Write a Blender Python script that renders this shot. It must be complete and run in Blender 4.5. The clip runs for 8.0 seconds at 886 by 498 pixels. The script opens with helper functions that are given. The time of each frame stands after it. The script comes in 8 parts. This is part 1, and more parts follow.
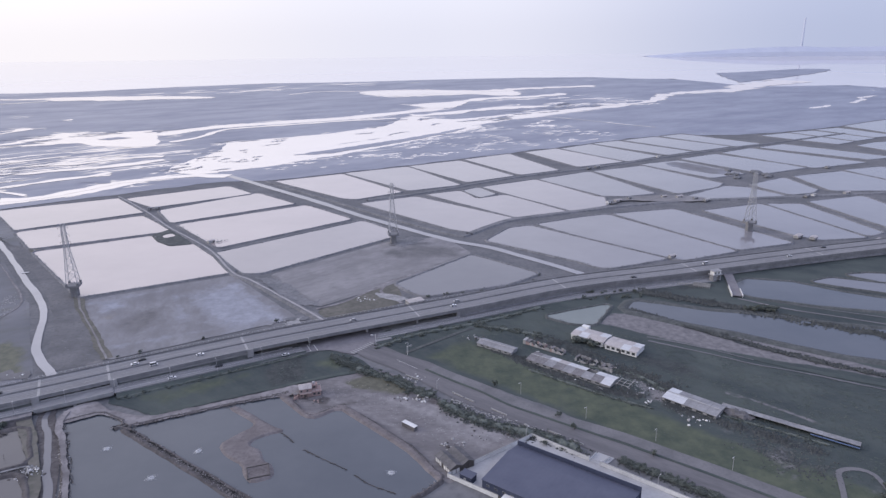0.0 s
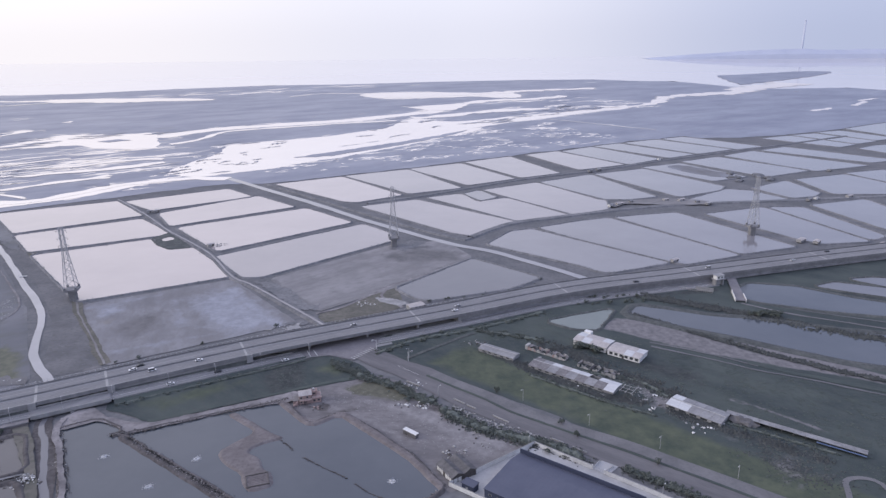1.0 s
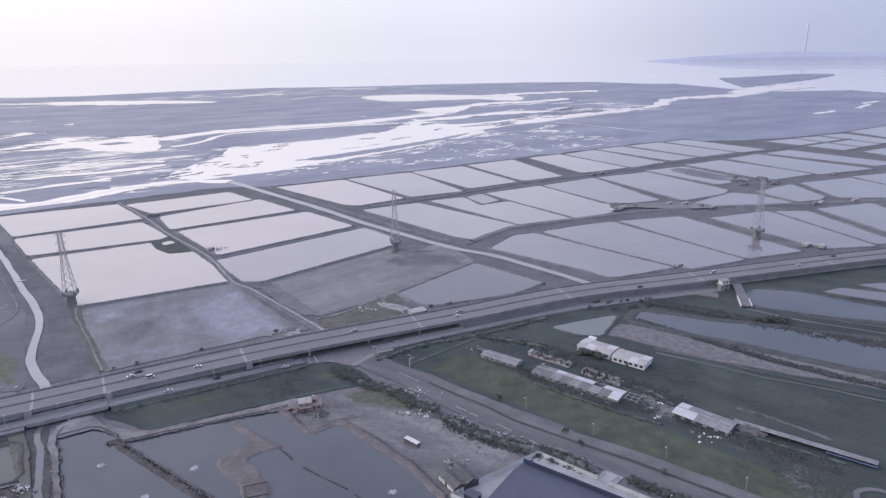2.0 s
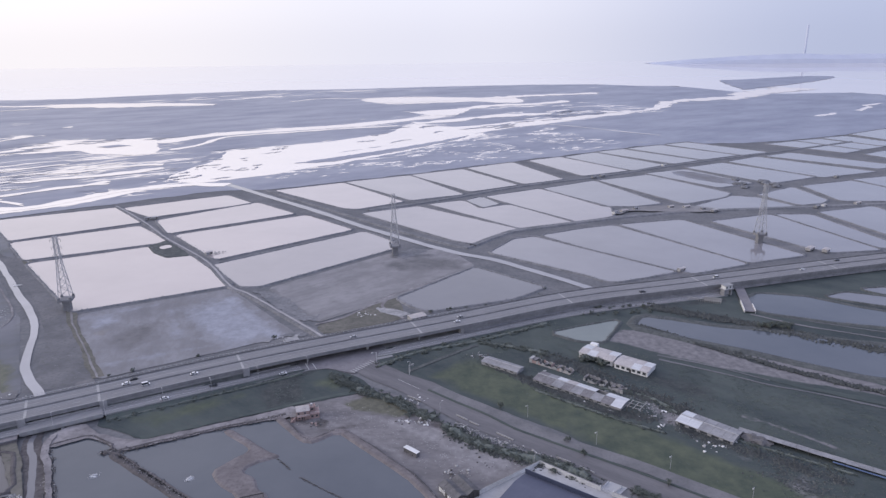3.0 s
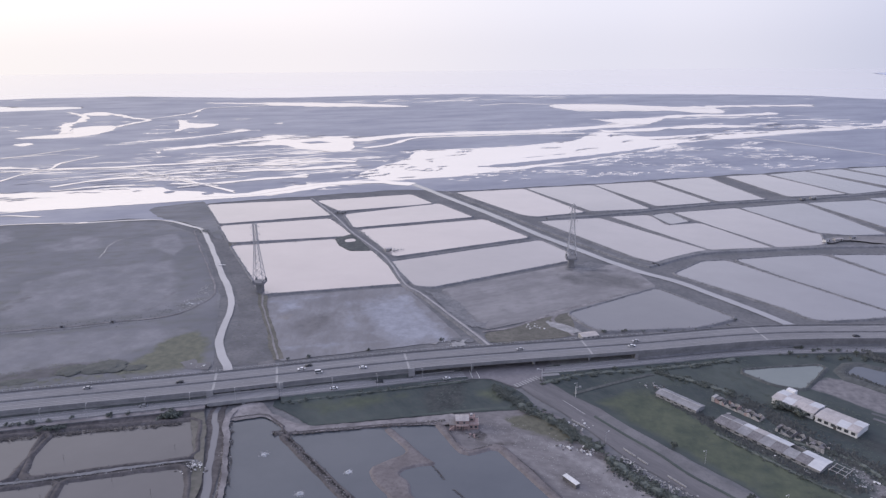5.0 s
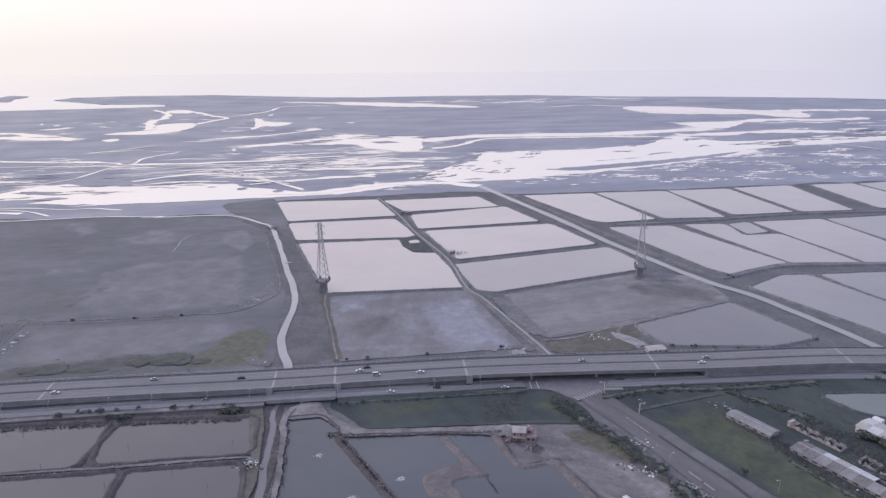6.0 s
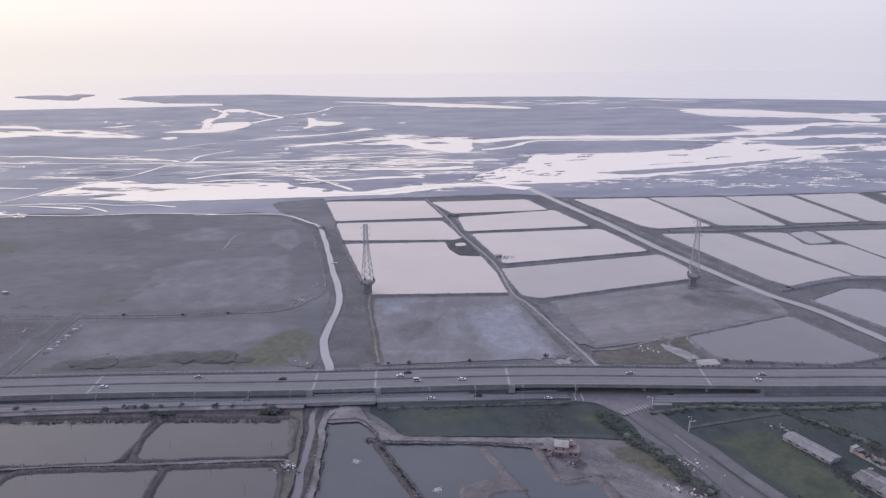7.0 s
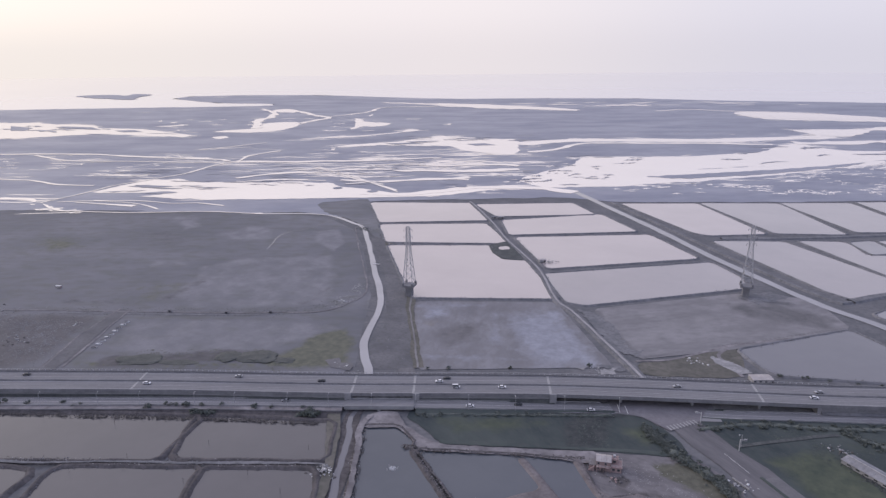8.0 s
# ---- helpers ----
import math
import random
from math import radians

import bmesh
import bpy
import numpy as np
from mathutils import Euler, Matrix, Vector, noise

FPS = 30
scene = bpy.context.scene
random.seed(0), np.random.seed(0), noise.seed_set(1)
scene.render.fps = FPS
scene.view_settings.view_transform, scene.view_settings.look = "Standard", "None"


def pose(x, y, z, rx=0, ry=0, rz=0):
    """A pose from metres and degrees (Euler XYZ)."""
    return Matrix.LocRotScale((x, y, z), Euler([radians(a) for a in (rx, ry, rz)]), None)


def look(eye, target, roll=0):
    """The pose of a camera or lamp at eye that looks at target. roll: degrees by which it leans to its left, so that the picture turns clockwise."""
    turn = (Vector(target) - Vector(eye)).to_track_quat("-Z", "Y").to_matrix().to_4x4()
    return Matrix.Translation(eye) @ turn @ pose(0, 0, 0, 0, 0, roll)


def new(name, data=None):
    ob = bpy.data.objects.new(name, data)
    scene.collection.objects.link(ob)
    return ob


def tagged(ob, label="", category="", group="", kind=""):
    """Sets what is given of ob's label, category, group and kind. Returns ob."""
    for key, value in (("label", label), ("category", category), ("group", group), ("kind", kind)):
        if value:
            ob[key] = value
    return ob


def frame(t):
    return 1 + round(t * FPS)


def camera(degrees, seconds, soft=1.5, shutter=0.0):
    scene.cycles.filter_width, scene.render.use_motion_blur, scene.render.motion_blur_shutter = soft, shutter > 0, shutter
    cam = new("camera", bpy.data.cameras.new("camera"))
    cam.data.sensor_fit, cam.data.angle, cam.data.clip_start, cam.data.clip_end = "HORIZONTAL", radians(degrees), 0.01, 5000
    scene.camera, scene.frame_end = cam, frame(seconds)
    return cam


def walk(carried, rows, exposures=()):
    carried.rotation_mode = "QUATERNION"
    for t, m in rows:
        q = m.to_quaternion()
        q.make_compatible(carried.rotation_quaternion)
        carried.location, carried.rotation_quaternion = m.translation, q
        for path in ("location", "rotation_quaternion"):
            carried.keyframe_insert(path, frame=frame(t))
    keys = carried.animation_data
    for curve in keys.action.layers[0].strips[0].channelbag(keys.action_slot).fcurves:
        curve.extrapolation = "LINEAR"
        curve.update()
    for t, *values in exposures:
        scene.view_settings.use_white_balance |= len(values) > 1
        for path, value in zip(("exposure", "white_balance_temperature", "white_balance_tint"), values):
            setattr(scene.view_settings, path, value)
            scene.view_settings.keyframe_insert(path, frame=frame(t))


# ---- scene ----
# ---- camera ----
cam = camera(66.43, 8.0, soft=1.4)
ROWS = [
    (0, 0.00, 0.00, 200.00, 71.92, 0.72, -0.00),
    (0.5, -0.35, 2.12, 200.27, 71.98, 0.71, 0.01),
    (1, -0.78, 4.36, 200.43, 72.08, 0.68, 0.02),
    (1.5, -0.88, 7.17, 200.36, 72.18, 0.67, 0.07),
    (1.7, -0.89, 8.39, 200.39, 72.22, 0.67, 0.18),
    (2.8, -0.99, 15.12, 200.51, 72.41, 0.69, 0.18),
    (2.9, -1.00, 15.73, 200.52, 72.43, 0.69, 0.20),
    (3, -1.01, 16.34, 200.53, 72.45, 0.69, 0.17),
    (3.1, -1.08, 17.03, 200.53, 72.47, 0.69, 0.27),
    (3.2, -1.15, 17.72, 200.52, 72.49, 0.68, 0.32),
    (3.3, -1.22, 18.41, 200.51, 72.51, 0.68, 0.48),
    (3.4, -1.29, 19.10, 200.50, 72.54, 0.68, 1.06),
    (3.5, -1.36, 19.79, 200.49, 72.56, 0.67, 1.88),
    (3.6, -1.41, 20.54, 200.43, 72.59, 0.66, 2.57),
    (3.8, -1.53, 22.05, 200.32, 72.64, 0.65, 3.50),
    (4, -1.64, 23.56, 200.20, 72.70, 0.63, 3.94),
    (4.2, -2.02, 25.06, 200.08, 72.75, 0.61, 4.04),
    (4.4, -2.40, 26.57, 199.96, 72.80, 0.59, 5.19),
    (4.5, -2.59, 27.32, 199.89, 72.83, 0.59, 6.20),
    (4.6, -2.58, 28.08, 199.78, 72.87, 0.57, 7.44),
    (4.7, -2.57, 28.85, 199.67, 72.92, 0.55, 9.35),
    (4.8, -2.56, 29.62, 199.55, 72.97, 0.54, 11.76),
    (4.9, -2.55, 30.38, 199.44, 73.02, 0.52, 14.13),
    (5, -2.53, 31.15, 199.33, 73.06, 0.51, 15.70),
    (5.1, -2.46, 31.84, 199.32, 73.07, 0.51, 16.38),
    (5.2, -2.38, 32.53, 199.32, 73.08, 0.51, 16.53),
    (6.3, -2.01, 42.45, 200.05, 73.18, 0.48, 23.88),
    (6.5, -1.94, 44.26, 200.18, 73.20, 0.47, 24.72),
    (6.7, -2.20, 45.84, 200.21, 73.20, 0.48, 24.79),
    (6.9, -2.45, 47.43, 200.24, 73.21, 0.49, 25.54),
    (7, -2.58, 48.22, 200.25, 73.21, 0.49, 25.96),
    (7.1, -2.76, 48.98, 200.23, 73.22, 0.49, 26.35),
    (7.2, -2.95, 49.74, 200.20, 73.24, 0.49, 26.97),
    (7.3, -3.13, 50.50, 200.18, 73.26, 0.49, 28.43),
    (7.4, -3.31, 51.26, 200.16, 73.27, 0.49, 28.91),
    (7.5, -3.50, 52.03, 200.13, 73.29, 0.49, 29.00),
    (7.6, -3.72, 52.70, 200.12, 73.30, 0.49, 28.95),
    (7.8, -4.18, 54.06, 200.09, 73.32, 0.50, 29.00),
    (8, -4.63, 55.42, 200.07, 73.33, 0.51, 29.89),
]
walk(cam, [(t, pose(x, y, z, rx, ry, rz)) for t, x, y, z, rx, ry, rz in ROWS],
    exposures=[(0.0, 0.46, 6120, 12), (4.5, 0.42, 6200, 13), (8.0, 0.2, 6330, 15)])

# ---- light: low veiled sun ahead and to the left, hazy evening sky ----
SUN_AZ, SUN_EL = 85.0, 22.0  # degrees left of +y, above the horizon
world = bpy.data.worlds.new("world")
scene.world = world
world.use_nodes = True
wn, wl = world.node_tree.nodes, world.node_tree.links
sky = wn.new("ShaderNodeTexSky")
sky.sky_type = "NISHITA"
sky.sun_disc = False
sky.sun_elevation = radians(SUN_EL)
sky.sun_rotation = radians(-SUN_AZ)
sky.air_density, sky.dust_density, sky.ozone_density = 1.0, 4.0, 2.0
# the even veil of haze: brighter towards the sun and the horizon, bluer away from it
geo = wn.new("ShaderNodeTexCoord")
toward = wn.new("ShaderNodeVectorMath")
toward.operation = "DOT_PRODUCT"
toward.inputs[1].default_value = (-math.sin(radians(SUN_AZ)), math.cos(radians(SUN_AZ)), 0)
wl.new(geo.outputs["Generated"], toward.inputs[0])
veil = wn.new("ShaderNodeValToRGB")
veil.color_ramp.interpolation = "EASE"
spots = ((0.0, (0.46, 0.51, 0.67)), (0.27, (0.455, 0.49, 0.63)), (0.54, (0.765, 0.752, 0.815)), (0.80, (0.925, 0.868, 0.85)), (1.0, (0.98, 0.92, 0.835)))
while len(veil.color_ramp.elements) < len(spots):
    veil.color_ramp.elements.new(0.5)
for e, (where, colour) in zip(veil.color_ramp.elements, spots):
    e.position, e.color = where, (*colour, 1)
half = wn.new("ShaderNodeMapRange")
half.inputs["From Min"].default_value, half.inputs["From Max"].default_value = -1, 1
wl.new(toward.outputs["Value"], half.inputs["Value"])
wl.new(half.outputs["Result"], veil.inputs["Fac"])
split = wn.new("ShaderNodeSeparateXYZ")
wl.new(geo.outputs["Generated"], split.inputs["Vector"])
high = wn.new("ShaderNodeMapRange")
high.interpolation_type = "SMOOTHSTEP"
high.inputs["From Min"].default_value, high.inputs["From Max"].default_value = 0.05, 0.9
high.inputs["To Min"].default_value, high.inputs["To Max"].default_value = 9.2, 10.6
wl.new(split.outputs["Z"], high.inputs["Value"])
scaled = wn.new("ShaderNodeVectorMath")
scaled.operation = "SCALE"
wl.new(veil.outputs["Color"], scaled.inputs[0])
murk = wn.new("ShaderNodeMapRange")  # the last degrees over the horizon are dulled by the haze
murk.interpolation_type = "SMOOTHSTEP"
murk.inputs["From Min"].default_value, murk.inputs["From Max"].default_value = -0.02, 0.06
murk.inputs["To Min"].default_value, murk.inputs["To Max"].default_value = 0.93, 1.0
wl.new(split.outputs["Z"], murk.inputs["Value"])
dulled = wn.new("ShaderNodeMath")
dulled.operation = "MULTIPLY"
wl.new(high.outputs["Result"], dulled.inputs[0])
wl.new(murk.outputs["Result"], dulled.inputs[1])
wl.new(dulled.outputs["Value"], scaled.inputs["Scale"])
tint = wn.new("ShaderNodeMix")
tint.data_type, tint.blend_type = "RGBA", "MULTIPLY"
tint.inputs["B"].default_value = (0.93, 0.96, 1.1, 1)  # the zenith is bluer than the horizon
up = wn.new("ShaderNodeMapRange")
up.interpolation_type = "SMOOTHSTEP"
up.inputs["From Min"].default_value, up.inputs["From Max"].default_value = 0.1, 0.7
wl.new(split.outputs["Z"], up.inputs["Value"])
wl.new(up.outputs["Result"], tint.inputs["Factor"])
wl.new(scaled.outputs["Vector"], tint.inputs["A"])
soften = wn.new("ShaderNodeMix")
soften.data_type = "RGBA"
soften.inputs["Factor"].default_value = 0.9
wl.new(sky.outputs["Color"], soften.inputs["A"])
wl.new(tint.outputs["Result"], soften.inputs["B"])
back = wn["Background"]
back.inputs["Strength"].default_value = 0.1
wl.new(soften.outputs["Result"], back.inputs["Color"])
sun = new("sun", bpy.data.lights.new("sun", "SUN"))
sun.data.energy, sun.data.angle, sun.data.color = 0.6, radians(12), (1.0, 0.9, 0.82)
sun.matrix_world = look((0, 0, 0), (math.sin(radians(SUN_AZ)), -math.cos(radians(SUN_AZ)), -math.tan(radians(SUN_EL))))

from mathutils.geometry import delaunay_2d_cdt

# ---- materials ----
def material(name, a, b, scale=0.2, rough=0.85, fine=2.0, bump=0.3, spec=0.3, metal=0.0, c=None, grain=0.35, stretch=None, ior=1.45, wet=0.0):
    """Two colours in broad patches, a third in fine grain, with relief; scale and fine are in waves a metre."""
    m = bpy.data.materials.new(name)
    m.use_nodes = True
    n, l = m.node_tree.nodes, m.node_tree.links
    p = n["Principled BSDF"]
    p.inputs["Roughness"].default_value = rough
    p.inputs["Metallic"].default_value = metal
    p.inputs["Specular IOR Level"].default_value = spec
    p.inputs["IOR"].default_value = ior
    tc = n.new("ShaderNodeTexCoord")
    mp = n.new("ShaderNodeMapping")
    if stretch:
        mp.vector_type = "TEXTURE"
        mp.inputs["Scale"].default_value = [1 / v for v in stretch[:3]]
        mp.inputs["Rotation"].default_value = (0, 0, radians(stretch[3]))
    l.new(tc.outputs["Object"], mp.inputs["Vector"])
    broad = n.new("ShaderNodeTexNoise")
    broad.inputs["Scale"].default_value = scale
    broad.inputs["Detail"].default_value = 8
    broad.inputs["Roughness"].default_value = 0.62
    small = n.new("ShaderNodeTexNoise")
    small.inputs["Scale"].default_value = fine
    small.inputs["Detail"].default_value = 5
    l.new(mp.outputs["Vector"], broad.inputs["Vector"])
    l.new(mp.outputs["Vector"], small.inputs["Vector"])
    ramp = n.new("ShaderNodeValToRGB")
    ramp.color_ramp.elements[0].position, ramp.color_ramp.elements[1].position = 0.36, 0.64
    ramp.color_ramp.elements[0].color, ramp.color_ramp.elements[1].color = (*a, 1), (*b, 1)
    l.new(broad.outputs["Fac"], ramp.inputs["Fac"])
    mix = n.new("ShaderNodeMix")
    mix.data_type = "RGBA"
    mix.inputs["B"].default_value = (*(c or tuple(0.6 * v for v in a)), 1)
    ramp2 = n.new("ShaderNodeMapRange")
    ramp2.inputs["From Min"].default_value, ramp2.inputs["From Max"].default_value = 0.45, 0.75
    ramp2.inputs["To Max"].default_value = grain
    l.new(small.outputs["Fac"], ramp2.inputs["Value"])
    l.new(ramp2.outputs["Result"], mix.inputs["Factor"])
    l.new(ramp.outputs["Color"], mix.inputs["A"])
    l.new(mix.outputs["Result"], p.inputs["Base Color"])
    if wet:
        gloss = n.new("ShaderNodeMapRange")
        gloss.inputs["From Min"].default_value, gloss.inputs["From Max"].default_value = 0.35, 0.65
        gloss.inputs["To Min"].default_value, gloss.inputs["To Max"].default_value = rough, rough - wet
        l.new(broad.outputs["Fac"], gloss.inputs["Value"])
        l.new(gloss.outputs["Result"], p.inputs["Roughness"])
    if bump:
        bp = n.new("ShaderNodeBump")
        bp.inputs["Strength"].default_value = bump
        bp.inputs["Distance"].default_value = 0.3
        l.new(small.outputs["Fac"], bp.inputs["Height"])
        l.new(bp.outputs["Normal"], p.inputs["Normal"])
    return m


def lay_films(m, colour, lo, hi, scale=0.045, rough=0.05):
    """Thin streaks of standing water on a mud material, sky sheen put into their colour, gathered where a broad noise
    is high.
    """
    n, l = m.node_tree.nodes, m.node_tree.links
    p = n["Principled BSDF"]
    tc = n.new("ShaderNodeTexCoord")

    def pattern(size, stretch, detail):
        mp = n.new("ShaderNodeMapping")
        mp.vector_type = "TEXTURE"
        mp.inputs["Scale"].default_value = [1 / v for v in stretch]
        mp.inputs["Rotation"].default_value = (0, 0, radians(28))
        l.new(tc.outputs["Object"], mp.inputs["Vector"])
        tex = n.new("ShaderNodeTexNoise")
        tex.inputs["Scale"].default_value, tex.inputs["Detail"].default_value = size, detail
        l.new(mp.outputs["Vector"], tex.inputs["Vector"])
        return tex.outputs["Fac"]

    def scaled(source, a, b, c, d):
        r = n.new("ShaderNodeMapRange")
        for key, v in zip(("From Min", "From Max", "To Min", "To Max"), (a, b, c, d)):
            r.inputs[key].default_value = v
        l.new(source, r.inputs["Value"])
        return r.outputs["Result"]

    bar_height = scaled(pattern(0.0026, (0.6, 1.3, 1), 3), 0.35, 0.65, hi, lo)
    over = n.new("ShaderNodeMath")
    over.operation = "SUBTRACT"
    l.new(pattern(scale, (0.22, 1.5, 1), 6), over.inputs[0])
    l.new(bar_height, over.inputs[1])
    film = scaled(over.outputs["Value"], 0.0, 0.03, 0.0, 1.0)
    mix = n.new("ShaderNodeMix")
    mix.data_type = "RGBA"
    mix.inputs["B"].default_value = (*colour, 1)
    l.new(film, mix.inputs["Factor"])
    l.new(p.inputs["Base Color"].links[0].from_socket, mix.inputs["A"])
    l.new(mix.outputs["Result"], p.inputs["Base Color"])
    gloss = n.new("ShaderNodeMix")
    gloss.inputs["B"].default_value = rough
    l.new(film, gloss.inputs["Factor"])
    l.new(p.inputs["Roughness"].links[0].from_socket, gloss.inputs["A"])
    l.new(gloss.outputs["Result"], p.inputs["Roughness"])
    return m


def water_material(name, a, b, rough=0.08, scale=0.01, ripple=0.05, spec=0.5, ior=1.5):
    """Turbid water below a smooth rippled surface: silt colour, with painted sky sheen in the palest ones."""
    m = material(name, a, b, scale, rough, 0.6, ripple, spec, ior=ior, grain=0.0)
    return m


M_EARTH = material("damp earth", (0.122, 0.126, 0.134), (0.175, 0.175, 0.183), 0.03, 0.9, 0.3, grain=0.5)
# mud paled and blued: distance haze is painted into its base colour
M_MUD = material("haze-tinted wet mud flat", (0.182, 0.196, 0.254), (0.242, 0.255, 0.313), 0.008, 0.52, 0.05, 0.05, 0.5, stretch=(0.65, 1.4, 1, 30), wet=0.12, grain=0.3)
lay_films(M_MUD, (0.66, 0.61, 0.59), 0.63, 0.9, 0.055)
M_MARSH = material("bare salt marsh", (0.13, 0.135, 0.148), (0.18, 0.182, 0.199), 0.012, 0.8, 0.08, 0.1, c=(0.122, 0.127, 0.116), grain=0.75, stretch=(0.7, 1.35, 1, 28), wet=0.2)
# earth of the far pond dikes, its colour lightened and blued as haze
M_BANK = material("haze-tinted weedy dike earth", (0.144, 0.149, 0.161), (0.22, 0.219, 0.231), 0.06, 0.95, 0.35, 0.3, c=(0.109, 0.113, 0.114), grain=0.85)
M_PATH = material("dusty track", (0.297, 0.286, 0.286), (0.385, 0.374, 0.374), 0.08, 0.95, 1.0)
M_WEEDS = material("rank weeds", (0.047, 0.061, 0.063), (0.092, 0.11, 0.1), 0.02, 0.95, 0.3, 0.3, c=(0.084, 0.09, 0.088), grain=0.8, stretch=(0.7, 1.3, 1, -35))
M_YELLOW = material("yellowing weeds", (0.118, 0.123, 0.095), (0.165, 0.166, 0.122), 0.06, 0.95, 0.25, 0.3, c=(0.095, 0.102, 0.082), grain=0.8)
# sea and river colours lifted far above silt: painted sky glare and haze
M_SEA = water_material("sky-tinted sea water", (0.6, 0.575, 0.58), (0.65, 0.615, 0.62), 0.04, 0.001, 0.0, 1.0, 2.6)
M_RIVER = water_material("sky-tinted tidal river water", (0.79, 0.7, 0.625), (0.85, 0.755, 0.675), 0.02, 0.004, 0.0, 1.0, 3.1)
# one pond water in three tones, duller eastward: sky reflection painted in
M_POND = water_material("fish pond water", (0.425, 0.376, 0.362), (0.475, 0.418, 0.4), 0.05, 0.01, 0.02, 0.6, 1.8)
M_PONDGREY = water_material("grey sky-tinted pond water", (0.208, 0.203, 0.216), (0.245, 0.239, 0.252), 0.05, 0.01, 0.02, 0.5, 1.65)
M_PONDSOFT = water_material("dull sky-tinted pond water", (0.293, 0.271, 0.274), (0.337, 0.31, 0.309), 0.05, 0.01, 0.02, 0.55, 1.72)
M_MIDPOND = water_material("dull pond water", (0.14, 0.141, 0.156), (0.165, 0.166, 0.18), 0.07, 0.01, 0.03)
M_CANAL = water_material("canal water", (0.235, 0.235, 0.25), (0.285, 0.283, 0.298), 0.06, 0.02, 0.03, 0.5, 1.6)
M_CREEK = water_material("pale creek water", (0.3, 0.3, 0.317), (0.355, 0.353, 0.37), 0.06, 0.02, 0.03, 0.5, 1.6)
M_GREYPOND = water_material("grey pond water", (0.095, 0.092, 0.096), (0.118, 0.113, 0.117), 0.07, 0.01, 0.03)
M_BED = material("drying grey pond mud", (0.165, 0.161, 0.165), (0.262, 0.255, 0.258), 0.012, 0.9, 0.1, 0.1, c=(0.15, 0.147, 0.15), stretch=(0.45, 1.5, 1, 40), grain=0.7)
M_DEEP = water_material("dark pond water", (0.065, 0.076, 0.092), (0.09, 0.1, 0.115), 0.08, 0.012, 0.03)
M_PAN = material("drained pond bed with salt bloom", (0.17, 0.167, 0.173), (0.272, 0.283, 0.32), 0.02, 0.85, 0.1, 0.1, c=(0.165, 0.162, 0.168), grain=0.8, stretch=(0.55, 1.2, 1, 110))
M_ASPHALT = material("worn asphalt", (0.205, 0.205, 0.213), (0.265, 0.265, 0.273), 0.05, 0.9, 0.5, 0.1, stretch=(0.35, 5, 1, 28))
M_TYRED = material("tyre-darkened asphalt", (0.162, 0.162, 0.171), (0.216, 0.216, 0.225), 0.03, 0.85, 0.5, 0.1)
M_STEEL = material("dull galvanised steel", (0.4, 0.4, 0.41), (0.5, 0.5, 0.51), 0.4, 0.6, 2.0, 0.0, metal=0.2)
M_CONCRETE = material("weathered concrete", (0.255, 0.255, 0.262), (0.335, 0.335, 0.338), 0.15, 0.85, 1.2)
M_STAINED = material("stained grey concrete", (0.18, 0.18, 0.188), (0.25, 0.25, 0.256), 0.12, 0.9, 0.7, c=(0.13, 0.13, 0.135), grain=0.5)
M_PAINT = material("road paint", (0.55, 0.55, 0.53), (0.7, 0.7, 0.68), 0.4, 0.7, 2.0)
M_SOIL = material("bare sandy soil", (0.158, 0.15, 0.156), (0.285, 0.27, 0.276), 0.06, 0.95, 0.3, grain=0.6)
M_DUST = material("pale dusty earth", (0.125, 0.123, 0.13), (0.225, 0.216, 0.222), 0.045, 0.95, 0.3, 0.2, c=(0.11, 0.11, 0.112), grain=0.6, stretch=(0.5, 1.6, 1, -32))
M_NEARBANK = material("dark muddy bank", (0.08, 0.075, 0.078), (0.13, 0.121, 0.123), 0.1, 0.95, 0.5, 0.3, grain=0.8)
M_REDSOIL = material("reddish bank soil", (0.14, 0.127, 0.129), (0.205, 0.187, 0.189), 0.12, 0.95, 0.6, grain=0.6)
M_FIELD = material("dark green field", (0.056, 0.074, 0.071), (0.106, 0.125, 0.105), 0.03, 0.95, 0.25, 0.2, c=(0.112, 0.117, 0.108), grain=0.8)
M_SCRUB = material("dry brownish scrub", (0.112, 0.11, 0.098), (0.165, 0.157, 0.14), 0.08, 0.95, 0.3, 0.2, c=(0.085, 0.088, 0.072), grain=0.8)
M_SIDE = material("dusty side road asphalt", (0.125, 0.123, 0.13), (0.17, 0.165, 0.172), 0.05, 0.9, 0.5, 0.1, stretch=(0.4, 3, 1, -37))
M_DARKROAD = material("darker grey asphalt", (0.168, 0.162, 0.174), (0.215, 0.207, 0.219), 0.08, 0.85, 0.5, 0.1)
M_WEEDBANK = material("dark overgrown bank", (0.074, 0.081, 0.083), (0.115, 0.122, 0.119), 0.1, 0.95, 0.5, 0.3, grain=0.7)
M_TEAL = water_material("greenish pond water", (0.13, 0.155, 0.148), (0.16, 0.185, 0.175), 0.08, 0.02, 0.03)


# ---- mesh helpers ----
def mesh(name, verts, faces, mat, parent=None, label="", smooth=False):
    me = bpy.data.meshes.new(name)
    me.from_pydata([tuple(v) for v in verts], [], faces)
    me.materials.append(mat)
    if smooth:
        me.polygons.foreach_set("use_smooth", [True] * len(me.polygons))
    me.update()
    ob = new(name, me)
    ob.parent = parent
    return tagged(ob, label)


def part(name, bm, mat, parent=None, label=""):
    me = bpy.data.meshes.new(name)
    bm.to_mesh(me)
    bm.free()
    me.materials.append(mat)
    ob = new(name, me)
    ob.parent = parent
    return tagged(ob, label)


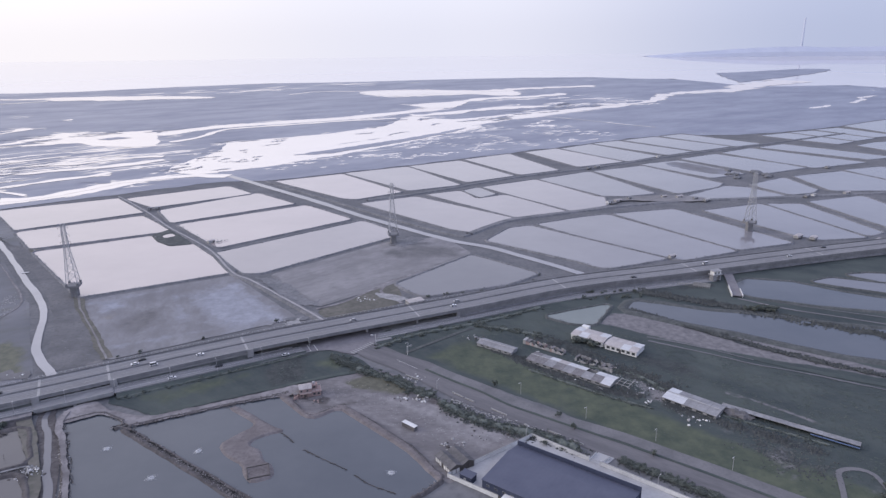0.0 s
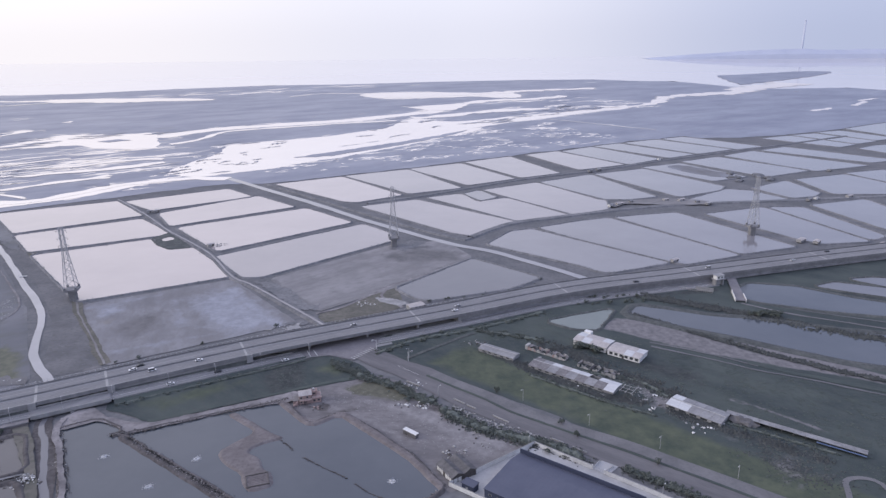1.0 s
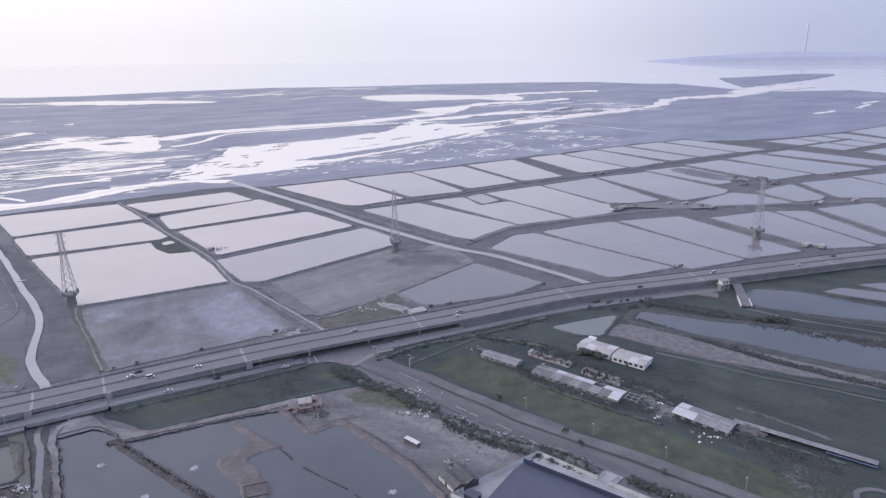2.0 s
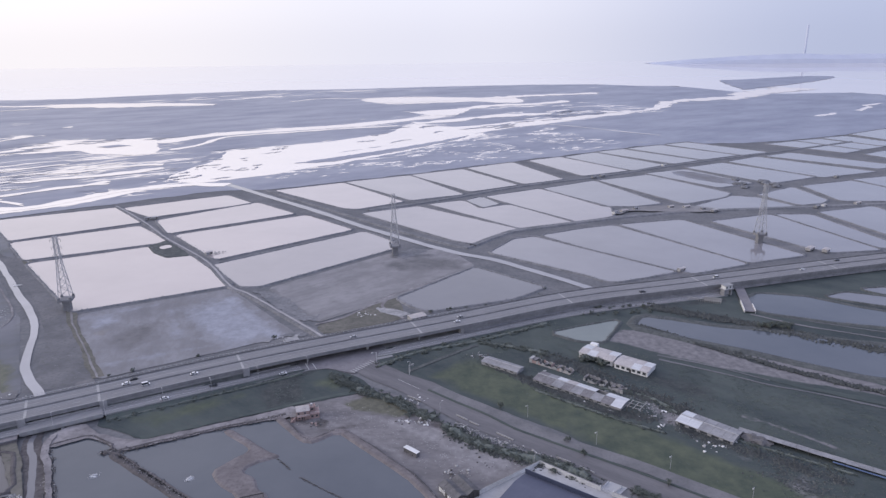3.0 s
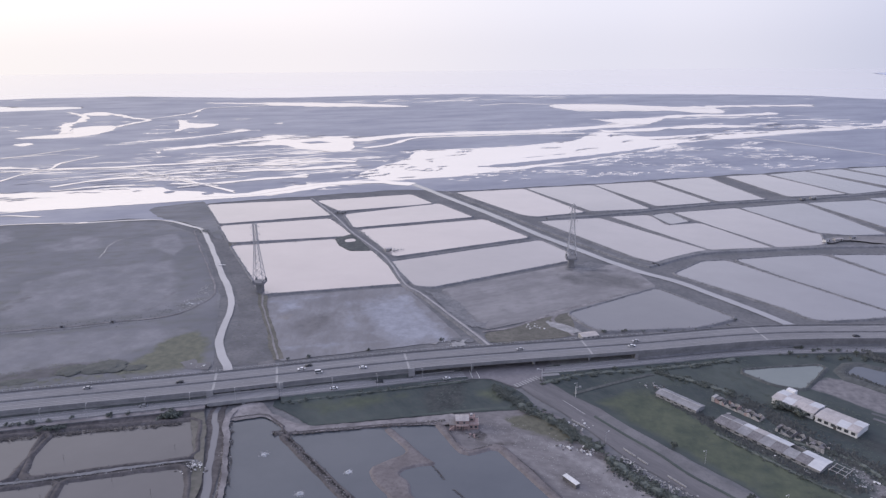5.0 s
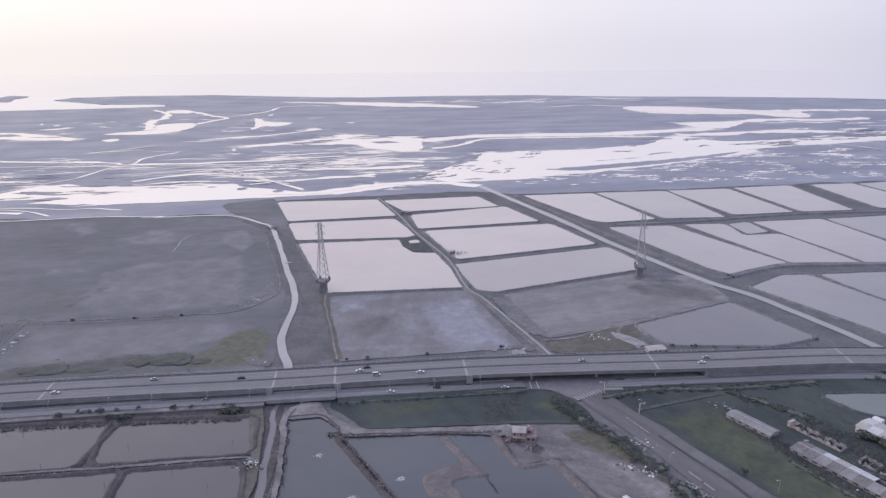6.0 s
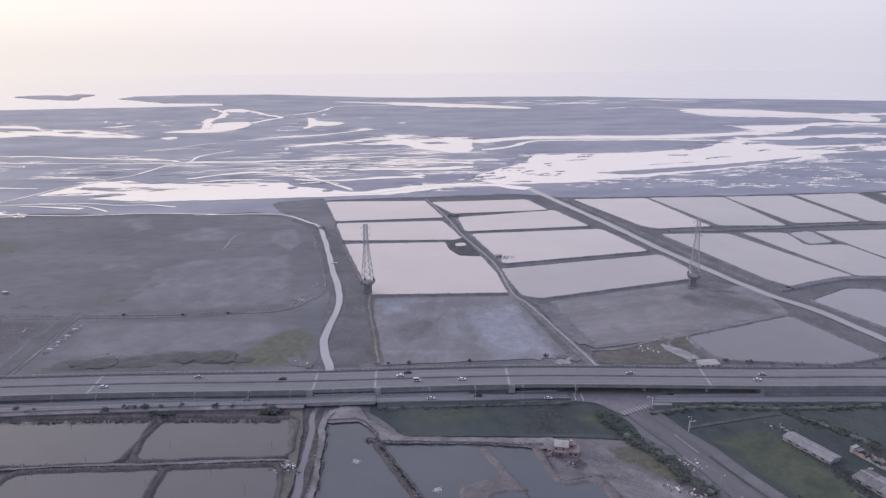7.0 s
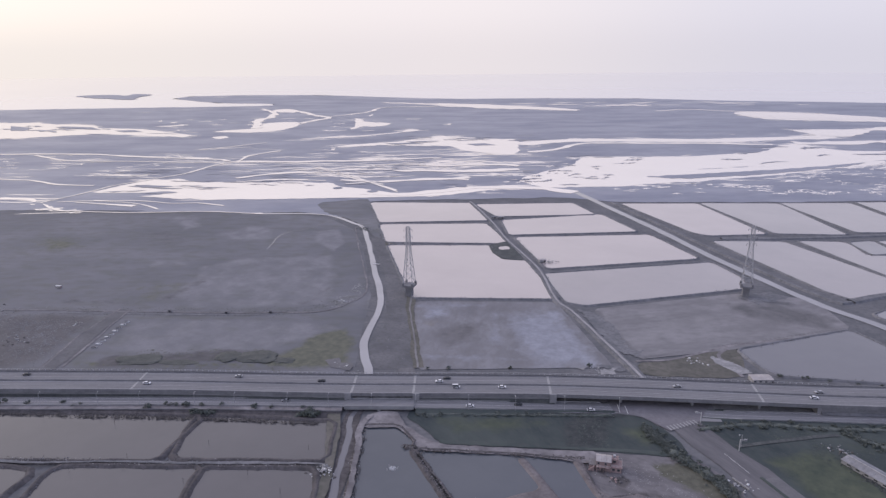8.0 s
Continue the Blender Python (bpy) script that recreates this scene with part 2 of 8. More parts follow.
def base(name, x, y, z, label, category, group="", turn=0.0):
    ob = new(name)
    ob.matrix_world = pose(x, y, z, 0, 0, turn)
    return tagged(ob, label, category, group)


def box(bm, x0, y0, z0, x1, y1, z1):
    vs = [bm.verts.new(p) for p in ((x0, y0, z0), (x1, y0, z0), (x1, y1, z0), (x0, y1, z0), (x0, y0, z1), (x1, y0, z1), (x1, y1, z1), (x0, y1, z1))]
    for f in ((0, 3, 2, 1), (4, 5, 6, 7), (0, 1, 5, 4), (1, 2, 6, 5), (2, 3, 7, 6), (3, 0, 4, 7)):
        bm.faces.new([vs[i] for i in f])


def boxes(*sizes):
    bm = bmesh.new()
    for s in sizes:
        box(bm, *s)
    return bm


def bar(bm, p, q, w, sides=4):
    """A straight bar from p to q, w metres thick."""
    p, q = Vector(p), Vector(q)
    d = (q - p).normalized()
    s = d.cross(Vector((0, 0, 1)) if abs(d.z) < 0.95 else Vector((1, 0, 0))).normalized()
    u = s.cross(d)
    ring = [(math.cos(a) * s + math.sin(a) * u) * w / 2 for a in (2 * math.pi * (i + 0.5) / sides for i in range(sides))]
    lo, hi = [bm.verts.new(p + r) for r in ring], [bm.verts.new(q + r) for r in ring]
    for i in range(sides):
        j = (i + 1) % sides
        bm.faces.new((lo[i], lo[j], hi[j], hi[i]))
    bm.faces.new(lo[::-1])
    bm.faces.new(hi)


def resample(pts, step, closed):
    """Points every step metres or so along a line."""
    out = []
    n = len(pts)
    for i in range(n if closed else n - 1):
        p, q = Vector(pts[i][:2]), Vector(pts[(i + 1) % n][:2])
        k = max(1, round((q - p).length / step))
        out += [p.lerp(q, j / k) for j in range(k)]
    if not closed:
        out.append(Vector(pts[-1][:2]))
    return out


def spline(pts, step):
    """A smooth open line through the points."""
    out = []
    P = [Vector(p[:2]) for p in pts]
    P = [2 * P[0] - P[1], *P, 2 * P[-1] - P[-2]]
    for i in range(1, len(P) - 2):
        a, b, c, d = P[i - 1:i + 3]
        k = max(1, round((c - b).length / step))
        for j in range(k):
            t = j / k
            out.append(0.5 * (2 * b + (c - a) * t + (2 * a - 5 * b + 4 * c - d) * t * t + (3 * b - 3 * c + d - a) * t ** 3))
    out.append(P[-2])
    return out


def wander(p, amp, size):
    """Moves a point by smooth noise, for natural edges."""
    v = noise.noise_vector(Vector((p.x / size, p.y / size, 3.1)))
    w = noise.noise_vector(Vector((p.x * 3.1 / size, p.y * 3.1 / size, 7.7)))
    return p + Vector((v.x + 0.45 * w.x, v.y + 0.45 * w.y)) * amp


def area(pts):
    return 0.5 * sum(pts[i][0] * pts[(i + 1) % len(pts)][1] - pts[(i + 1) % len(pts)][0] * pts[i][1] for i in range(len(pts)))


def outline(pts, step, amp, size, rounded=0, cut=1e9):
    """A closed outline with natural edges, counter-clockwise."""
    pts = [Vector(p[:2]) for p in pts]
    if area(pts) < 0:
        pts = pts[::-1]
    for _ in range(rounded):
        out = []
        for i in range(len(pts)):
            p, q = pts[i], pts[(i + 1) % len(pts)]
            k = min(0.2, cut / max((q - p).length, 1e-6))
            out += [p.lerp(q, k), p.lerp(q, 1 - k)]
        pts = out
    return [wander(p, amp, size) for p in resample(pts, step, True)]


def flat(ring, z):
    """A flat face inside an outline, clean even where the outline crosses itself."""
    n = len(ring)
    co, _, tris, *_ = delaunay_2d_cdt([Vector(p) for p in ring], [(i, (i + 1) % n) for i in range(n)], [], 2, 0.01)
    bm = bmesh.new()
    vs = [bm.verts.new((p.x, p.y, z)) for p in co]
    for t in tris:
        f = bm.faces.new([vs[i] for i in t])
        f.normal_update()
        if f.normal.z < 0:
            f.normal_flip()
    return bm


def sheet(name, pts, z, mat, label, category, step=8.0, amp=1.0, size=14.0, rounded=1, kind="structure", parent=None, cut=1e9):
    ring = outline(pts, step, amp, size, rounded, cut)
    return tagged(part(name, flat(ring, z), mat, parent), label, category, kind=kind)


def grow(ring, d):
    """The outline moved outwards by d metres."""
    out = []
    n = len(ring)
    for i in range(n):
        t = (ring[(i + 1) % n] - ring[i - 1])
        t = t.normalized() if t.length > 1e-6 else Vector((1, 0))
        out.append(ring[i] + Vector((t.y, -t.x)) * d)
    return out


def sweep(line, profile, closed_profile=False, lift=None):
    """Verts and faces of a profile of (offset to the right, z) swept along a line; lift(easting) raises it."""
    verts, faces, n, m = [], [], len(line), len(profile)
    for i, p in enumerate(line):
        t = (line[min(i + 1, n - 1)] - line[max(i - 1, 0)]).normalized()
        r = Vector((t.y, -t.x))
        for o, z in profile:
            q = p + r * o
            verts.append((q.x, q.y, z + (lift(p.x) if lift else 0)))
    k = m if closed_profile else m - 1
    for i in range(n - 1):
        for j in range(k):
            a, b = i * m + j, i * m + (j + 1) % m
            faces.append((a, b, b + m, a + m))
    if closed_profile:
        faces.append(tuple(range(m))[::-1])
        faces.append(tuple(range((n - 1) * m, n * m)))
    return verts, faces


def strip(name, pts, width, z, mat, label, category, step=8.0, amp=0.0, size=20.0, kind="structure", parent=None, vary=0.0, skirt=0.0):
    """A flat winding strip along a smooth line, with sloping sides where it is raised."""
    line = [wander(p, amp, size) if amp else p for p in spline(pts, step)]
    verts, faces = [], []
    n = len(line)
    for i, p in enumerate(line):
        t = (line[min(i + 1, n - 1)] - line[max(i - 1, 0)]).normalized()
        r = Vector((t.y, -t.x))
        w0, w1 = (width, width) if not isinstance(width, tuple) else width
        w = w0 + (w1 - w0) * i / (n - 1)
        k1 = 1 + vary * noise.noise(Vector((p.x / 37, p.y / 37, 0.3)))
        k2 = 1 + vary * noise.noise(Vector((p.x / 37, p.y / 37, 9.3)))
        row = [(p - r * w / 2 * k1, 0), (p + r * w / 2 * k2, 0)]
        if skirt:
            row = [(row[0][0] - r * skirt, -skirt), *row, (row[1][0] + r * skirt, -skirt)]
        for q, drop in row:
            verts.append((q.x, q.y, z + 0.0006 * i + drop))
    m = 4 if skirt else 2
    faces = [(m * i + j, m * i + j + 1, m * (i + 1) + j + 1, m * (i + 1) + j) for i in range(n - 1) for j in range(m - 1)]
    return tagged(mesh(name, verts, faces, mat, parent), label, category, kind=kind)


def covered_material(name, ground, covers, rough=0.93, broad=0.025, fine=0.35, turn=0.0):
    """Ground of two colours and a grain on which up to three other covers spread raggedly, as the mesh's cover attribute tells."""
    m = material(name, *ground[:2], broad, rough, fine, 0.25, c=ground[2], grain=0.75, stretch=(0.7, 1.35, 1, turn))
    n, l = m.node_tree.nodes, m.node_tree.links
    p = n["Principled BSDF"]
    tc = n.new("ShaderNodeTexCoord")
    at = n.new("ShaderNodeAttribute")
    at.attribute_name = "cover"
    split = n.new("ShaderNodeSeparateColor")
    l.new(at.outputs["Color"], split.inputs["Color"])

    def grain(size, detail, shift):
        mp = n.new("ShaderNodeMapping")
        mp.inputs["Location"].default_value = (shift, -shift, shift)
        l.new(tc.outputs["Object"], mp.inputs["Vector"])
        tex = n.new("ShaderNodeTexNoise")
        tex.inputs["Scale"].default_value, tex.inputs["Detail"].default_value, tex.inputs["Roughness"].default_value = size, detail, 0.65
        l.new(mp.outputs["Vector"], tex.inputs["Vector"])
        return tex.outputs["Fac"]

    colour = p.inputs["Base Color"].links[0].from_socket
    for k, (a, b, size) in enumerate(covers):
        ragged = n.new("ShaderNodeMath")
        ragged.operation = "ADD"
        l.new(split.outputs[("Red", "Green", "Blue")[k]], ragged.inputs[0])
        l.new(grain(size, 7, 31.0 * k + 7), ragged.inputs[1])
        reach = n.new("ShaderNodeMapRange")
        reach.inputs["From Min"].default_value, reach.inputs["From Max"].default_value = 0.88, 1.2
        l.new(ragged.outputs["Value"], reach.inputs["Value"])
        own = n.new("ShaderNodeValToRGB")
        own.color_ramp.elements[0].position, own.color_ramp.elements[1].position = 0.35, 0.65
        own.color_ramp.elements[0].color, own.color_ramp.elements[1].color = (*a, 1), (*b, 1)
        l.new(grain(size * 2.2, 8, 13.0 * k + 3), own.inputs["Fac"])
        mix = n.new("ShaderNodeMix")
        mix.data_type = "RGBA"
        l.new(reach.outputs["Result"], mix.inputs["Factor"])
        l.new(colour, mix.inputs["A"])
        l.new(own.outputs["Color"], mix.inputs["B"])
        colour = mix.outputs["Result"]
    l.new(colour, p.inputs["Base Color"])
    return m


def inside(px, py, ring):
    """Which of many points lie inside an outline."""
    hit = np.zeros(len(px), bool)
    for i in range(len(ring)):
        (ax, ay), (bx, by) = ring[i], ring[i - 1]
        if ay != by:
            hit ^= ((ay > py) != (by > py)) & (px < (bx - ax) * (py - ay) / (by - ay) + ax)
    return hit


def nearness(px, py, line, closed):
    """Distance of many points from a line."""
    best = np.full(len(px), 1e9)
    for i in range(0 if closed else 1, len(line)):
        (ax, ay), (bx, by) = line[i - 1], line[i]
        dx, dy = bx - ax, by - ay
        t = np.clip(((px - ax) * dx + (py - ay) * dy) / max(dx * dx + dy * dy, 1e-6), 0, 1)
        best = np.minimum(best, np.hypot(px - ax - t * dx, py - ay - t * dy))
    return best


def patch(pts, soft, weight=1.0):
    """A cover inside an outline, fading over soft metres."""
    def weigh(px, py):
        d = nearness(px, py, pts, True) * np.where(inside(px, py, pts), -1, 1)
        return weight * np.clip(0.5 - d / (2 * soft), 0, 1)
    return weigh


def band(pts, half, soft, weight=1.0):
    """A cover along a line."""
    def weigh(px, py):
        return weight * np.clip(0.5 - (nearness(px, py, pts, False) - half) / (2 * soft), 0, 1)
    return weigh


def covered(name, pts, z, step, mat, layers, label, category, amp=1.0, size=14.0, rounded=0, cut=1e9):
    """A sheet of ground with soft patches of other covers on it."""
    ring = outline(pts, max(step, 3.0), amp, size, rounded, cut)
    flat_ring = [(p.x, p.y) for p in ring]
    xs, ys = zip(*flat_ring)
    gx, gy = np.meshgrid(np.arange(min(xs), max(xs), step), np.arange(min(ys), max(ys), step))
    gx, gy = gx.ravel(), gy.ravel()
    keep = inside(gx, gy, flat_ring) & (nearness(gx, gy, flat_ring, True) > step * 0.4)
    n = len(ring)
    points = [Vector(p) for p in flat_ring] + [Vector((float(x), float(y))) for x, y in zip(gx[keep], gy[keep])]
    co, _, tris, *_ = delaunay_2d_cdt(points, [(i, (i + 1) % n) for i in range(n)], [], 2, 0.01)
    faces = []
    for a, b, c in tris:
        turn = (co[b] - co[a]).cross(co[c] - co[a])
        faces.append((a, b, c) if turn > 0 else (a, c, b))
    ob = mesh(name, [(p.x, p.y, z) for p in co], faces, mat)
    px, py = np.array([p.x for p in co]), np.array([p.y for p in co])
    colours = np.zeros((len(co), 4), np.float32)
    for k, layer in enumerate(layers):
        for weigh in layer:
            colours[:, k] = np.maximum(colours[:, k], weigh(px, py))
    ob.data.attributes.new("cover", "FLOAT_COLOR", "POINT").data.foreach_set("color", colours.ravel())
    return tagged(ob, label, category, kind="structure")


# ---- ground, tidal flats, sea ----
def sea_floor(x, y):
    """Level land that slopes away under the tidal flats and the sea."""
    d = (y - 0.52 * x - 970) * 0.88
    return -40 * min(1, max(0, (d - 300) / 700)) - 0.02


N = 48
verts = [(-5200 + 10400 * i / N, -2500 + 8100 * j / N) for j in range(N + 1) for i in range(N + 1)]
mesh("ground", [(x, y, sea_floor(x, y)) for x, y in verts], [(j * (N + 1) + i, j * (N + 1) + i + 1, (j + 1) * (N + 1) + i + 1, (j + 1) * (N + 1) + i) for j in range(N) for i in range(N)], M_EARTH)
tagged(bpy.data.objects["ground"], "dark damp coastal earth reaching to the horizon", "ground", kind="structure")
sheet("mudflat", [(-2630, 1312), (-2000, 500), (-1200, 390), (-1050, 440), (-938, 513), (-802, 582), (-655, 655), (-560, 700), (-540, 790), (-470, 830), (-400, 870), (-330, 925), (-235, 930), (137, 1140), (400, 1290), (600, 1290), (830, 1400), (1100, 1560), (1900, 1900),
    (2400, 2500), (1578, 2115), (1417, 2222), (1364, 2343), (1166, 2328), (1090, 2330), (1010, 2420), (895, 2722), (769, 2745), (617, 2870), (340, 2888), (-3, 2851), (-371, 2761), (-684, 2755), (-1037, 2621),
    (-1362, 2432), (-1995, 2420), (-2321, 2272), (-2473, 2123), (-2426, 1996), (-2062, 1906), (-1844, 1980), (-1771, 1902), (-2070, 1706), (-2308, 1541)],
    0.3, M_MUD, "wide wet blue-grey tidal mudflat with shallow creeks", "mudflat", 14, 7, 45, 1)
sea_shore = [(-5200, 300), (-2700, 1250), (-2308, 1541), (-2070, 1706), (-1771, 1902), (-1844, 1980), (-2062, 1906), (-2426, 1996), (-2473, 2123), (-2321, 2272), (-1995, 2420), (-1362, 2432), (-1037, 2621), (-684, 2755), (-371, 2761),
    (-3, 2851), (340, 2888), (617, 2870), (769, 2745), (895, 2722), (1010, 2420), (1090, 2330), (1166, 2328), (1364, 2343), (1417, 2222), (1578, 2115), (2600, 1500), (5200, 1100), (5200, 5600), (-5200, 5600)]
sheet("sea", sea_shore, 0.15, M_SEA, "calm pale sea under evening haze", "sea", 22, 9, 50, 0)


LAID, SHALLOWS = [], []


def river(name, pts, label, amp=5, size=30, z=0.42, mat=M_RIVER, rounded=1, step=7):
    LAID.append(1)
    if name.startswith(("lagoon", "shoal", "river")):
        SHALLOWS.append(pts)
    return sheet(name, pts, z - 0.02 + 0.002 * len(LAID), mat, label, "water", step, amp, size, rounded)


river("river_main", [(-424, 1009), (-411, 1105), (-394, 1179), (-406, 1272), (-366, 1303), (-255, 1351), (-195, 1409), (-118, 1487), (-103, 1592), (-69, 1653), (5, 1571), (58, 1586), (127, 1633), (230, 1702), (324, 1753), (450, 1832),
    (494, 1884), (501, 1826), (459, 1777), (377, 1735), (230, 1601), (146, 1547), (66, 1470), (4, 1391), (-52, 1350), (-106, 1317), (-156, 1273), (-201, 1225), (-242, 1168), (-266, 1121), (-274, 1057), (-310, 1028), (-329, 1003), (-343, 983), (-379, 977)],
    "broad bright tidal river crossing the mudflat")
river("river_branch", [(-614, 1374), (-580, 1434), (-490, 1531), (-430, 1544), (-351, 1596), (-250, 1628), (-189, 1688), (-122, 1728), (-3, 1843), (-3, 1752), (-92, 1701), (-193, 1601), (-244, 1585), (-338, 1536), (-420, 1506), (-514, 1453), (-555, 1369)],
    "pale side arm of the tidal river", z=0.46)
river("river_reach", [(-336, 987), (-311, 1014), (-273, 1029), (-235, 1073), (-179, 1121), (-131, 1177), (-72, 1239), (-27, 1302), (21, 1362), (78, 1436), (80, 1484), (4, 1411), (-80, 1343), (-183, 1240), (-275, 1164), (-340, 1102), (-371, 1032)],
    "bright lower reach of the tidal river", 7, 26)
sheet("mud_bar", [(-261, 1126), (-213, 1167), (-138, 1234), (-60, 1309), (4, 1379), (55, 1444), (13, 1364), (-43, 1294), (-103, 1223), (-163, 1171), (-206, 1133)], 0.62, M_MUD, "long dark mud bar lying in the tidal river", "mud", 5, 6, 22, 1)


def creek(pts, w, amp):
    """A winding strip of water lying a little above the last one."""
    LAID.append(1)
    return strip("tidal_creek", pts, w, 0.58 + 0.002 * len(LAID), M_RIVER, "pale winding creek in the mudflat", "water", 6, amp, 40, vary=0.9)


river("tidal_pool", [(895, 1702), (994, 1768), (987, 1742), (909, 1688)], "small bright pool left on the mudflat", 6, 30, 0.44)
creek([(-523, 1288), (-485, 1334), (-479, 1417), (-435, 1472), (-334, 1517), (-191, 1580), (-110, 1600)], 16, 5)
creek([(-498, 2251), (-431, 2344), (-278, 2343), (-49, 2376)], 14, 8)
creek([(-1484, 2193), (-1320, 2190), (-1185, 2173), (-1025, 2135), (-862, 2168), (-720, 2167)], 34, 10)
creek([(-248, 2236), (-154, 2204), (-10, 2243), (179, 2320), (340, 2386), (524, 2428)], 60, 14)
creek([(-69, 1642), (6, 1690), (93, 1754), (199, 1806), (320, 1820), (454, 1846)], 46, 8)
creek([(-3, 1800), (22, 1882), (124, 2041), (262, 2074), (380, 2169)], 44, 10)
creek([(-579, 813), (-559, 826), (-524, 839), (-492, 875), (-470, 907), (-443, 935), (-395, 954), (-359, 968), (-312, 961)], (14, 20), 2)
creek([(487, 1828), (593, 1933), (650, 2041), (719, 2122), (911, 2213), (1051, 2369), (1281, 2565)], (18, 130), 8)
creek([(-670, 886), (-596, 904), (-549, 960), (-490, 981)], 9, 4)
creek([(-780, 964), (-672, 918), (-545, 858)], 3.5, 2)
creek([(230, 1601), (277, 1565), (380, 1459), (435, 1402)], 5, 2)
creek([(1070, 1800), (1131, 1865), (1173, 1938), (1238, 1979)], 16, 6)
river("lagoon_west", [(-2184, 1103), (-2035, 1141), (-2010, 1186), (-1922, 1170), (-1796, 1215), (-1689, 1167), (-1606, 1208), (-1483, 1198), (-1339, 1172), (-1331, 1140), (-1518, 1103), (-1579, 1092), (-1637, 1020), (-1663, 960), (-1770, 896)], "long bright tidal pool on the mudflat", 10, 40)
sheet("mud_islet", [(-1972, 1091), (-1872, 1094), (-1825, 1045), (-1859, 1029)], 0.745, M_MUD, "dark low mud islet in shallow water", "islet", 4, 1.5, 10, 0)
sheet("mud_islet", [(-1835, 1149), (-1736, 1174), (-1659, 1147), (-1767, 1123)], 0.745, M_MUD, "dark low mud islet in shallow water", "islet", 4, 1.5, 10, 0)
sheet("mud_islet", [(-1607, 1151), (-1571, 1182), (-1518, 1167), (-1559, 1141)], 0.745, M_MUD, "dark low mud islet in shallow water", "islet", 4, 1.5, 10, 0)
river("lagoon_bend", [(-1364, 1242), (-1322, 1331), (-1303, 1354), (-1381, 1454), (-1358, 1497), (-1311, 1520), (-1241, 1435), (-1221, 1338), (-1243, 1281), (-1306, 1257)], "curved bright tidal pool on the mudflat", 5, 30)
river("lagoon_crest", [(-1658, 1774), (-1640, 1831), (-1555, 1799), (-1512, 1729), (-1581, 1719)], "bright tidal pool at the bend of a creek", 5, 30)
creek([(-1722, 1793), (-1585, 1706), (-1481, 1581), (-1452, 1504), (-1311, 1350)], (14, 26), 4)
creek([(-1538, 1772), (-1417, 1700), (-1313, 1642), (-1301, 1576), (-1289, 1490)], (22, 18), 4)
creek([(-1335, 1669), (-1312, 1780), (-1317, 1864), (-1361, 2009), (-1223, 2124)], (10, 14), 4)
river("tidal_pool", [(-1698, 1353), (-1726, 1392), (-1682, 1352)], "small bright pool left on the mudflat", 2, 14)
river("tidal_pool", [(-1641, 1346), (-1641, 1380), (-1616, 1341)], "small bright pool left on the mudflat", 2, 14)
river("tidal_pool", [(-1596, 1257), (-1573, 1306), (-1543, 1344), (-1543, 1282)], "small bright pool left on the mudflat", 2, 14)
river("tidal_pool", [(-1276, 1167), (-1266, 1202), (-1233, 1188), (-1229, 1150)], "small bright pool left on the mudflat", 2, 14)
river("tidal_pool", [(-1241, 1743), (-1261, 1804), (-1224, 1741)], "small bright pool left on the mudflat", 2, 14)
river("tidal_pool", [(-922, 1641), (-905, 1673), (-895, 1639)], "small bright pool left on the mudflat", 2, 14)
river("tidal_pool", [(-899, 1147), (-894, 1154), (-882, 1137), (-888, 1134)], "small bright pool left on the mudflat", 2, 14)
river("tidal_pool", [(-628, 658), (-619, 664), (-615, 660), (-627, 653)], "small bright pool left on the mudflat", 2, 14)
river("lagoon_hook", [(-1072, 1431), (-1115, 1518), (-1235, 1670), (-1214, 1671), (-1143, 1600), (-1061, 1607), (-1039, 1555), (-1051, 1512), (-1086, 1517), (-1071, 1452)], "ragged small tidal pool on the mudflat", 6, 24)
river("lagoon_tail", [(-1068, 1224), (-1005, 1294), (-961, 1333), (-940, 1397), (-893, 1504), (-948, 1511), (-925, 1455), (-973, 1351), (-1016, 1318), (-1044, 1269)], "thin bright tail of tidal water", 4, 24)
river("lagoon_shallow", [(-910, 1163), (-902, 1215), (-873, 1254), (-838, 1287), (-825, 1356), (-809, 1426), (-768, 1435), (-726, 1426), (-667, 1431), (-616, 1455), (-525, 1249), (-561, 1232), (-604, 1236), (-650, 1250), (-680, 1280), (-711, 1289), (-754, 1261), (-812, 1257), (-851, 1223), (-879, 1193)], "shallow sheet of tidal water on mud", 6, 22)
sheet("mud_islet", [(-845, 1260), (-797, 1299), (-765, 1294), (-816, 1259)], 0.745, M_MUD, "dark low mud islet in shallow water", "islet", 4, 1.5, 10, 0)
sheet("mud_islet", [(-681, 1331), (-654, 1359), (-620, 1346), (-654, 1320)], 0.745, M_MUD, "dark low mud islet in shallow water", "islet", 4, 1.5, 10, 0)
creek([(-1469, 772), (-1425, 802), (-1294, 867), (-1175, 894), (-1062, 927), (-1002, 942), (-968, 937)], 11, 1)
creek([(-1373, 811), (-1254, 801), (-1189, 826), (-1077, 875), (-981, 916)], 6, 1)
creek([(-958, 942), (-866, 978), (-816, 1014), (-739, 1059), (-681, 1115), (-638, 1148)], (16, 8), 1)
creek([(-932, 563), (-939, 633), (-950, 687), (-942, 757), (-937, 808), (-956, 887), (-958, 949), (-983, 1003), (-973, 1079)], (3, 8), 1)
creek([(-1177, 782), (-1197, 800), (-1163, 831)], 2.5, 1)
creek([(-1135, 1011), (-1114, 1068), (-1086, 1156)], 6, 1)
creek([(-782, 958), (-746, 944), (-655, 903), (-587, 885)], 4, 1)
creek([(-1190, 627), (-1138, 643), (-1108, 653), (-1051, 651), (-1014, 659), (-978, 673)], 5, 1)
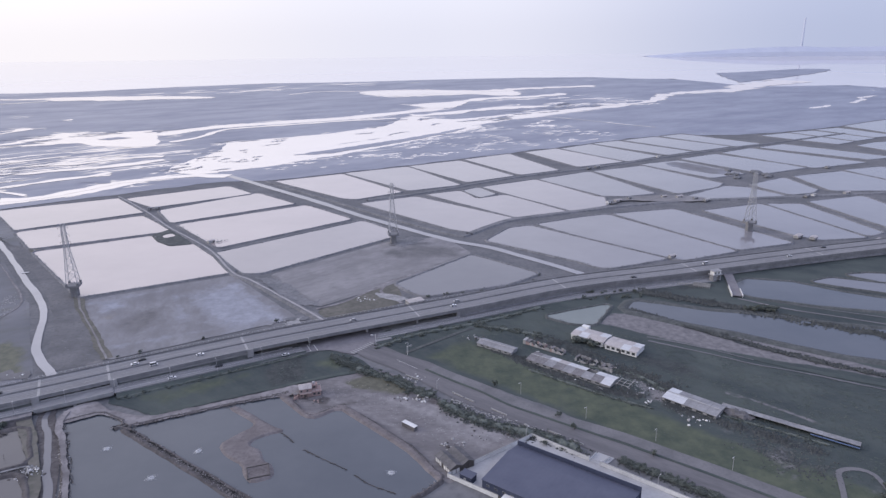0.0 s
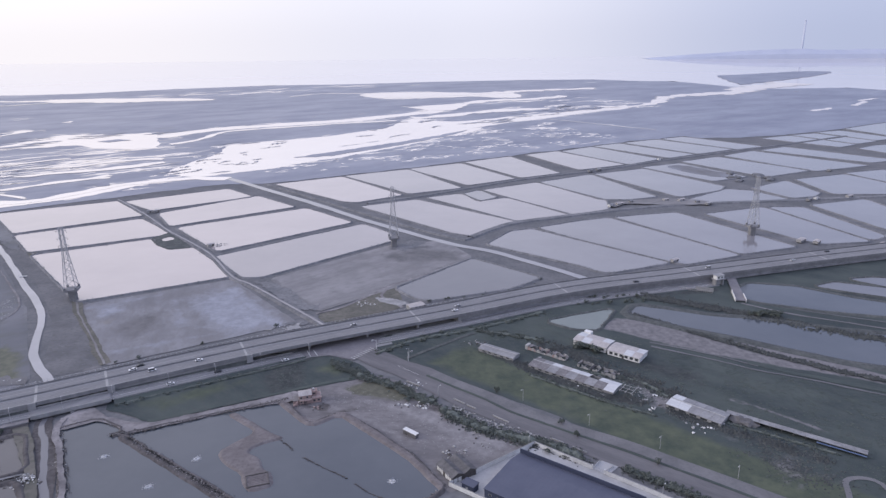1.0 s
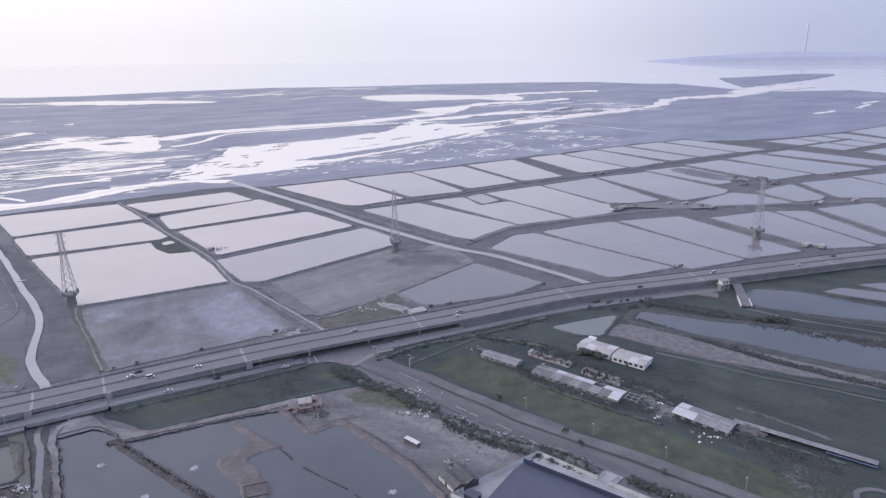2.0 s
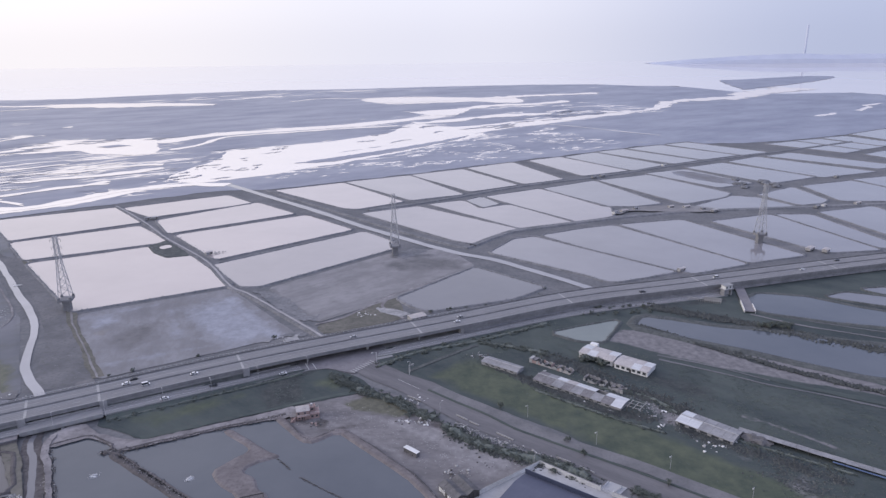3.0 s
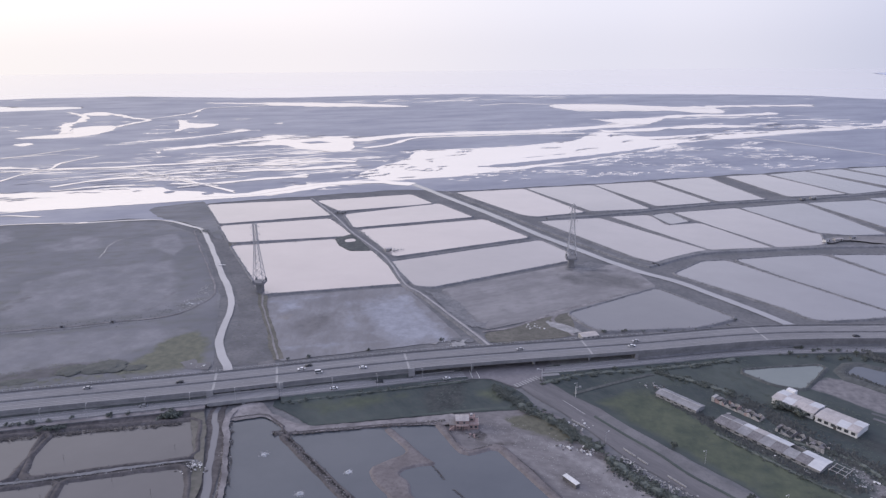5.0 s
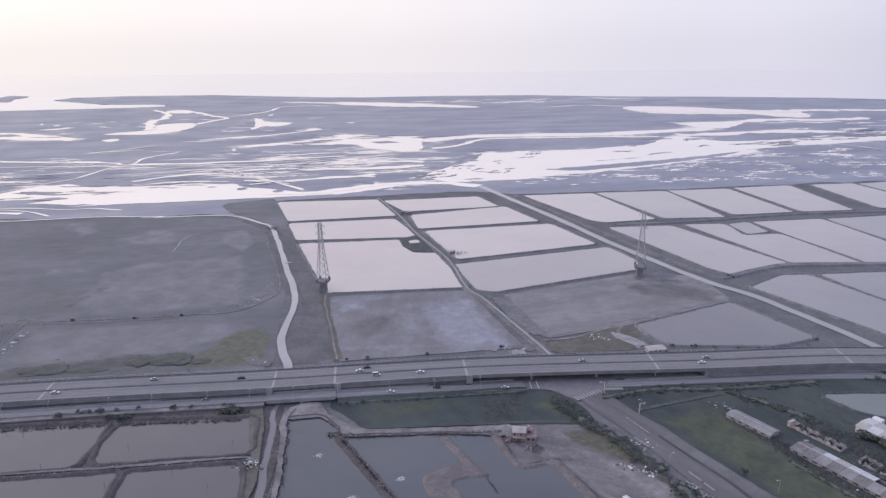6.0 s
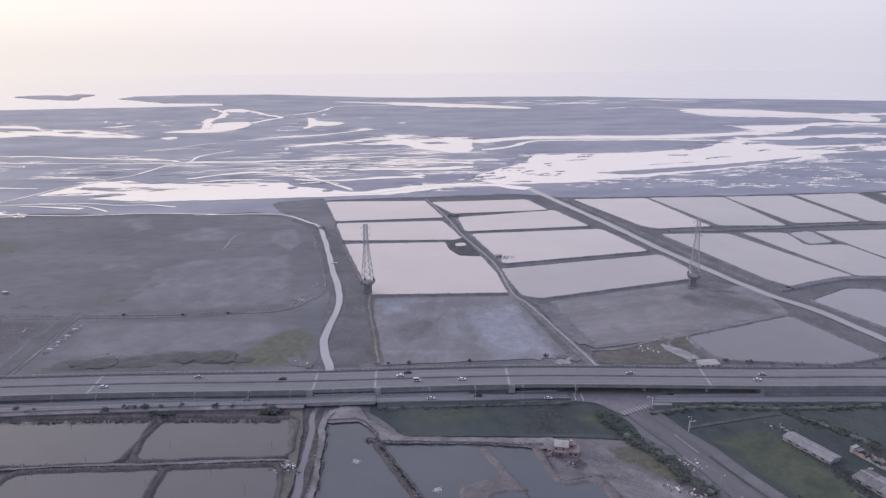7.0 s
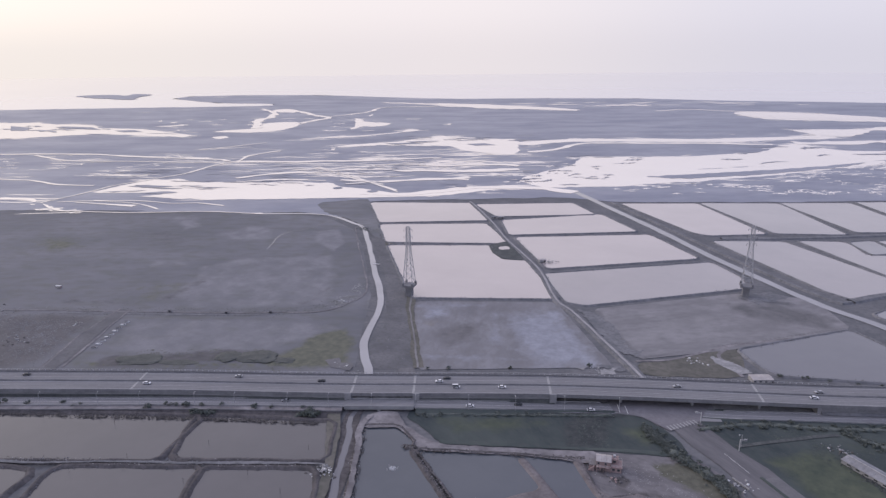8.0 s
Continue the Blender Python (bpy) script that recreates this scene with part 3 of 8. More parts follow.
creek([(-917, 577), (-887, 599), (-848, 615), (-799, 622), (-754, 614)], 3, 1)
creek([(-880, 606), (-818, 636), (-767, 646), (-738, 664), (-694, 669)], 3.4, 1)
creek([(-842, 554), (-774, 582), (-701, 627), (-659, 645), (-625, 656)], 2.4, 1)
creek([(-795, 797), (-775, 826), (-728, 852), (-685, 869)], 4, 1)
river("lagoon_near", [(-933, 637), (-941, 688), (-942, 739), (-920, 758), (-906, 775), (-855, 764), (-815, 791), (-763, 810), (-730, 840), (-688, 848), (-668, 862), (-637, 840), (-608, 846), (-572, 844), (-538, 839), (-502, 866), (-488, 898), (-476, 926), (-438, 949), (-405, 974), (-393, 948), (-424, 927), (-446, 893), (-467, 860), (-493, 838), (-550, 802), (-615, 761), (-674, 724), (-710, 705), (-745, 681), (-765, 681), (-783, 668), (-813, 664), (-850, 653), (-826, 683), (-860, 677), (-889, 658)], "wide shallow tidal pool behind the shore", 2.5, 12, step=5)
sheet("mud_islet", [(-642, 829), (-635, 841), (-624, 834), (-630, 823)], 0.745, M_MUD, "dark low mud islet in shallow water", "islet", 3, 1.0, 8, 1)
sheet("mud_islet", [(-582, 832), (-577, 846), (-563, 838), (-571, 826)], 0.745, M_MUD, "dark low mud islet in shallow water", "islet", 3, 1.0, 8, 1)
sheet("mud_islet", [(-924, 692), (-907, 713), (-857, 729), (-878, 707)], 0.745, M_MUD, "dark low mud islet in shallow water", "islet", 3, 1.0, 8, 1)
sheet("mud_islet", [(-864, 671), (-843, 697), (-816, 699), (-839, 676)], 0.745, M_MUD, "dark low mud islet in shallow water", "islet", 3, 1.0, 8, 1)
sheet("mud_islet", [(-490, 930), (-477, 944), (-465, 926), (-478, 919)], 0.745, M_MUD, "dark low mud islet in shallow water", "islet", 3, 1.0, 8, 1)
creek([(-829, 820), (-810, 860), (-786, 897), (-746, 917), (-724, 953), (-684, 989), (-624, 1003), (-562, 1028), (-513, 1057), (-460, 1101)], (10, 24), 4)
creek([(-694, 1033), (-651, 1060), (-589, 1074), (-542, 1113), (-475, 1135)], (6, 20), 4)
creek([(-643, 862), (-604, 903), (-557, 942), (-521, 971), (-501, 999)], (5, 14), 3)
creek([(-806, 798), (-762, 837), (-714, 861)], (6, 10), 3)
creek([(-788, 959), (-730, 935), (-664, 909), (-609, 885), (-538, 850)], 2.6, 0.5)
creek([(-890, 588), (-850, 598), (-800, 612)], (3, 9), 1.5)
river("lagoon_pool", [(-1022, 556), (-998, 566), (-977, 577), (-954, 572), (-941, 561), (-963, 565), (-987, 559), (-1006, 547)], "small bright pool beside the marsh", 2, 10)
river("lagoon_pool", [(-930, 564), (-905, 558), (-868, 551), (-844, 553), (-865, 545), (-901, 552)], "small bright pool beside the marsh", 1.5, 8)
river("shoal_water", [(-287, 2311), (-195, 2375), (-23, 2355), (150, 2300), (251, 2297), (231, 2095), (143, 2159), (-19, 2161), (-158, 2120), (-230, 2173)], "thin sheet of water over the outer flat", 22, 60)
river("shoal_water", [(-113, 1901), (-45, 1915), (71, 2004), (-13, 1861), (-45, 1748), (-94, 1708), (-42, 1835)], "thin sheet of water over the outer flat", 18, 60)
river("tidal_creek_mouth", [(-1282, 2233), (-1155, 2262), (-994, 2255), (-851, 2243), (-716, 2199), (-763, 2143), (-947, 2151), (-1153, 2130), (-1219, 2125)], "narrow water along the outer bank", 5, 40)
sheet("shore", [(-778, 585), (-735, 638), (-703, 682), (-676, 707), (-630, 741), (-575, 784), (-519, 813), (-485, 833), (-456, 879), (-436, 912), (-434, 872), (-444, 845), (-536, 783), (-483, 690), (-515, 693), (-543, 695), (-583, 688), (-628, 658), (-703, 629)], 0.4, M_MUD, "dark strip of shore between lagoon and marsh", "shore", 5, 2, 12, 0)
sheet("shore", [(-597, 739), (-567, 774), (-545, 795), (-464, 697), (-413, 628), (-440, 648), (-472, 674), (-512, 693), (-547, 699)], 0.44, M_MARSH, "dark marsh corner between creek and ponds", "shore", 3, 2.5, 9, 1)
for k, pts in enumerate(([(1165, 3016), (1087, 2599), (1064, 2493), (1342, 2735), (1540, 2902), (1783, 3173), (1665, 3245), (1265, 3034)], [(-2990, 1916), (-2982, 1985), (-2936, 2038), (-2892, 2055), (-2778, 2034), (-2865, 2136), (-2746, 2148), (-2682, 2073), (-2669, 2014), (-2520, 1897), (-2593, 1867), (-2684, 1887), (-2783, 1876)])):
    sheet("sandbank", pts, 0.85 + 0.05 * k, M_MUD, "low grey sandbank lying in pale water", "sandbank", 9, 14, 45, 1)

for x, y, r in ((-372, 1288, 10), (-384, 1120, 6), (-350, 1075, 5), (-338, 1012, 8), (-420, 1012, 9), (-386, 1016, 4), (-500, 934, 9), (-120, 1560, 22), (60, 1540, 18)):
    sheet("mud_islet", [(x - 2.2 * r, y - r), (x - 0.4 * r, y - 0.4 * r), (x + 2 * r, y + r), (x + 0.6 * r, y + 0.9 * r)], 0.745, M_MUD, "dark low mud islet in the tidal river", "islet", 5, 4, 12, 1)

# streaks of water left between the mud hummocks, and of mud left in the water
def streaks(name, zones, mat, base_z, label, category, seed):
    rr = random.Random(seed)
    verts, faces = [], []
    for (zx, zy, zl, zw, ang), count, long, wide in zones:
        ca, sa = math.cos(radians(ang)), math.sin(radians(ang))
        for _ in range(count):
            u, v = rr.random() * zl, rr.random() ** 1.3 * zw
            cx, cy = zx + u * ca - v * sa, zy + u * sa + v * ca
            if noise.noise(Vector((cx / 90, cy / 60, seed))) < rr.uniform(-0.25, 0.2):
                continue
            ln, wd = rr.uniform(*long), rr.uniform(*wide)
            a = radians(ang + rr.gauss(0, 9))
            k = len(verts)
            bow, n, lift = rr.gauss(0, 0.07), 9, base_z + 0.002 * rr.randrange(38)
            for j in range(n):
                t = j / (n - 1) * 2 - 1
                mid = bow * ln * t * t + wd * 0.25 * rr.gauss(0, 1)
                for side in (-1, 1):
                    ex, ey = t * ln / 2, mid + side * wd / 2 * math.sqrt(max(0.02, 1 - t * t)) * rr.uniform(0.25, 1.2)
                    verts.append((cx + ex * math.cos(a) - ey * math.sin(a), cy + ex * math.sin(a) + ey * math.cos(a), lift))
            faces += [(k + 2 * j, k + 2 * j + 2, k + 2 * j + 3, k + 2 * j + 1) for j in range(n - 1)]
    return tagged(mesh(name, verts, faces, mat), label, category, kind="stuff")


def feathered(rings, per, seed):
    """Slivers of water drawn out past the edges of the tidal pools."""
    rr = random.Random(seed)
    verts, faces = [], []
    for ring in rings:
        for cx, cy in resample([Vector(p) for p in ring], per, True):
            if noise.noise(Vector((cx / 70, cy / 70, seed))) < rr.uniform(-0.1, 0.3):
                continue
            ln, wd = rr.uniform(0.3, 1.0) ** 2 * rr.choice((40, 60, 90)), rr.uniform(3, 6.5)
            a = radians(29 + rr.gauss(0, 5))
            ox, oy = cx + rr.gauss(0, 14), cy + rr.gauss(0, 8)
            k, n, lift, bow = len(verts), 9, 0.32 + 0.002 * rr.randrange(30), rr.gauss(0, 0.05)
            for j in range(n):
                t = j / (n - 1) * 2 - 1
                mid = bow * ln * t * t + wd * 0.15 * rr.gauss(0, 1)
                for side in (-1, 1):
                    ex, ey = t * ln / 2, mid + side * wd / 2 * math.sqrt(max(0.03, 1 - t * t)) * rr.uniform(0.6, 1.3)
                    verts.append((ox + ex * math.cos(a) - ey * math.sin(a), oy + ex * math.sin(a) + ey * math.cos(a), lift))
            faces += [(k + 2 * j, k + 2 * j + 2, k + 2 * j + 3, k + 2 * j + 1) for j in range(n - 1)]
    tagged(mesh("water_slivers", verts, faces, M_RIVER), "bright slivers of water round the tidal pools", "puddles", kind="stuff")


feathered(SHALLOWS, 9, 31)
streaks("mud_puddles", (
    ((-290, 965, 720, 230, 27), 520, (6, 24), (3, 8)), ((-120, 1090, 520, 150, 30), 180, (8, 34), (3, 8)), ((-170, 1240, 520, 90, 27), 120, (15, 60), (6, 14)), ((-1000, 770, 660, 330, 32), 170, (20, 120), (3, 7)), ((-1300, 560, 420, 260, 30), 200, (10, 80), (3, 6.5))), M_RIVER, 0.31, "many small bright puddles between mud hummocks", "puddles", 5)
streaks("mud_puddles", (
    ((-720, 1010, 330, 130, 32), 110, (30, 120), (5, 12)), ((-1250, 2080, 1300, 160, 28), 50, (40, 160), (14, 30)), ((150, 1650, 500, 330, 25), 60, (40, 140), (8, 20)), ((-760, 850, 380, 150, 32), 200, (20, 110), (3.5, 8)),
    ((-470, 985, 120, 60, 20), 20, (15, 50), (4, 8)), ((-1500, 1150, 700, 350, 30), 60, (15, 60), (6, 14))), M_RIVER, 0.31, "bright puddles strewn over the outer mudflat", "puddles", 9)
streaks("mud_streaks", (((-960, 620, 520, 200, 36), 160, (10, 60), (2, 6)), ((-860, 1260, 340, 120, 30), 40, (20, 80), (6, 16)), ((-400, 1000, 160, 130, 40), 40, (5, 22), (3, 8)), ((-380, 1120, 700, 160, 40), 26, (15, 70), (4, 12)), ((-1900, 1020, 500, 120, 10), 30, (30, 110), (8, 20)), ((100, 1560, 420, 150, 36), 30, (30, 120), (8, 18))), M_MUD, 0.76, "thin dark streaks of mud in shallow water", "mud", 6)

# ---- the fish pond fields ----
def pond(name, pts, label, mat=M_POND, crest=1.2, bank=1.5, z=0.5, step=6.0, amp=0.5, rounded=1, bank_mat=M_BANK):
    """A pond's water in a ring of dike."""
    pts = [Vector(p) for p in pts]
    ring = grow(outline(pts, step, amp, 11.0, rounded, 2.0), 2.0 if pts[0].y > 640 else 0.9)
    water = tagged(part(name, flat(grow(ring, 0.6), z), mat), label, "pond", kind="structure")
    rows = [(0.0, z - 0.25), (bank * 0.55, crest * 0.8), (bank, crest), (bank * 1.35, crest * 0.94), (bank * 2.2, 0.0)]
    verts, faces, n = [], [], len(ring)
    for d, h in rows:
        for p in grow(ring, d):
            q = noise.noise(Vector((p.x / 6, p.y / 6, d)))
            verts.append((p.x + 0.35 * q, p.y - 0.35 * q, h * (1 + 0.14 * q) if h else -0.2))
    for k in range(len(rows) - 1):
        for i in range(n):
            j = (i + 1) % n
            faces.append((k * n + i, (k + 1) * n + i, (k + 1) * n + j, k * n + j))
    tagged(mesh("dike", verts, faces, bank_mat, None, smooth=True), "weedy dark earth dike round a fish pond", "dike", kind="structure")
    DIKES.append([p for p in grow(ring, bank * 0.7)])
    return water


DIKES = []


FULL = "rectangular fish pond of still pale water between dikes"
pond("pond", [(-530, 776), (-411, 834), (-350, 764), (-459, 695)], FULL)
pond("pond", [(-452, 685), (-347, 745), (-290, 684), (-404, 629)], FULL)
pond("pond", [(-395, 617), (-303, 666), (-287, 645), (-270, 631), (-250, 636), (-185, 554), (-291, 500)], FULL)
pond("pond", [(-401, 831), (-294, 895), (-250, 850), (-349, 786)], FULL)
pond("pond", [(-334, 770), (-242, 851), (-184, 794), (-300, 717)], FULL)
pond("pond", [(-289, 708), (-167, 785), (-106, 722), (-220, 626)], FULL)
pond("pond", [(-217, 607), (-91, 714), (-62, 682), (-51, 656), (-160, 551), (-175, 551)], FULL, M_PONDSOFT)
pond("pond", [(-234, 923), (-150, 967), (-58, 849), (-109, 815), (-125, 819)], FULL)
pond("pond", [(-144, 973), (-57, 1016), (19, 887), (-46, 858)], FULL, M_PONDSOFT)
pond("pond", [(-53, 1020), (23, 1061), (96, 941), (31, 904)], FULL, M_PONDSOFT)
pond("pond", [(33, 1070), (106, 1114), (165, 977), (108, 948)], FULL, M_PONDSOFT)
pond("pond", [(137, 1130), (193, 1160), (274, 1035), (200, 1000)], FULL, M_PONDSOFT)
pond("pond", [(200, 1159), (260, 1202), (342, 1079), (283, 1037)], FULL, M_PONDGREY)
pond("pond", [(266, 1208), (317, 1235), (410, 1116), (360, 1088)], FULL, M_PONDGREY)
pond("pond", [(328, 1241), (397, 1276), (492, 1160), (419, 1121)], FULL, M_PONDGREY)
pond("pond", [(409, 1282), (457, 1307), (555, 1186), (499, 1160)], FULL, M_PONDGREY)
pond("pond", [(371, 1052), (440, 1090), (527, 975), (447, 935)], FULL, M_PONDGREY)
pond("pond", [(455, 1100), (518, 1141), (632, 1007), (534, 970)], FULL, M_PONDGREY)
pond("pond", [(535, 1146), (592, 1177), (693, 1055), (684, 1041), (649, 1029)], FULL, M_PONDGREY)
pond("pond", [(594, 1274), (661, 1304), (723, 1197), (680, 1170)], FULL, M_PONDGREY)
pond("pond", [(667, 1311), (722, 1329), (781, 1231), (729, 1203)], FULL, M_PONDGREY)
pond("pond", [(730, 1340), (789, 1362), (830, 1275), (813, 1249), (785, 1238)], FULL, M_PONDGREY)
pond("pond", [(813, 1385), (895, 1438), (1010, 1502), (853, 1259)], FULL, M_PONDGREY)
pond("pond", [(705, 1153), (758, 1185), (813, 1196), (736, 1077)], FULL, M_PONDGREY)
pond("pond", [(-100, 792), (-37, 823), (72, 719), (45, 686), (26, 668), (7, 679)], FULL, M_PONDSOFT)
pond("pond", [(-21, 834), (18, 851), (41, 808), (75, 826), (137, 746), (79, 722)], FULL, M_PONDSOFT)
pond("pond", [(51, 872), (124, 913), (193, 808), (188, 770), (152, 746), (141, 749)], FULL, M_PONDSOFT)
pond("pond", [(132, 916), (208, 962), (260, 826), (222, 813), (191, 817)], FULL, M_PONDGREY)
pond("pond", [(217, 965), (295, 1000), (365, 878), (350, 856), (290, 824)], FULL, M_PONDGREY)
pond("pond", [(292, 803), (366, 861), (390, 850), (414, 806), (324, 790)], FULL, M_PONDGREY)
pond("pond", [(401, 866), (462, 906), (468, 836), (453, 819), (424, 811)], FULL, M_PONDGREY)
pond("pond", [(481, 914), (563, 944), (591, 876), (559, 825), (485, 829)], FULL, M_PONDGREY)
pond("pond", [(571, 952), (635, 972), (656, 954), (599, 865)], FULL, M_PONDGREY)
pond("pond", [(41, 636), (68, 679), (89, 688), (132, 644), (198, 576), (143, 553), (133, 555), (119, 572)], FULL, M_PONDGREY)
pond("pond", [(100, 692), (146, 715), (180, 727), (268, 596), (213, 573), (205, 578), (134, 650)], FULL, M_PONDGREY)
pond("pond", [(190, 730), (260, 747), (331, 619), (273, 600)], FULL, M_PONDGREY)
pond("pond", [(293, 739), (368, 766), (410, 633), (362, 627), (349, 641)], FULL, M_PONDGREY)
pond("pond", [(376, 766), (413, 764), (436, 649), (416, 638)], FULL, M_PONDGREY)
pond("pond", [(430, 774), (505, 798), (508, 744), (456, 662)], FULL, M_PONDGREY)
pond("pond", [(24, 592), (78, 541), (50, 517), (-14, 494), (-25, 500), (-40, 520)], "five-sided grey fish pond beside the expressway", M_MIDPOND)
pond("pond", [(26, 854), (44, 869), (62, 832), (41, 815)], "tiny square nursery pond of pale water", M_PONDGREY, bank=1.2)
pond("pond", [(298, 1011), (363, 1039), (419, 937), (365, 912)], "half-drained fish pond with pale mud showing", M_PONDGREY)
LONG = "long dark fish pond among weedy banks"
pond("pond", [(135, 462), (144, 476), (159, 470), (190, 456), (219, 449), (244, 439), (270, 428), (299, 420), (327, 410), (296, 365), (274, 379), (251, 388), (226, 404), (197, 424), (165, 442), (145, 457)], LONG, M_DEEP, bank=4.2, bank_mat=M_WEEDBANK)
pond("pond", [(232, 508), (247, 521), (280, 513), (311, 488), (333, 476), (363, 462), (346, 438), (320, 454), (278, 466), (236, 485), (228, 495)], LONG, M_DEEP, bank=2.4, bank_mat=M_WEEDBANK)
pond("pond", [(298, 514), (317, 522), (353, 507), (383, 491), (372, 474), (342, 489), (312, 505)], "narrow pale fish pond below the expressway", M_MIDPOND, bank_mat=M_WEEDBANK)
pond("pond", [(334, 529), (355, 532), (404, 521), (393, 505), (352, 512)], "narrow pale fish pond below the expressway", M_MIDPOND, bank_mat=M_WEEDBANK)
pond("pond", [(73, 451), (96, 461), (123, 471), (113, 453), (104, 437), (89, 439)], "small greenish pond in the weeds", M_TEAL, amp=0.3, bank_mat=M_WEEDBANK)
NEAR = "dark still fish pond inside sandy banks"
pond("pond", [(-206, 317), (-191, 325), (-182, 320), (-175, 316), (-179, 309), (-171, 309), (-97.5, 256.5), (-57, 228), (-57, 160), (-150, 190), (-176, 265), (-195, 298)], NEAR, M_DEEP, 1.4, 1.5, amp=0.8, bank_mat=M_NEARBANK)
pond("pond", [(-169, 311), (-116, 334), (-95, 341), (-77, 320), (-71, 319), (-60, 329), (-46, 317), (-21, 291), (-9, 272), (-4, 266), (-19, 254), (-40, 200), (-95, 255)], NEAR, M_DEEP, 1.4, 1.5, amp=0.8, bank_mat=M_NEARBANK)
for pts in ([(-510, 174), (-410, 222), (-295, 278), (-283, 241), (-362, 198), (-470, 140)], [(-294, 280), (-225, 310), (-208, 283), (-274, 248)], [(-317, 211), (-256, 244), (-240, 215), (-220, 180), (-290, 160)],
        [(-252, 246), (-205, 271), (-180, 235), (-170, 200), (-215, 180)], [(-356, 190), (-340, 197), (-327, 201), (-323, 188), (-310, 150), (-360, 150)]):
    pond("pond", pts, "wide grey fish pond below the expressway", M_GREYPOND, 1.7, 2.3, amp=1.0, bank_mat=M_NEARBANK)
M_PANBED = covered_material("drained pond bed with salt bloom", ((0.178, 0.176, 0.186), (0.243, 0.243, 0.258), (0.185, 0.18, 0.184)),
    (((0.235, 0.243, 0.272), (0.315, 0.326, 0.366), 0.07), ((0.13, 0.128, 0.133), (0.17, 0.166, 0.17), 0.06), ((0.2, 0.19, 0.182), (0.24, 0.226, 0.216), 0.1)), broad=0.04, fine=0.2, turn=110)
covered("drained_pond", [(-285, 493), (-183, 546), (-108, 454), (-219, 389)], 0.3, 2.5, M_PANBED, (
    (patch([(-205, 500), (-186, 526), (-165, 520), (-132, 473), (-122, 450), (-150, 430), (-176, 448)], 22, 0.85), patch([(-278, 489), (-256, 504), (-244, 480), (-257, 460)], 9, 0.7), band([(-178, 522), (-140, 470), (-124, 450)], 7, 12, 0.95), band([(-222, 410), (-160, 438)], 4, 10, 0.75), band([(-276, 486), (-230, 512)], 4, 9, 0.75), band([(-215, 500), (-190, 450)], 5, 12, 0.75)),
    (patch([(-240, 470), (-215, 480), (-200, 450), (-215, 425), (-240, 440)], 14, 0.7), band([(-282, 490), (-222, 396)], 2, 4, 0.7), band([(-180, 540), (-112, 456)], 1.5, 3, 0.7)),
    (patch([(-258, 462), (-246, 470), (-240, 455), (-250, 448)], 5, 0.6),)), "drained pond bed with pale bluish salt bloom", "pond bed", 0.8, 14, 1, 4.0)
M_MUDBED = covered_material("drying grey pond mud", ((0.194, 0.19, 0.196), (0.268, 0.261, 0.268), (0.174, 0.171, 0.175)),
    (((0.235, 0.23, 0.234), (0.285, 0.278, 0.281), 0.05), ((0.118, 0.118, 0.122), (0.16, 0.158, 0.162), 0.05), ((0.15, 0.15, 0.138), (0.18, 0.177, 0.16), 0.1)), broad=0.03, fine=0.15, turn=40)
covered("drained_pond", [(-152, 546), (-56, 638), (-2, 653), (25, 598), (-45, 519), (-98, 473)], 0.3, 2.5, M_MUDBED, (
    (patch([(-123, 500), (-109, 548), (-70, 588), (-60, 568), (-86, 510), (-97, 478)], 16, 0.62), band([(-140, 538), (-100, 560), (-66, 596)], 3, 8, 0.7)),
    (patch([(-68, 602), (-26, 639), (22, 611), (15, 584), (-40, 577)], 14, 0.68), band([(-50, 628), (-20, 630)], 5, 6, 1.0), band([(-148, 542), (-100, 478)], 3, 5, 0.8), band([(-95, 478), (20, 596)], 1.5, 3, 0.8)),
    (band([(-150, 536), (-118, 500)], 5, 5, 0.6),)), "drained grey pond bed of drying mud", "pond bed", 0.8, 14, 1, 4.0)

# ---- creek, canal ----
strip("creek", [(-640, 648), (-560, 689), (-526, 691), (-484, 675), (-464, 665), (-420, 615), (-359, 541), (-320, 494), (-300, 464), (-285, 431), (-274, 409), (-260, 390), (-244, 372), (-226, 345)], (5.2, 5.4), 0.35, M_CREEK, "narrow bright winding drainage creek", "creek", 5, 0.6, 20, vary=0.3)
strip("ditch_bank", [(-226, 345), (-217, 319), (-204, 299), (-194, 281), (-184, 258), (-160, 215)], (8, 10), 0.34, M_NEARBANK, "dark muddy sides of the ditch", "bank", 3, 0.6, 8, vary=0.4)
strip("ditch", [(-226, 345), (-219, 321), (-211, 309), (-204, 297), (-196, 282), (-191, 272), (-184, 261), (-165, 225)], (2.2, 4.6), 0.42, M_MIDPOND, "grey ditch below the bridge", "ditch", 3, 0.5, 8, vary=0.35)
strip("canal", [(-313, 965), (-273, 925), (-231, 881), (-158, 806), (-94, 735), (-40, 681), (6, 638), (44, 613), (82, 575), (117, 537), (150, 500)], (10.5, 7.5), 0.4, M_CANAL, "straight pale drainage canal between pond fields", "canal", 8, 0.5, 20, vary=0.2)


M_FADED = material("faded road paint", (0.28, 0.28, 0.275), (0.42, 0.42, 0.41), 0.6, 0.8, 2.0)
M_RUBBLE = material("pale rubble ground", (0.24, 0.24, 0.245), (0.38, 0.375, 0.375), 0.2, 0.9, 0.8, grain=0.7)
M_PAVE = material("pale worn concrete paving", (0.135, 0.135, 0.14), (0.185, 0.182, 0.188), 0.06, 0.9, 0.8, 0.1)

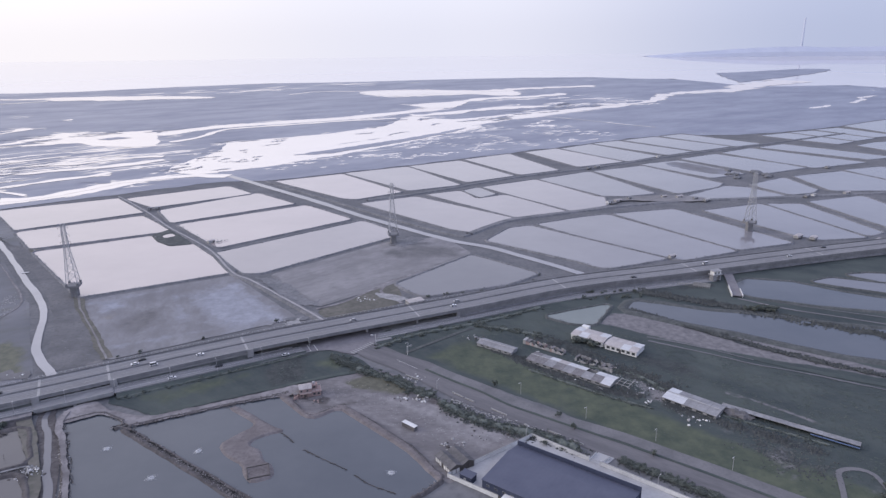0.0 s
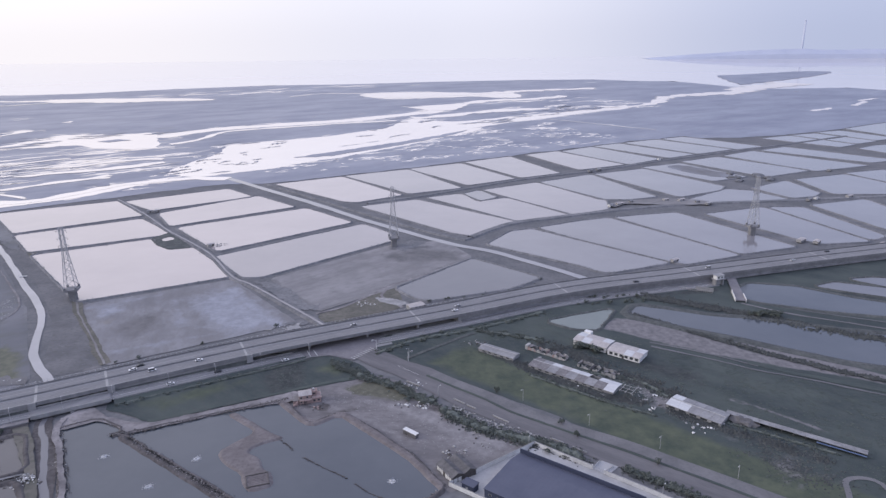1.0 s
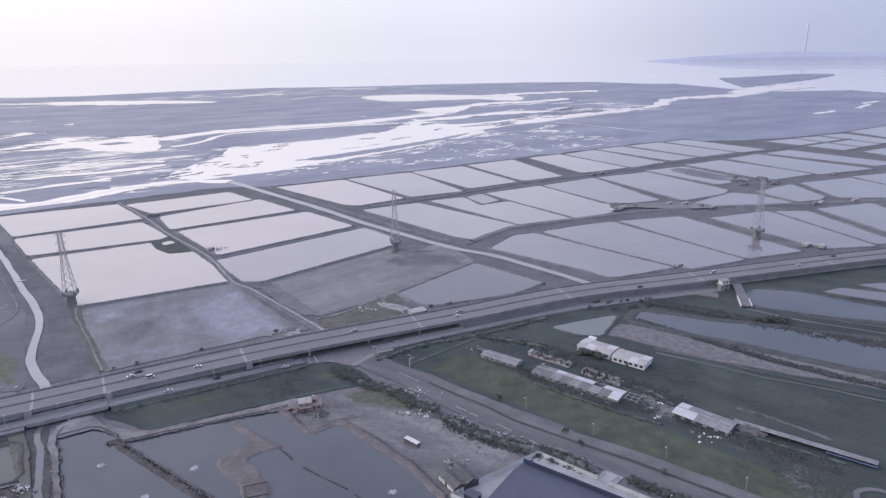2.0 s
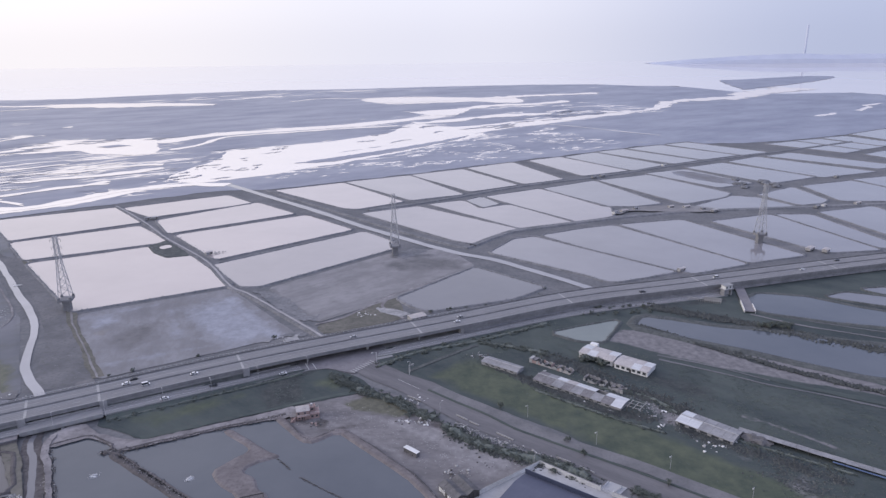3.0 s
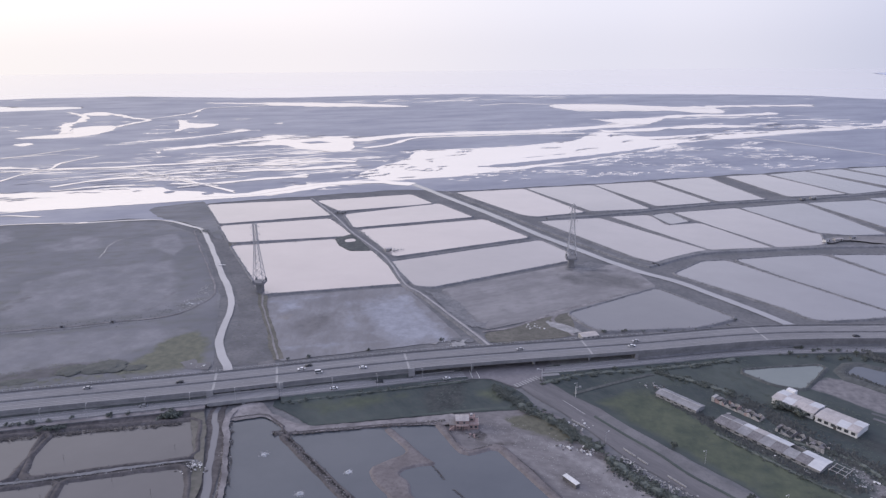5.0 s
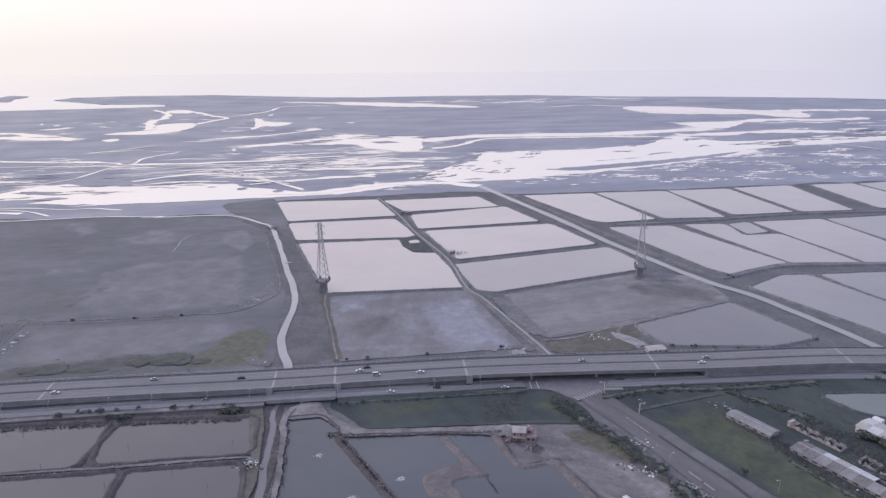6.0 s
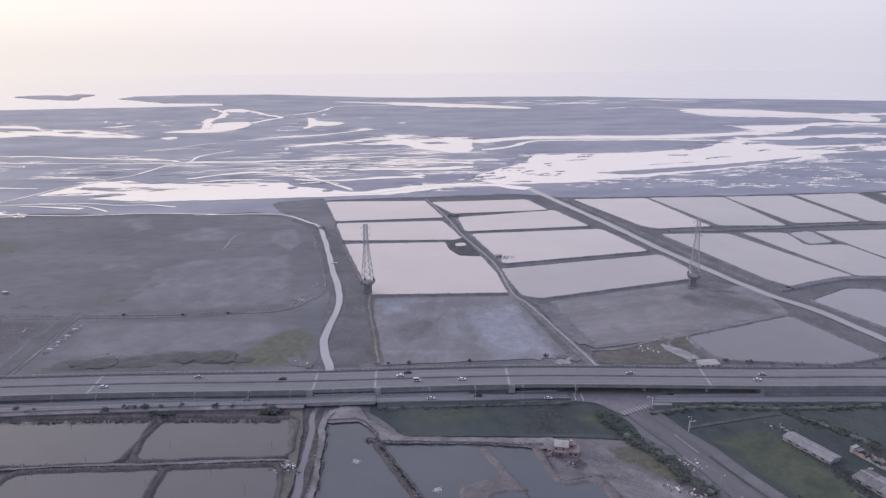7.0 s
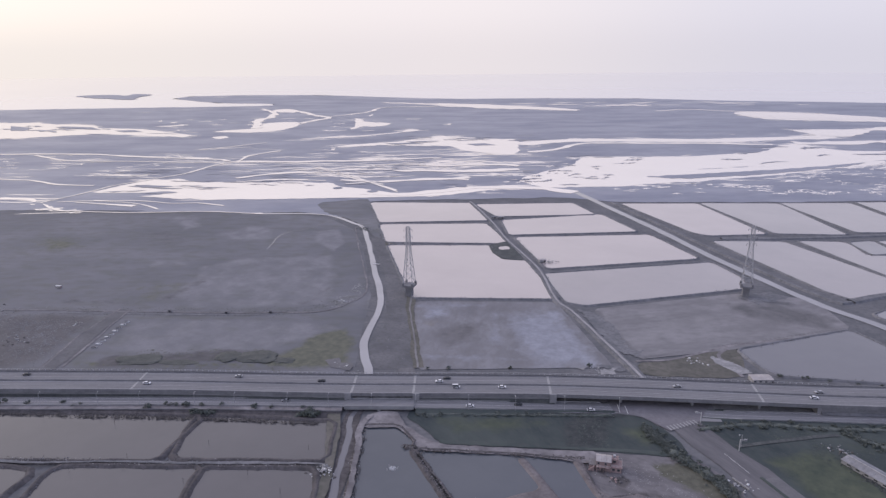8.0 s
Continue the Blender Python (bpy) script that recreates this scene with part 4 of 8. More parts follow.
M_OLIVE = material("dull olive marsh weeds", (0.112, 0.119, 0.1), (0.155, 0.158, 0.13), 0.08, 0.95, 0.4, 0.2)
M_DUSK = material("dark low marsh scrub", (0.093, 0.099, 0.094), (0.132, 0.137, 0.125), 0.12, 0.95, 0.5, 0.3, grain=0.6)
M_CREEKBANK = material("dark weedy creek bank", (0.118, 0.12, 0.128), (0.175, 0.173, 0.182), 0.05, 0.95, 0.4, 0.3, c=(0.1, 0.103, 0.098), grain=0.8)
M_PALEMUD = material("faintly pale marsh mud", (0.15, 0.152, 0.164), (0.215, 0.214, 0.226), 0.03, 0.8, 0.12, 0.05, grain=0.4)

# ---- land sheets round the roads ----
sheet("marsh", [(-1500, -250), (-800, 70), (-500, 222), (-330, 305), (-262, 345), (-255, 375), (-285, 420), (-325, 488), (-420, 605), (-470, 655), (-530, 682), (-640, 665), (-938, 525), (-1300, 380), (-1900, 100)], 0.1, M_MARSH, "flat grey salt marsh of drying mud", "marsh", 14, 2, 30, 0)
MUDPAN = "smooth drying mud pan in the marsh"
M_MARSHLAND = covered_material("drying marsh mud", ((0.132, 0.137, 0.151), (0.182, 0.184, 0.201), (0.122, 0.127, 0.116)),
    (((0.166, 0.168, 0.183), (0.228, 0.228, 0.243), 0.03), ((0.102, 0.109, 0.088), (0.15, 0.153, 0.117), 0.09), ((0.088, 0.087, 0.092), (0.13, 0.127, 0.133), 0.07)), rough=0.8, broad=0.012, fine=0.08, turn=28)
covered("marsh_flat", [(-800, 90), (-600, 176), (-500, 228), (-330, 311), (-264, 349), (-257, 375), (-287, 420), (-327, 488), (-422, 605), (-472, 653), (-530, 684), (-655, 662), (-802, 590), (-938, 522), (-1060, 440), (-1000, 330)], 0.16, 5.5, M_MARSHLAND, (
    (patch([(-470, 403), (-517, 474), (-504, 512), (-426, 565), (-368, 500), (-342, 452), (-377, 424), (-434, 390)], 8, 0.62), patch([(-455, 357), (-367, 406), (-312, 426), (-288, 420), (-307, 396), (-329, 352), (-401, 312), (-430, 308)], 7, 0.62),
     patch([(-705, 591), (-686, 618), (-635, 582), (-633, 549)], 14, 0.75), patch([(-593, 562), (-591, 611), (-560, 616), (-515, 577), (-553, 557)], 12, 0.85), patch([(-503, 624), (-485, 647), (-442, 604), (-434, 573), (-469, 589)], 7, 1.0),
     patch([(-584, 460), (-552, 488), (-529, 469), (-555, 444)], 16, 0.7), band([(-700, 420), (-640, 440), (-600, 420)], 4, 12, 0.6), band([(-780, 520), (-720, 540)], 6, 20, 0.6)),
    (patch([(-313, 351), (-311, 377), (-313, 403), (-302, 422), (-283, 409), (-260, 373), (-277, 360), (-304, 347)], 8, 0.95), patch([(-527, 406), (-515, 438), (-486, 445), (-464, 423), (-464, 385), (-483, 368)], 14, 0.45),
     band([(-420, 288), (-364, 318), (-305, 350)], 3, 4, 0.85), band([(-345, 478), (-336, 506), (-370, 553), (-411, 600)], 4, 7, 0.55), patch([(-775, 451), (-724, 492), (-661, 463), (-699, 419)], 25, 0.6), band([(-640, 330), (-560, 370), (-500, 400)], 8, 18, 0.55),
     band([(-490, 372), (-470, 330), (-445, 285)], 10, 6, 0.3)),
    (patch([(-560, 309), (-515, 335), (-485, 350), (-466, 316), (-445, 276), (-470, 250), (-540, 270)], 14, 0.9), band([(-405, 300), (-374, 320), (-346, 344), (-318, 356)], 9, 6, 0.95), band([(-700, 250), (-560, 322), (-470, 366)], 2, 5, 0.6),
     patch([(-660, 560), (-600, 545), (-560, 500), (-620, 490), (-690, 530)], 30, 0.55), band([(-520, 340), (-440, 382), (-371, 418)], 2, 3, 0.7), band([(-469, 392), (-475, 418), (-482, 446)], 6, 10, 0.72), band([(-365, 426), (-361, 456), (-367, 490)], 5, 7, 0.62), band([(-548, 350), (-523, 362), (-490, 378)], 5, 7, 0.7))),
    "flat grey salt marsh with pale mud pans and olive weeds", "marsh", 2, 30)
strip("marsh_ridge", [(-700, 250), (-528, 337), (-466, 367), (-442, 380), (-401, 400), (-371, 418), (-340, 436), (-330, 459), (-334, 494), (-378, 549), (-429, 609), (-472, 661)], 1.3, 0.4, M_SOIL, "low ridge path in the marsh", "path", 4, 0.6, 10, vary=0.9)
strip("marsh_bank", [(-520, 337), (-466, 363), (-401, 396), (-371, 414)], 3.0, 0.35, M_BANK, "dark ditch beside the ridge path", "ditch", 6, 0.6, 14, vary=0.5)
strip("marsh_track", [(-430, 272), (-452, 311), (-471, 348), (-479, 366)], 13.0, 0.36, M_CREEKBANK, "broad weedy track bed across the marsh", "track", 3, 0.9, 8, vary=0.3)
for line in ([(-425, 280), (-443, 312), (-463, 346), (-474, 366)], [(-436, 274), (-460, 311), (-478, 350), (-484, 366)]):
    strip("marsh_track", line, 1.5, 0.42, M_SOIL, "pale edge of the track across the marsh", "track", 4, 0.7, 9, vary=0.9)
strip("marsh_thread", [(-516, 683), (-517, 628), (-526, 601), (-500, 547)], 0.8, 0.45, M_CREEK, "thin thread of water in the marsh", "water", 6, 2, 20, vary=0.7)
sheet("weed_bank", [(-255, 375), (-235, 381), (-217, 392), (-245, 432), (-284, 485), (-292, 497), (-390, 612), (-455, 690), (-535, 780), (-560, 770), (-480, 690), (-418, 620), (-352, 546), (-312, 492), (-292, 462), (-276, 434), (-262, 400)], 0.12, M_CREEKBANK, "dark weedy bank between creek and ponds", "bank", 8, 1, 14, 0)
strip("bank_track", [(-219, 392), (-247, 432), (-280, 478), (-300, 508), (-400, 625), (-455, 692), (-532, 785)], 6.0, 0.3, M_SCRUB, "olive weedy verge of the farm track", "verge", 4, 0.8, 8, vary=0.6)
strip("bank_track", [(-219, 392), (-247, 432), (-280, 478), (-300, 508), (-400, 625), (-455, 692), (-532, 785)], 1.2, 0.42, M_BED, "worn farm track on a dike", "track", 6, 0.7, 14, vary=0.6)
M_LAND = covered_material("rank weeds and grass", ((0.042, 0.055, 0.058), (0.081, 0.097, 0.091), (0.073, 0.08, 0.08)),
    (((0.058, 0.073, 0.057), (0.1, 0.114, 0.08), 0.05), ((0.13, 0.127, 0.134), (0.219, 0.21, 0.216), 0.12), ((0.037, 0.043, 0.046), (0.07, 0.076, 0.076), 0.1)), turn=-36)
BARE_STRIP = [(105, 441), (122, 456), (140, 454), (163, 437), (195, 418), (223, 398), (249, 379), (265, 366), (286, 351), (280, 342), (259, 356), (241, 365), (213, 377), (193, 387), (169, 398), (138, 419), (113, 436)]
covered("weeds", [(-48, 440), (73, 497), (150, 520), (222, 545), (400, 590), (620, 500), (500, 250), (300, 60), (170, 180), (130, 262), (52, 333), (4, 366), (-20, 384), (-48, 406), (-52, 418)], 0.08, 4.5, M_LAND, (
    (patch([(-17, 391), (15, 417), (30, 402), (46, 383), (88, 347), (118, 319), (150, 292), (185, 262), (215, 225), (185, 205), (144, 253), (95, 293), (52, 331)], 7, 0.78), patch([(4, 412), (39, 380), (64, 350), (62, 338), (40, 345), (0, 391)], 8, 1.0),
     patch([(99, 306), (120, 288), (135, 280), (130, 296), (110, 316)], 8, 0.95), patch([(0, 425), (30, 436), (70, 440), (60, 425), (30, 415)], 8, 0.5), band([(150, 392), (200, 355), (260, 320)], 5, 12, 0.5)),
    (patch(BARE_STRIP, 3.0), patch([(148, 294), (160, 298), (174, 288), (174, 268), (160, 258), (150, 268)], 10, 0.5), patch([(113, 352), (131, 346), (126, 330), (113, 332)], 5, 0.8), band([(158, 343), (175, 330), (190, 315), (197, 306)], 1.4, 2.5, 0.95),
     band([(84, 384), (101, 369), (116, 350)], 3, 4, 0.6), band([(178, 262), (190, 256), (205, 262)], 4, 6, 0.55), band([(128, 316), (146, 302)], 2, 4, 0.6)),
    (band([(22, 409), (49, 381), (71, 360), (92, 345), (109, 339)], 2.5, 4, 1.0), band([(122, 328), (143, 311), (159, 300), (182, 284)], 3, 5, 0.95), band([(64, 414), (87, 393), (106, 370), (120, 358), (130, 347)], 3, 5, 0.9),
     band([(152, 499), (197, 474), (230, 452), (260, 432), (294, 413)], 5, 6, 0.9), band([(136, 460), (172, 427), (205, 396), (231, 377), (261, 358)], 2.5, 3, 1.0), patch([(90, 408), (130, 395), (160, 372), (150, 350), (120, 372)], 12, 0.75),
     band([(100, 488), (160, 500), (215, 510)], 6, 7, 0.8), band([(86, 300), (112, 285), (140, 262)], 3, 6, 0.55), band([(188, 386), (237, 357), (276, 337)], 2.5, 3, 0.95), band([(300, 500), (380, 470)], 8, 8, 0.7))),
    "rank weeds, short olive grass and a bare dusty strip on waste land", "weeds", 2, 20)
M_YARDLAND = covered_material("trampled yard", ((0.141, 0.135, 0.14), (0.209, 0.199, 0.204), (0.122, 0.116, 0.118)),
    (((0.193, 0.186, 0.192), (0.282, 0.272, 0.276), 0.12), ((0.092, 0.094, 0.075), (0.136, 0.133, 0.105), 0.15), ((0.08, 0.074, 0.075), (0.122, 0.114, 0.115), 0.15)), broad=0.06)
covered("yard", [(-90, 352), (-66, 374), (-31, 369), (-4, 339), (25, 310), (44, 300), (2, 262), (-4, 268), (-9, 275), (-27, 298), (-46, 317), (-60, 329), (-74, 322), (-84, 330)], 0.14, 2.2, M_YARDLAND, (
    (patch([(-57, 348), (-32, 330), (-16, 319), (2, 300), (16, 287), (30, 292), (20, 312), (3, 333), (-17, 342), (-37, 348)], 7, 0.62), band([(2, 330), (14, 312), (25, 300)], 4, 5, 0.95), band([(-68, 340), (-45, 326), (-25, 308)], 3, 5, 0.7)),
    (patch([(-62, 358), (-45, 370), (-23, 352), (-20, 344), (-31, 344), (-52, 350)], 5, 1.0), band([(-30, 366), (-12, 346)], 2, 3, 0.9)),
    (patch([(-77, 339), (-71, 343), (-66, 340), (-69, 334), (-75, 334)], 3, 1.0), band([(-80, 340), (-66, 330), (-52, 336)], 2, 4, 0.75), band([(-18, 340), (-6, 334)], 2.5, 3, 0.8), patch([(0, 296), (10, 292), (6, 284), (-4, 288)], 4, 0.8))),
    "bare trampled sandy yard with pale dust and dry grass", "yard", 1.5, 9, 1)
covered("rough_field", [(-196, 340), (-187, 352), (-134, 376), (-81, 402), (-60, 393), (-44, 374), (-85, 358), (-124, 341), (-162, 324)], 0.3, 2.4, M_LAND, (
    (patch([(-188, 345), (-134, 372), (-115, 384), (-115, 364), (-160, 332)], 9, 0.6), patch([(-88, 384), (-72, 394), (-54, 379), (-72, 368)], 7, 0.62)),
    (band([(-150, 332), (-124, 344), (-98, 355), (-70, 367)], 0.5, 1.6, 0.62),),
    (patch([(-112, 392), (-93, 396), (-84, 362), (-104, 352), (-112, 368)], 8, 0.95), band([(-162, 326), (-132, 338), (-104, 350), (-72, 366)], 1.4, 2.5, 0.95), band([(-190, 347), (-150, 366), (-110, 387), (-84, 399)], 2.5, 4, 0.85))),
    "dark green field with darker brush and a weedy edge", "grass", 1.2, 8, 1, 5.0)
sheet("bank_flat", [(-212, 318), (-210, 333), (-200, 339), (-188, 329), (-174, 324), (-162, 322), (-138, 332), (-88, 355), (-80, 346), (-93, 342), (-122, 333), (-165, 313), (-170, 313), (-175, 318), (-190, 325), (-205, 316)], 1.15, M_SOIL, "trampled sandy bank above the ponds", "bank", 2, 0.8, 5, 1, cut=2.0)
strip("field_edge", [(-164, 325), (-138, 336), (-100, 353), (-62, 370), (-46, 375)], 3.0, 0.42, M_WEEDS, "dark weedy edge of the field", "weeds", 2, 0.7, 6, vary=0.9)
strip("field_track", [(223, 481), (253, 459), (279, 446), (306, 432), (328, 422)], 2.2, 0.3, M_DUST, "pale track between the long ponds", "track", 4, 0.5, 9, vary=0.8)
strip("field_track", [(234, 482), (265, 465), (291, 453), (313, 443)], 1.6, 0.3, M_CREEKBANK, "faint track between the long ponds", "track", 4, 0.5, 9, vary=0.8)
strip("field_bank", [(188, 386), (210, 371), (237, 357), (254, 348), (276, 337)], 5.0, 0.3, M_WEEDS, "dark weedy bank below the bare strip", "bank", 3, 0.8, 7, vary=0.7)
strip("field_track", [(135, 416), (165, 400), (192, 381)], 1.6, 0.26, M_CREEKBANK, "faint wheel track along the weeds", "track", 4, 0.5, 9, vary=0.9)
strip("field_track", [(134, 410), (163, 393), (190, 375), (214, 364), (251, 343), (273, 332)], 1.7, 0.26, M_CREEKBANK, "faint wheel track along the weeds", "track", 4, 0.5, 9, vary=0.9)
strip("ring_path", [(174, 248), (179, 260), (183, 269), (191, 271), (198, 266), (197, 250)], 2.6, 0.26, M_PAVE, "pale path bending round rough ground", "path", 3, 0.3, 8, vary=0.3)
sheet("dirt_lot", [(-98, 468), (-81, 477), (-58, 510), (-46, 524), (-38, 512), (-34, 492), (-34, 478), (-89, 450)], 0.25, M_SCRUB, "scrubby lot with dry grass", "lot", 5, 1.5, 9, 1)
strip("lot_track", [(-48, 520), (-52, 505), (-44, 492), (-34, 480)], 2.6, 0.32, M_SOIL, "narrow pale drive to the white shed", "track", 4, 0.6, 9, vary=0.6)
strip("lot_track", [(-98, 470), (-80, 482), (-60, 508), (-46, 527), (-10, 560)], 2.4, 0.36, M_SOIL, "pale farm track along the drained pond", "track", 5, 0.5, 9, vary=0.4)
strip("dike_bank", [(-415, 838), (-409, 833), (-345, 759), (-293, 692), (-230, 621), (-184, 550), (-160, 527), (-93, 452), (-80, 432)], 4.6, 1.2, M_BANK, "dark weedy shoulders of the dike road", "bank", 4, 0.5, 9, vary=0.5, skirt=1.5)
strip("dike_road", [(-415, 838), (-409, 833), (-345, 759), (-293, 692), (-230, 621), (-184, 550), (-160, 527), (-93, 452), (-80, 432)], 1.9, 1.42, M_PATH, "pale straight farm road on the dike", "road", 5, 0.4, 14, vary=0.5)
strip("dike_road", [(-250, 925), (-160, 830), (-60, 722), (10, 656), (25, 658)], 3.0, 1.35, M_BANK, "canal-side dike track", "road", 6, 0.4, 14, vary=0.25, skirt=1.5)
strip("dike_road", [(25, 660), (50, 690), (75, 712), (130, 735), (200, 762), (290, 785), (420, 798), (600, 820)], 7.0, 1.35, M_BANK, "dark weedy dike road between pond rows", "road", 8, 0.5, 14, vary=0.3, skirt=1.5)
strip("dike_road", [(-95, 806), (-30, 842), (100, 930), (220, 990), (330, 1056), (420, 1107), (560, 1180), (760, 1290)], 5.0, 1.35, M_BANK, "weedy dike road between pond rows", "road", 8, 0.5, 14, vary=0.3, skirt=1.5)

sheet("gravel_patch", [(-58, 503), (-45, 499), (-29, 489), (-36, 482), (-51, 491)], 0.38, M_RUBBLE, "pale gravel yard before the white shed", "gravel", 1.5, 2, 5, 1)
sheet("weed_fringe", [(-161, 541), (-142, 535), (-120, 508), (-107, 486), (-97, 487), (-99, 476), (-110, 477), (-132, 499)], 0.4, M_BANK, "dark weedy fringe along the drained pond", "weeds", 1.2, 4, 6, 0)
sheet("weed_fringe", [(-57, 632), (-37, 654), (-19, 648), (-41, 616)], 0.4, M_BANK, "dark weedy patch at the pylon's foot", "weeds", 1.5, 5, 9, 0)
sheet("bare_patch", [(-116, 446), (-106, 453), (-105, 445), (-112, 440)], 0.42, M_RUBBLE, "pale patch of rubble at the pond corner", "bare earth", 1.2, 2, 4, 0)
sheet("bare_patch", [(-130, 441), (-124, 445), (-124, 441)], 0.42, M_RUBBLE, "pale patch of rubble at the pond corner", "bare earth", 1.2, 1.5, 4, 0)
sheet("weed_fringe", [(-121, 451), (-106, 459), (-97, 452), (-111, 450)], 0.38, M_BANK, "dark earth heap at the pond corner", "weeds", 1.2, 3, 5, 0)
# pale sheet added to brighten the deep shade under the deck
sheet("underpass_ground", [(-132, 392), (-128, 412), (0, 470), (8, 452), (-30, 436)], 0.22, M_RUBBLE, "pale ground put in to lighten the shade below the expressway", "bare earth", 6, 0.5, 9, 0)

# ---- roads on the ground ----
FRONT = spline([(-1500, -357), (-800, 22), (-500, 185), (-408, 233.5), (-321, 282), (-244.5, 322.5), (-161, 366), (-119.6, 391), (-91.6, 405), (-36.6, 426), (20.6, 453), (100, 488), (220, 522)], 8)


def fz(x):
    """The frontage road's height: it comes down to the junction."""
    t = min(1, max(0, (x + 170) / 62))
    return 2.2 - 1.75 * t * t * (3 - 2 * t)


west, east = [p for p in FRONT if p.x < -226], [p for p in FRONT if p.x > -198]
v, f = sweep(west, [(-13, -2.3), (-5, -0.1), (9.0, -0.2), (9.4, -0.9), (15, -2.4)], lift=fz)
tagged(mesh("embankment", v, f, M_NEARBANK), "dark weedy bank carrying the frontage road", "embankment", kind="structure")
v, f = sweep(west, [(4.3, -0.05), (8.6, -0.12)], lift=fz)
tagged(mesh("verge", v, f, M_SOIL), "stony pale verge beside the frontage road", "verge", kind="structure")
v, f = sweep(west, [(8.7, -0.4), (8.7, 0.35), (9.0, 0.35), (9.0, -0.4)], True, fz)
tagged(mesh("verge_wall", v, f, M_BANK), "low stained wall along the pond side", "wall", kind="structure")
v, f = sweep(east, [(-13, -2.3), (-5, -0.1), (4.6, -0.1), (11, -2.4)], lift=fz)
tagged(mesh("embankment", v, f, M_WEEDS), "low green bank carrying the frontage road", "embankment", kind="structure")
v, f = sweep(FRONT, [(-4.0, 0.02), (4.0, 0.02)], lift=fz)
front_road = tagged(mesh("frontage_road", v, f, M_ASPHALT), "two-lane grey frontage road beside the expressway", "road", kind="structure")
for o, line in ((-4.4, west), (4.3, west), (-4.4, [p for p in FRONT if -198 < p.x < -100]), (4.3, [p for p in FRONT if -198 < p.x < -100]), (-4.4, [p for p in FRONT if p.x > -40]), (4.3, [p for p in FRONT if p.x > -30])):
    v, f = sweep(line, [(o, -0.2), (o, 0.7), (o + 0.2, 0.7), (o + 0.2, -0.2)], True, fz)
    mesh("kerb_wall", v, f, M_CONCRETE, front_road)
for o in (-3.6, -0.1, 3.4):
    v, f = sweep(FRONT, [(o, 0.03), (o + 0.15, 0.03)], lift=fz)
    mesh("road_line", v, f, M_PAINT, front_road)

SIDE = spline([(-66, 420), (-50, 399), (-30, 382), (-7, 360), (13, 340), (36, 323), (55, 310), (78, 292), (103, 274), (124, 257), (200, 195)], 6)
v, f = sweep(SIDE, [(-7.5, 0.3), (-2, 0.36), (7.2, 0.3)])
side_road = tagged(mesh("side_road", v, f, M_SIDE), "wide worn side road running under the expressway", "road", kind="structure")
LANE = spline([(-9, 375), (3, 364), (20, 350.5), (35, 336.5), (49, 325), (63, 315), (89, 299), (112, 281.5), (133, 265.5), (205, 208)], 6)
v, f = sweep(LANE, [(-4.0, 0.44), (4.0, 0.44)])
tagged(mesh("service_lane", v, f, M_PAVE), "pale concrete lane beside the side road", "road", kind="structure")
v, f = sweep(spline([(-13, 373), (3, 359), (19, 346), (34, 331), (48, 321), (62, 311), (87, 294), (110, 277), (131, 261), (205, 203)], 3), [(-0.9, 0.42), (-0.35, 0.85), (0.35, 0.85), (0.9, 0.42)])
tagged(mesh("median_strip", [(x + 0.3 * noise.noise(Vector((x, y, 1))), y, z) for x, y, z in v], f, M_WEEDS), "dark overgrown strip between road and lane", "verge", kind="structure")
sheet("road_fan", [(-75, 406), (-58, 396), (-47, 385), (-32, 374), (-15, 360), (0, 362), (3, 369), (-11, 383), (-28, 394), (-47, 411), (-56, 425)], 0.27, M_SIDE, "worn asphalt mouth of the side road", "road", 4, 0.2, 8, 0)
v, f = sweep([p for p in spline([(-95, 414), (-70, 420), (-44, 432)], 6)], [(-14, 0.3), (16, 0.3)])
tagged(mesh("junction", v, f, M_ASPHALT), "asphalt junction under the expressway", "road", kind="structure")
strip("field_path", [(-27, 396), (-13, 408), (10, 427), (19, 433)], 2.8, 0.34, M_WEEDBANK, "faint trodden path along the grass field", "path", 3, 0.5, 8, vary=0.6)
sheet("junction", [(-99, 409), (-112, 425), (-60, 452), (-46, 436), (-48, 412), (-60, 394), (-77, 401), (-93, 400)], 0.5, M_DARKROAD, "dark asphalt junction below the expressway", "road", 4, 0.2, 8, 0)
for i in range(9):
    bm = boxes((-0.35, -2.2, 0, 0.35, 2.2, 0.01))
    ob = part("zebra_bar", bm, M_FADED, side_road)
    ob.matrix_world = pose(-61 + i * 1.37, 396.5 + i * 1.7, 0.53, 0, 0, 50)
for (x0, y0), (x1, y1) in (((-92.8, 407.7), (-89.1, 399.9)), ((-88.6, 408.4), (-84.6, 400.6))):
    bm = bmesh.new()
    bar(bm, (x0, y0, 0.52), (x1, y1, 0.52), 0.5)
    part("stop_line", bm, M_PAINT, front_road)
bm = boxes((-0.1, -9, 0, 0.1, 9, 0.012))
ob = part("edge_line", bm, M_PAINT, side_road)
ob.matrix_world = pose(-25, 380, 0.44, 0, 0, 48)

# ---- expressway ----
WAY = spline([(-1500, -335), (-800, 45), (-500, 206), (-426, 245.5), (-335, 294.5), (-243, 341), (-125, 404), (4, 462), (95, 503.6), (194, 532.7), (364, 583), (600, 643), (1200, 775)], 12)
DECK = 6.0


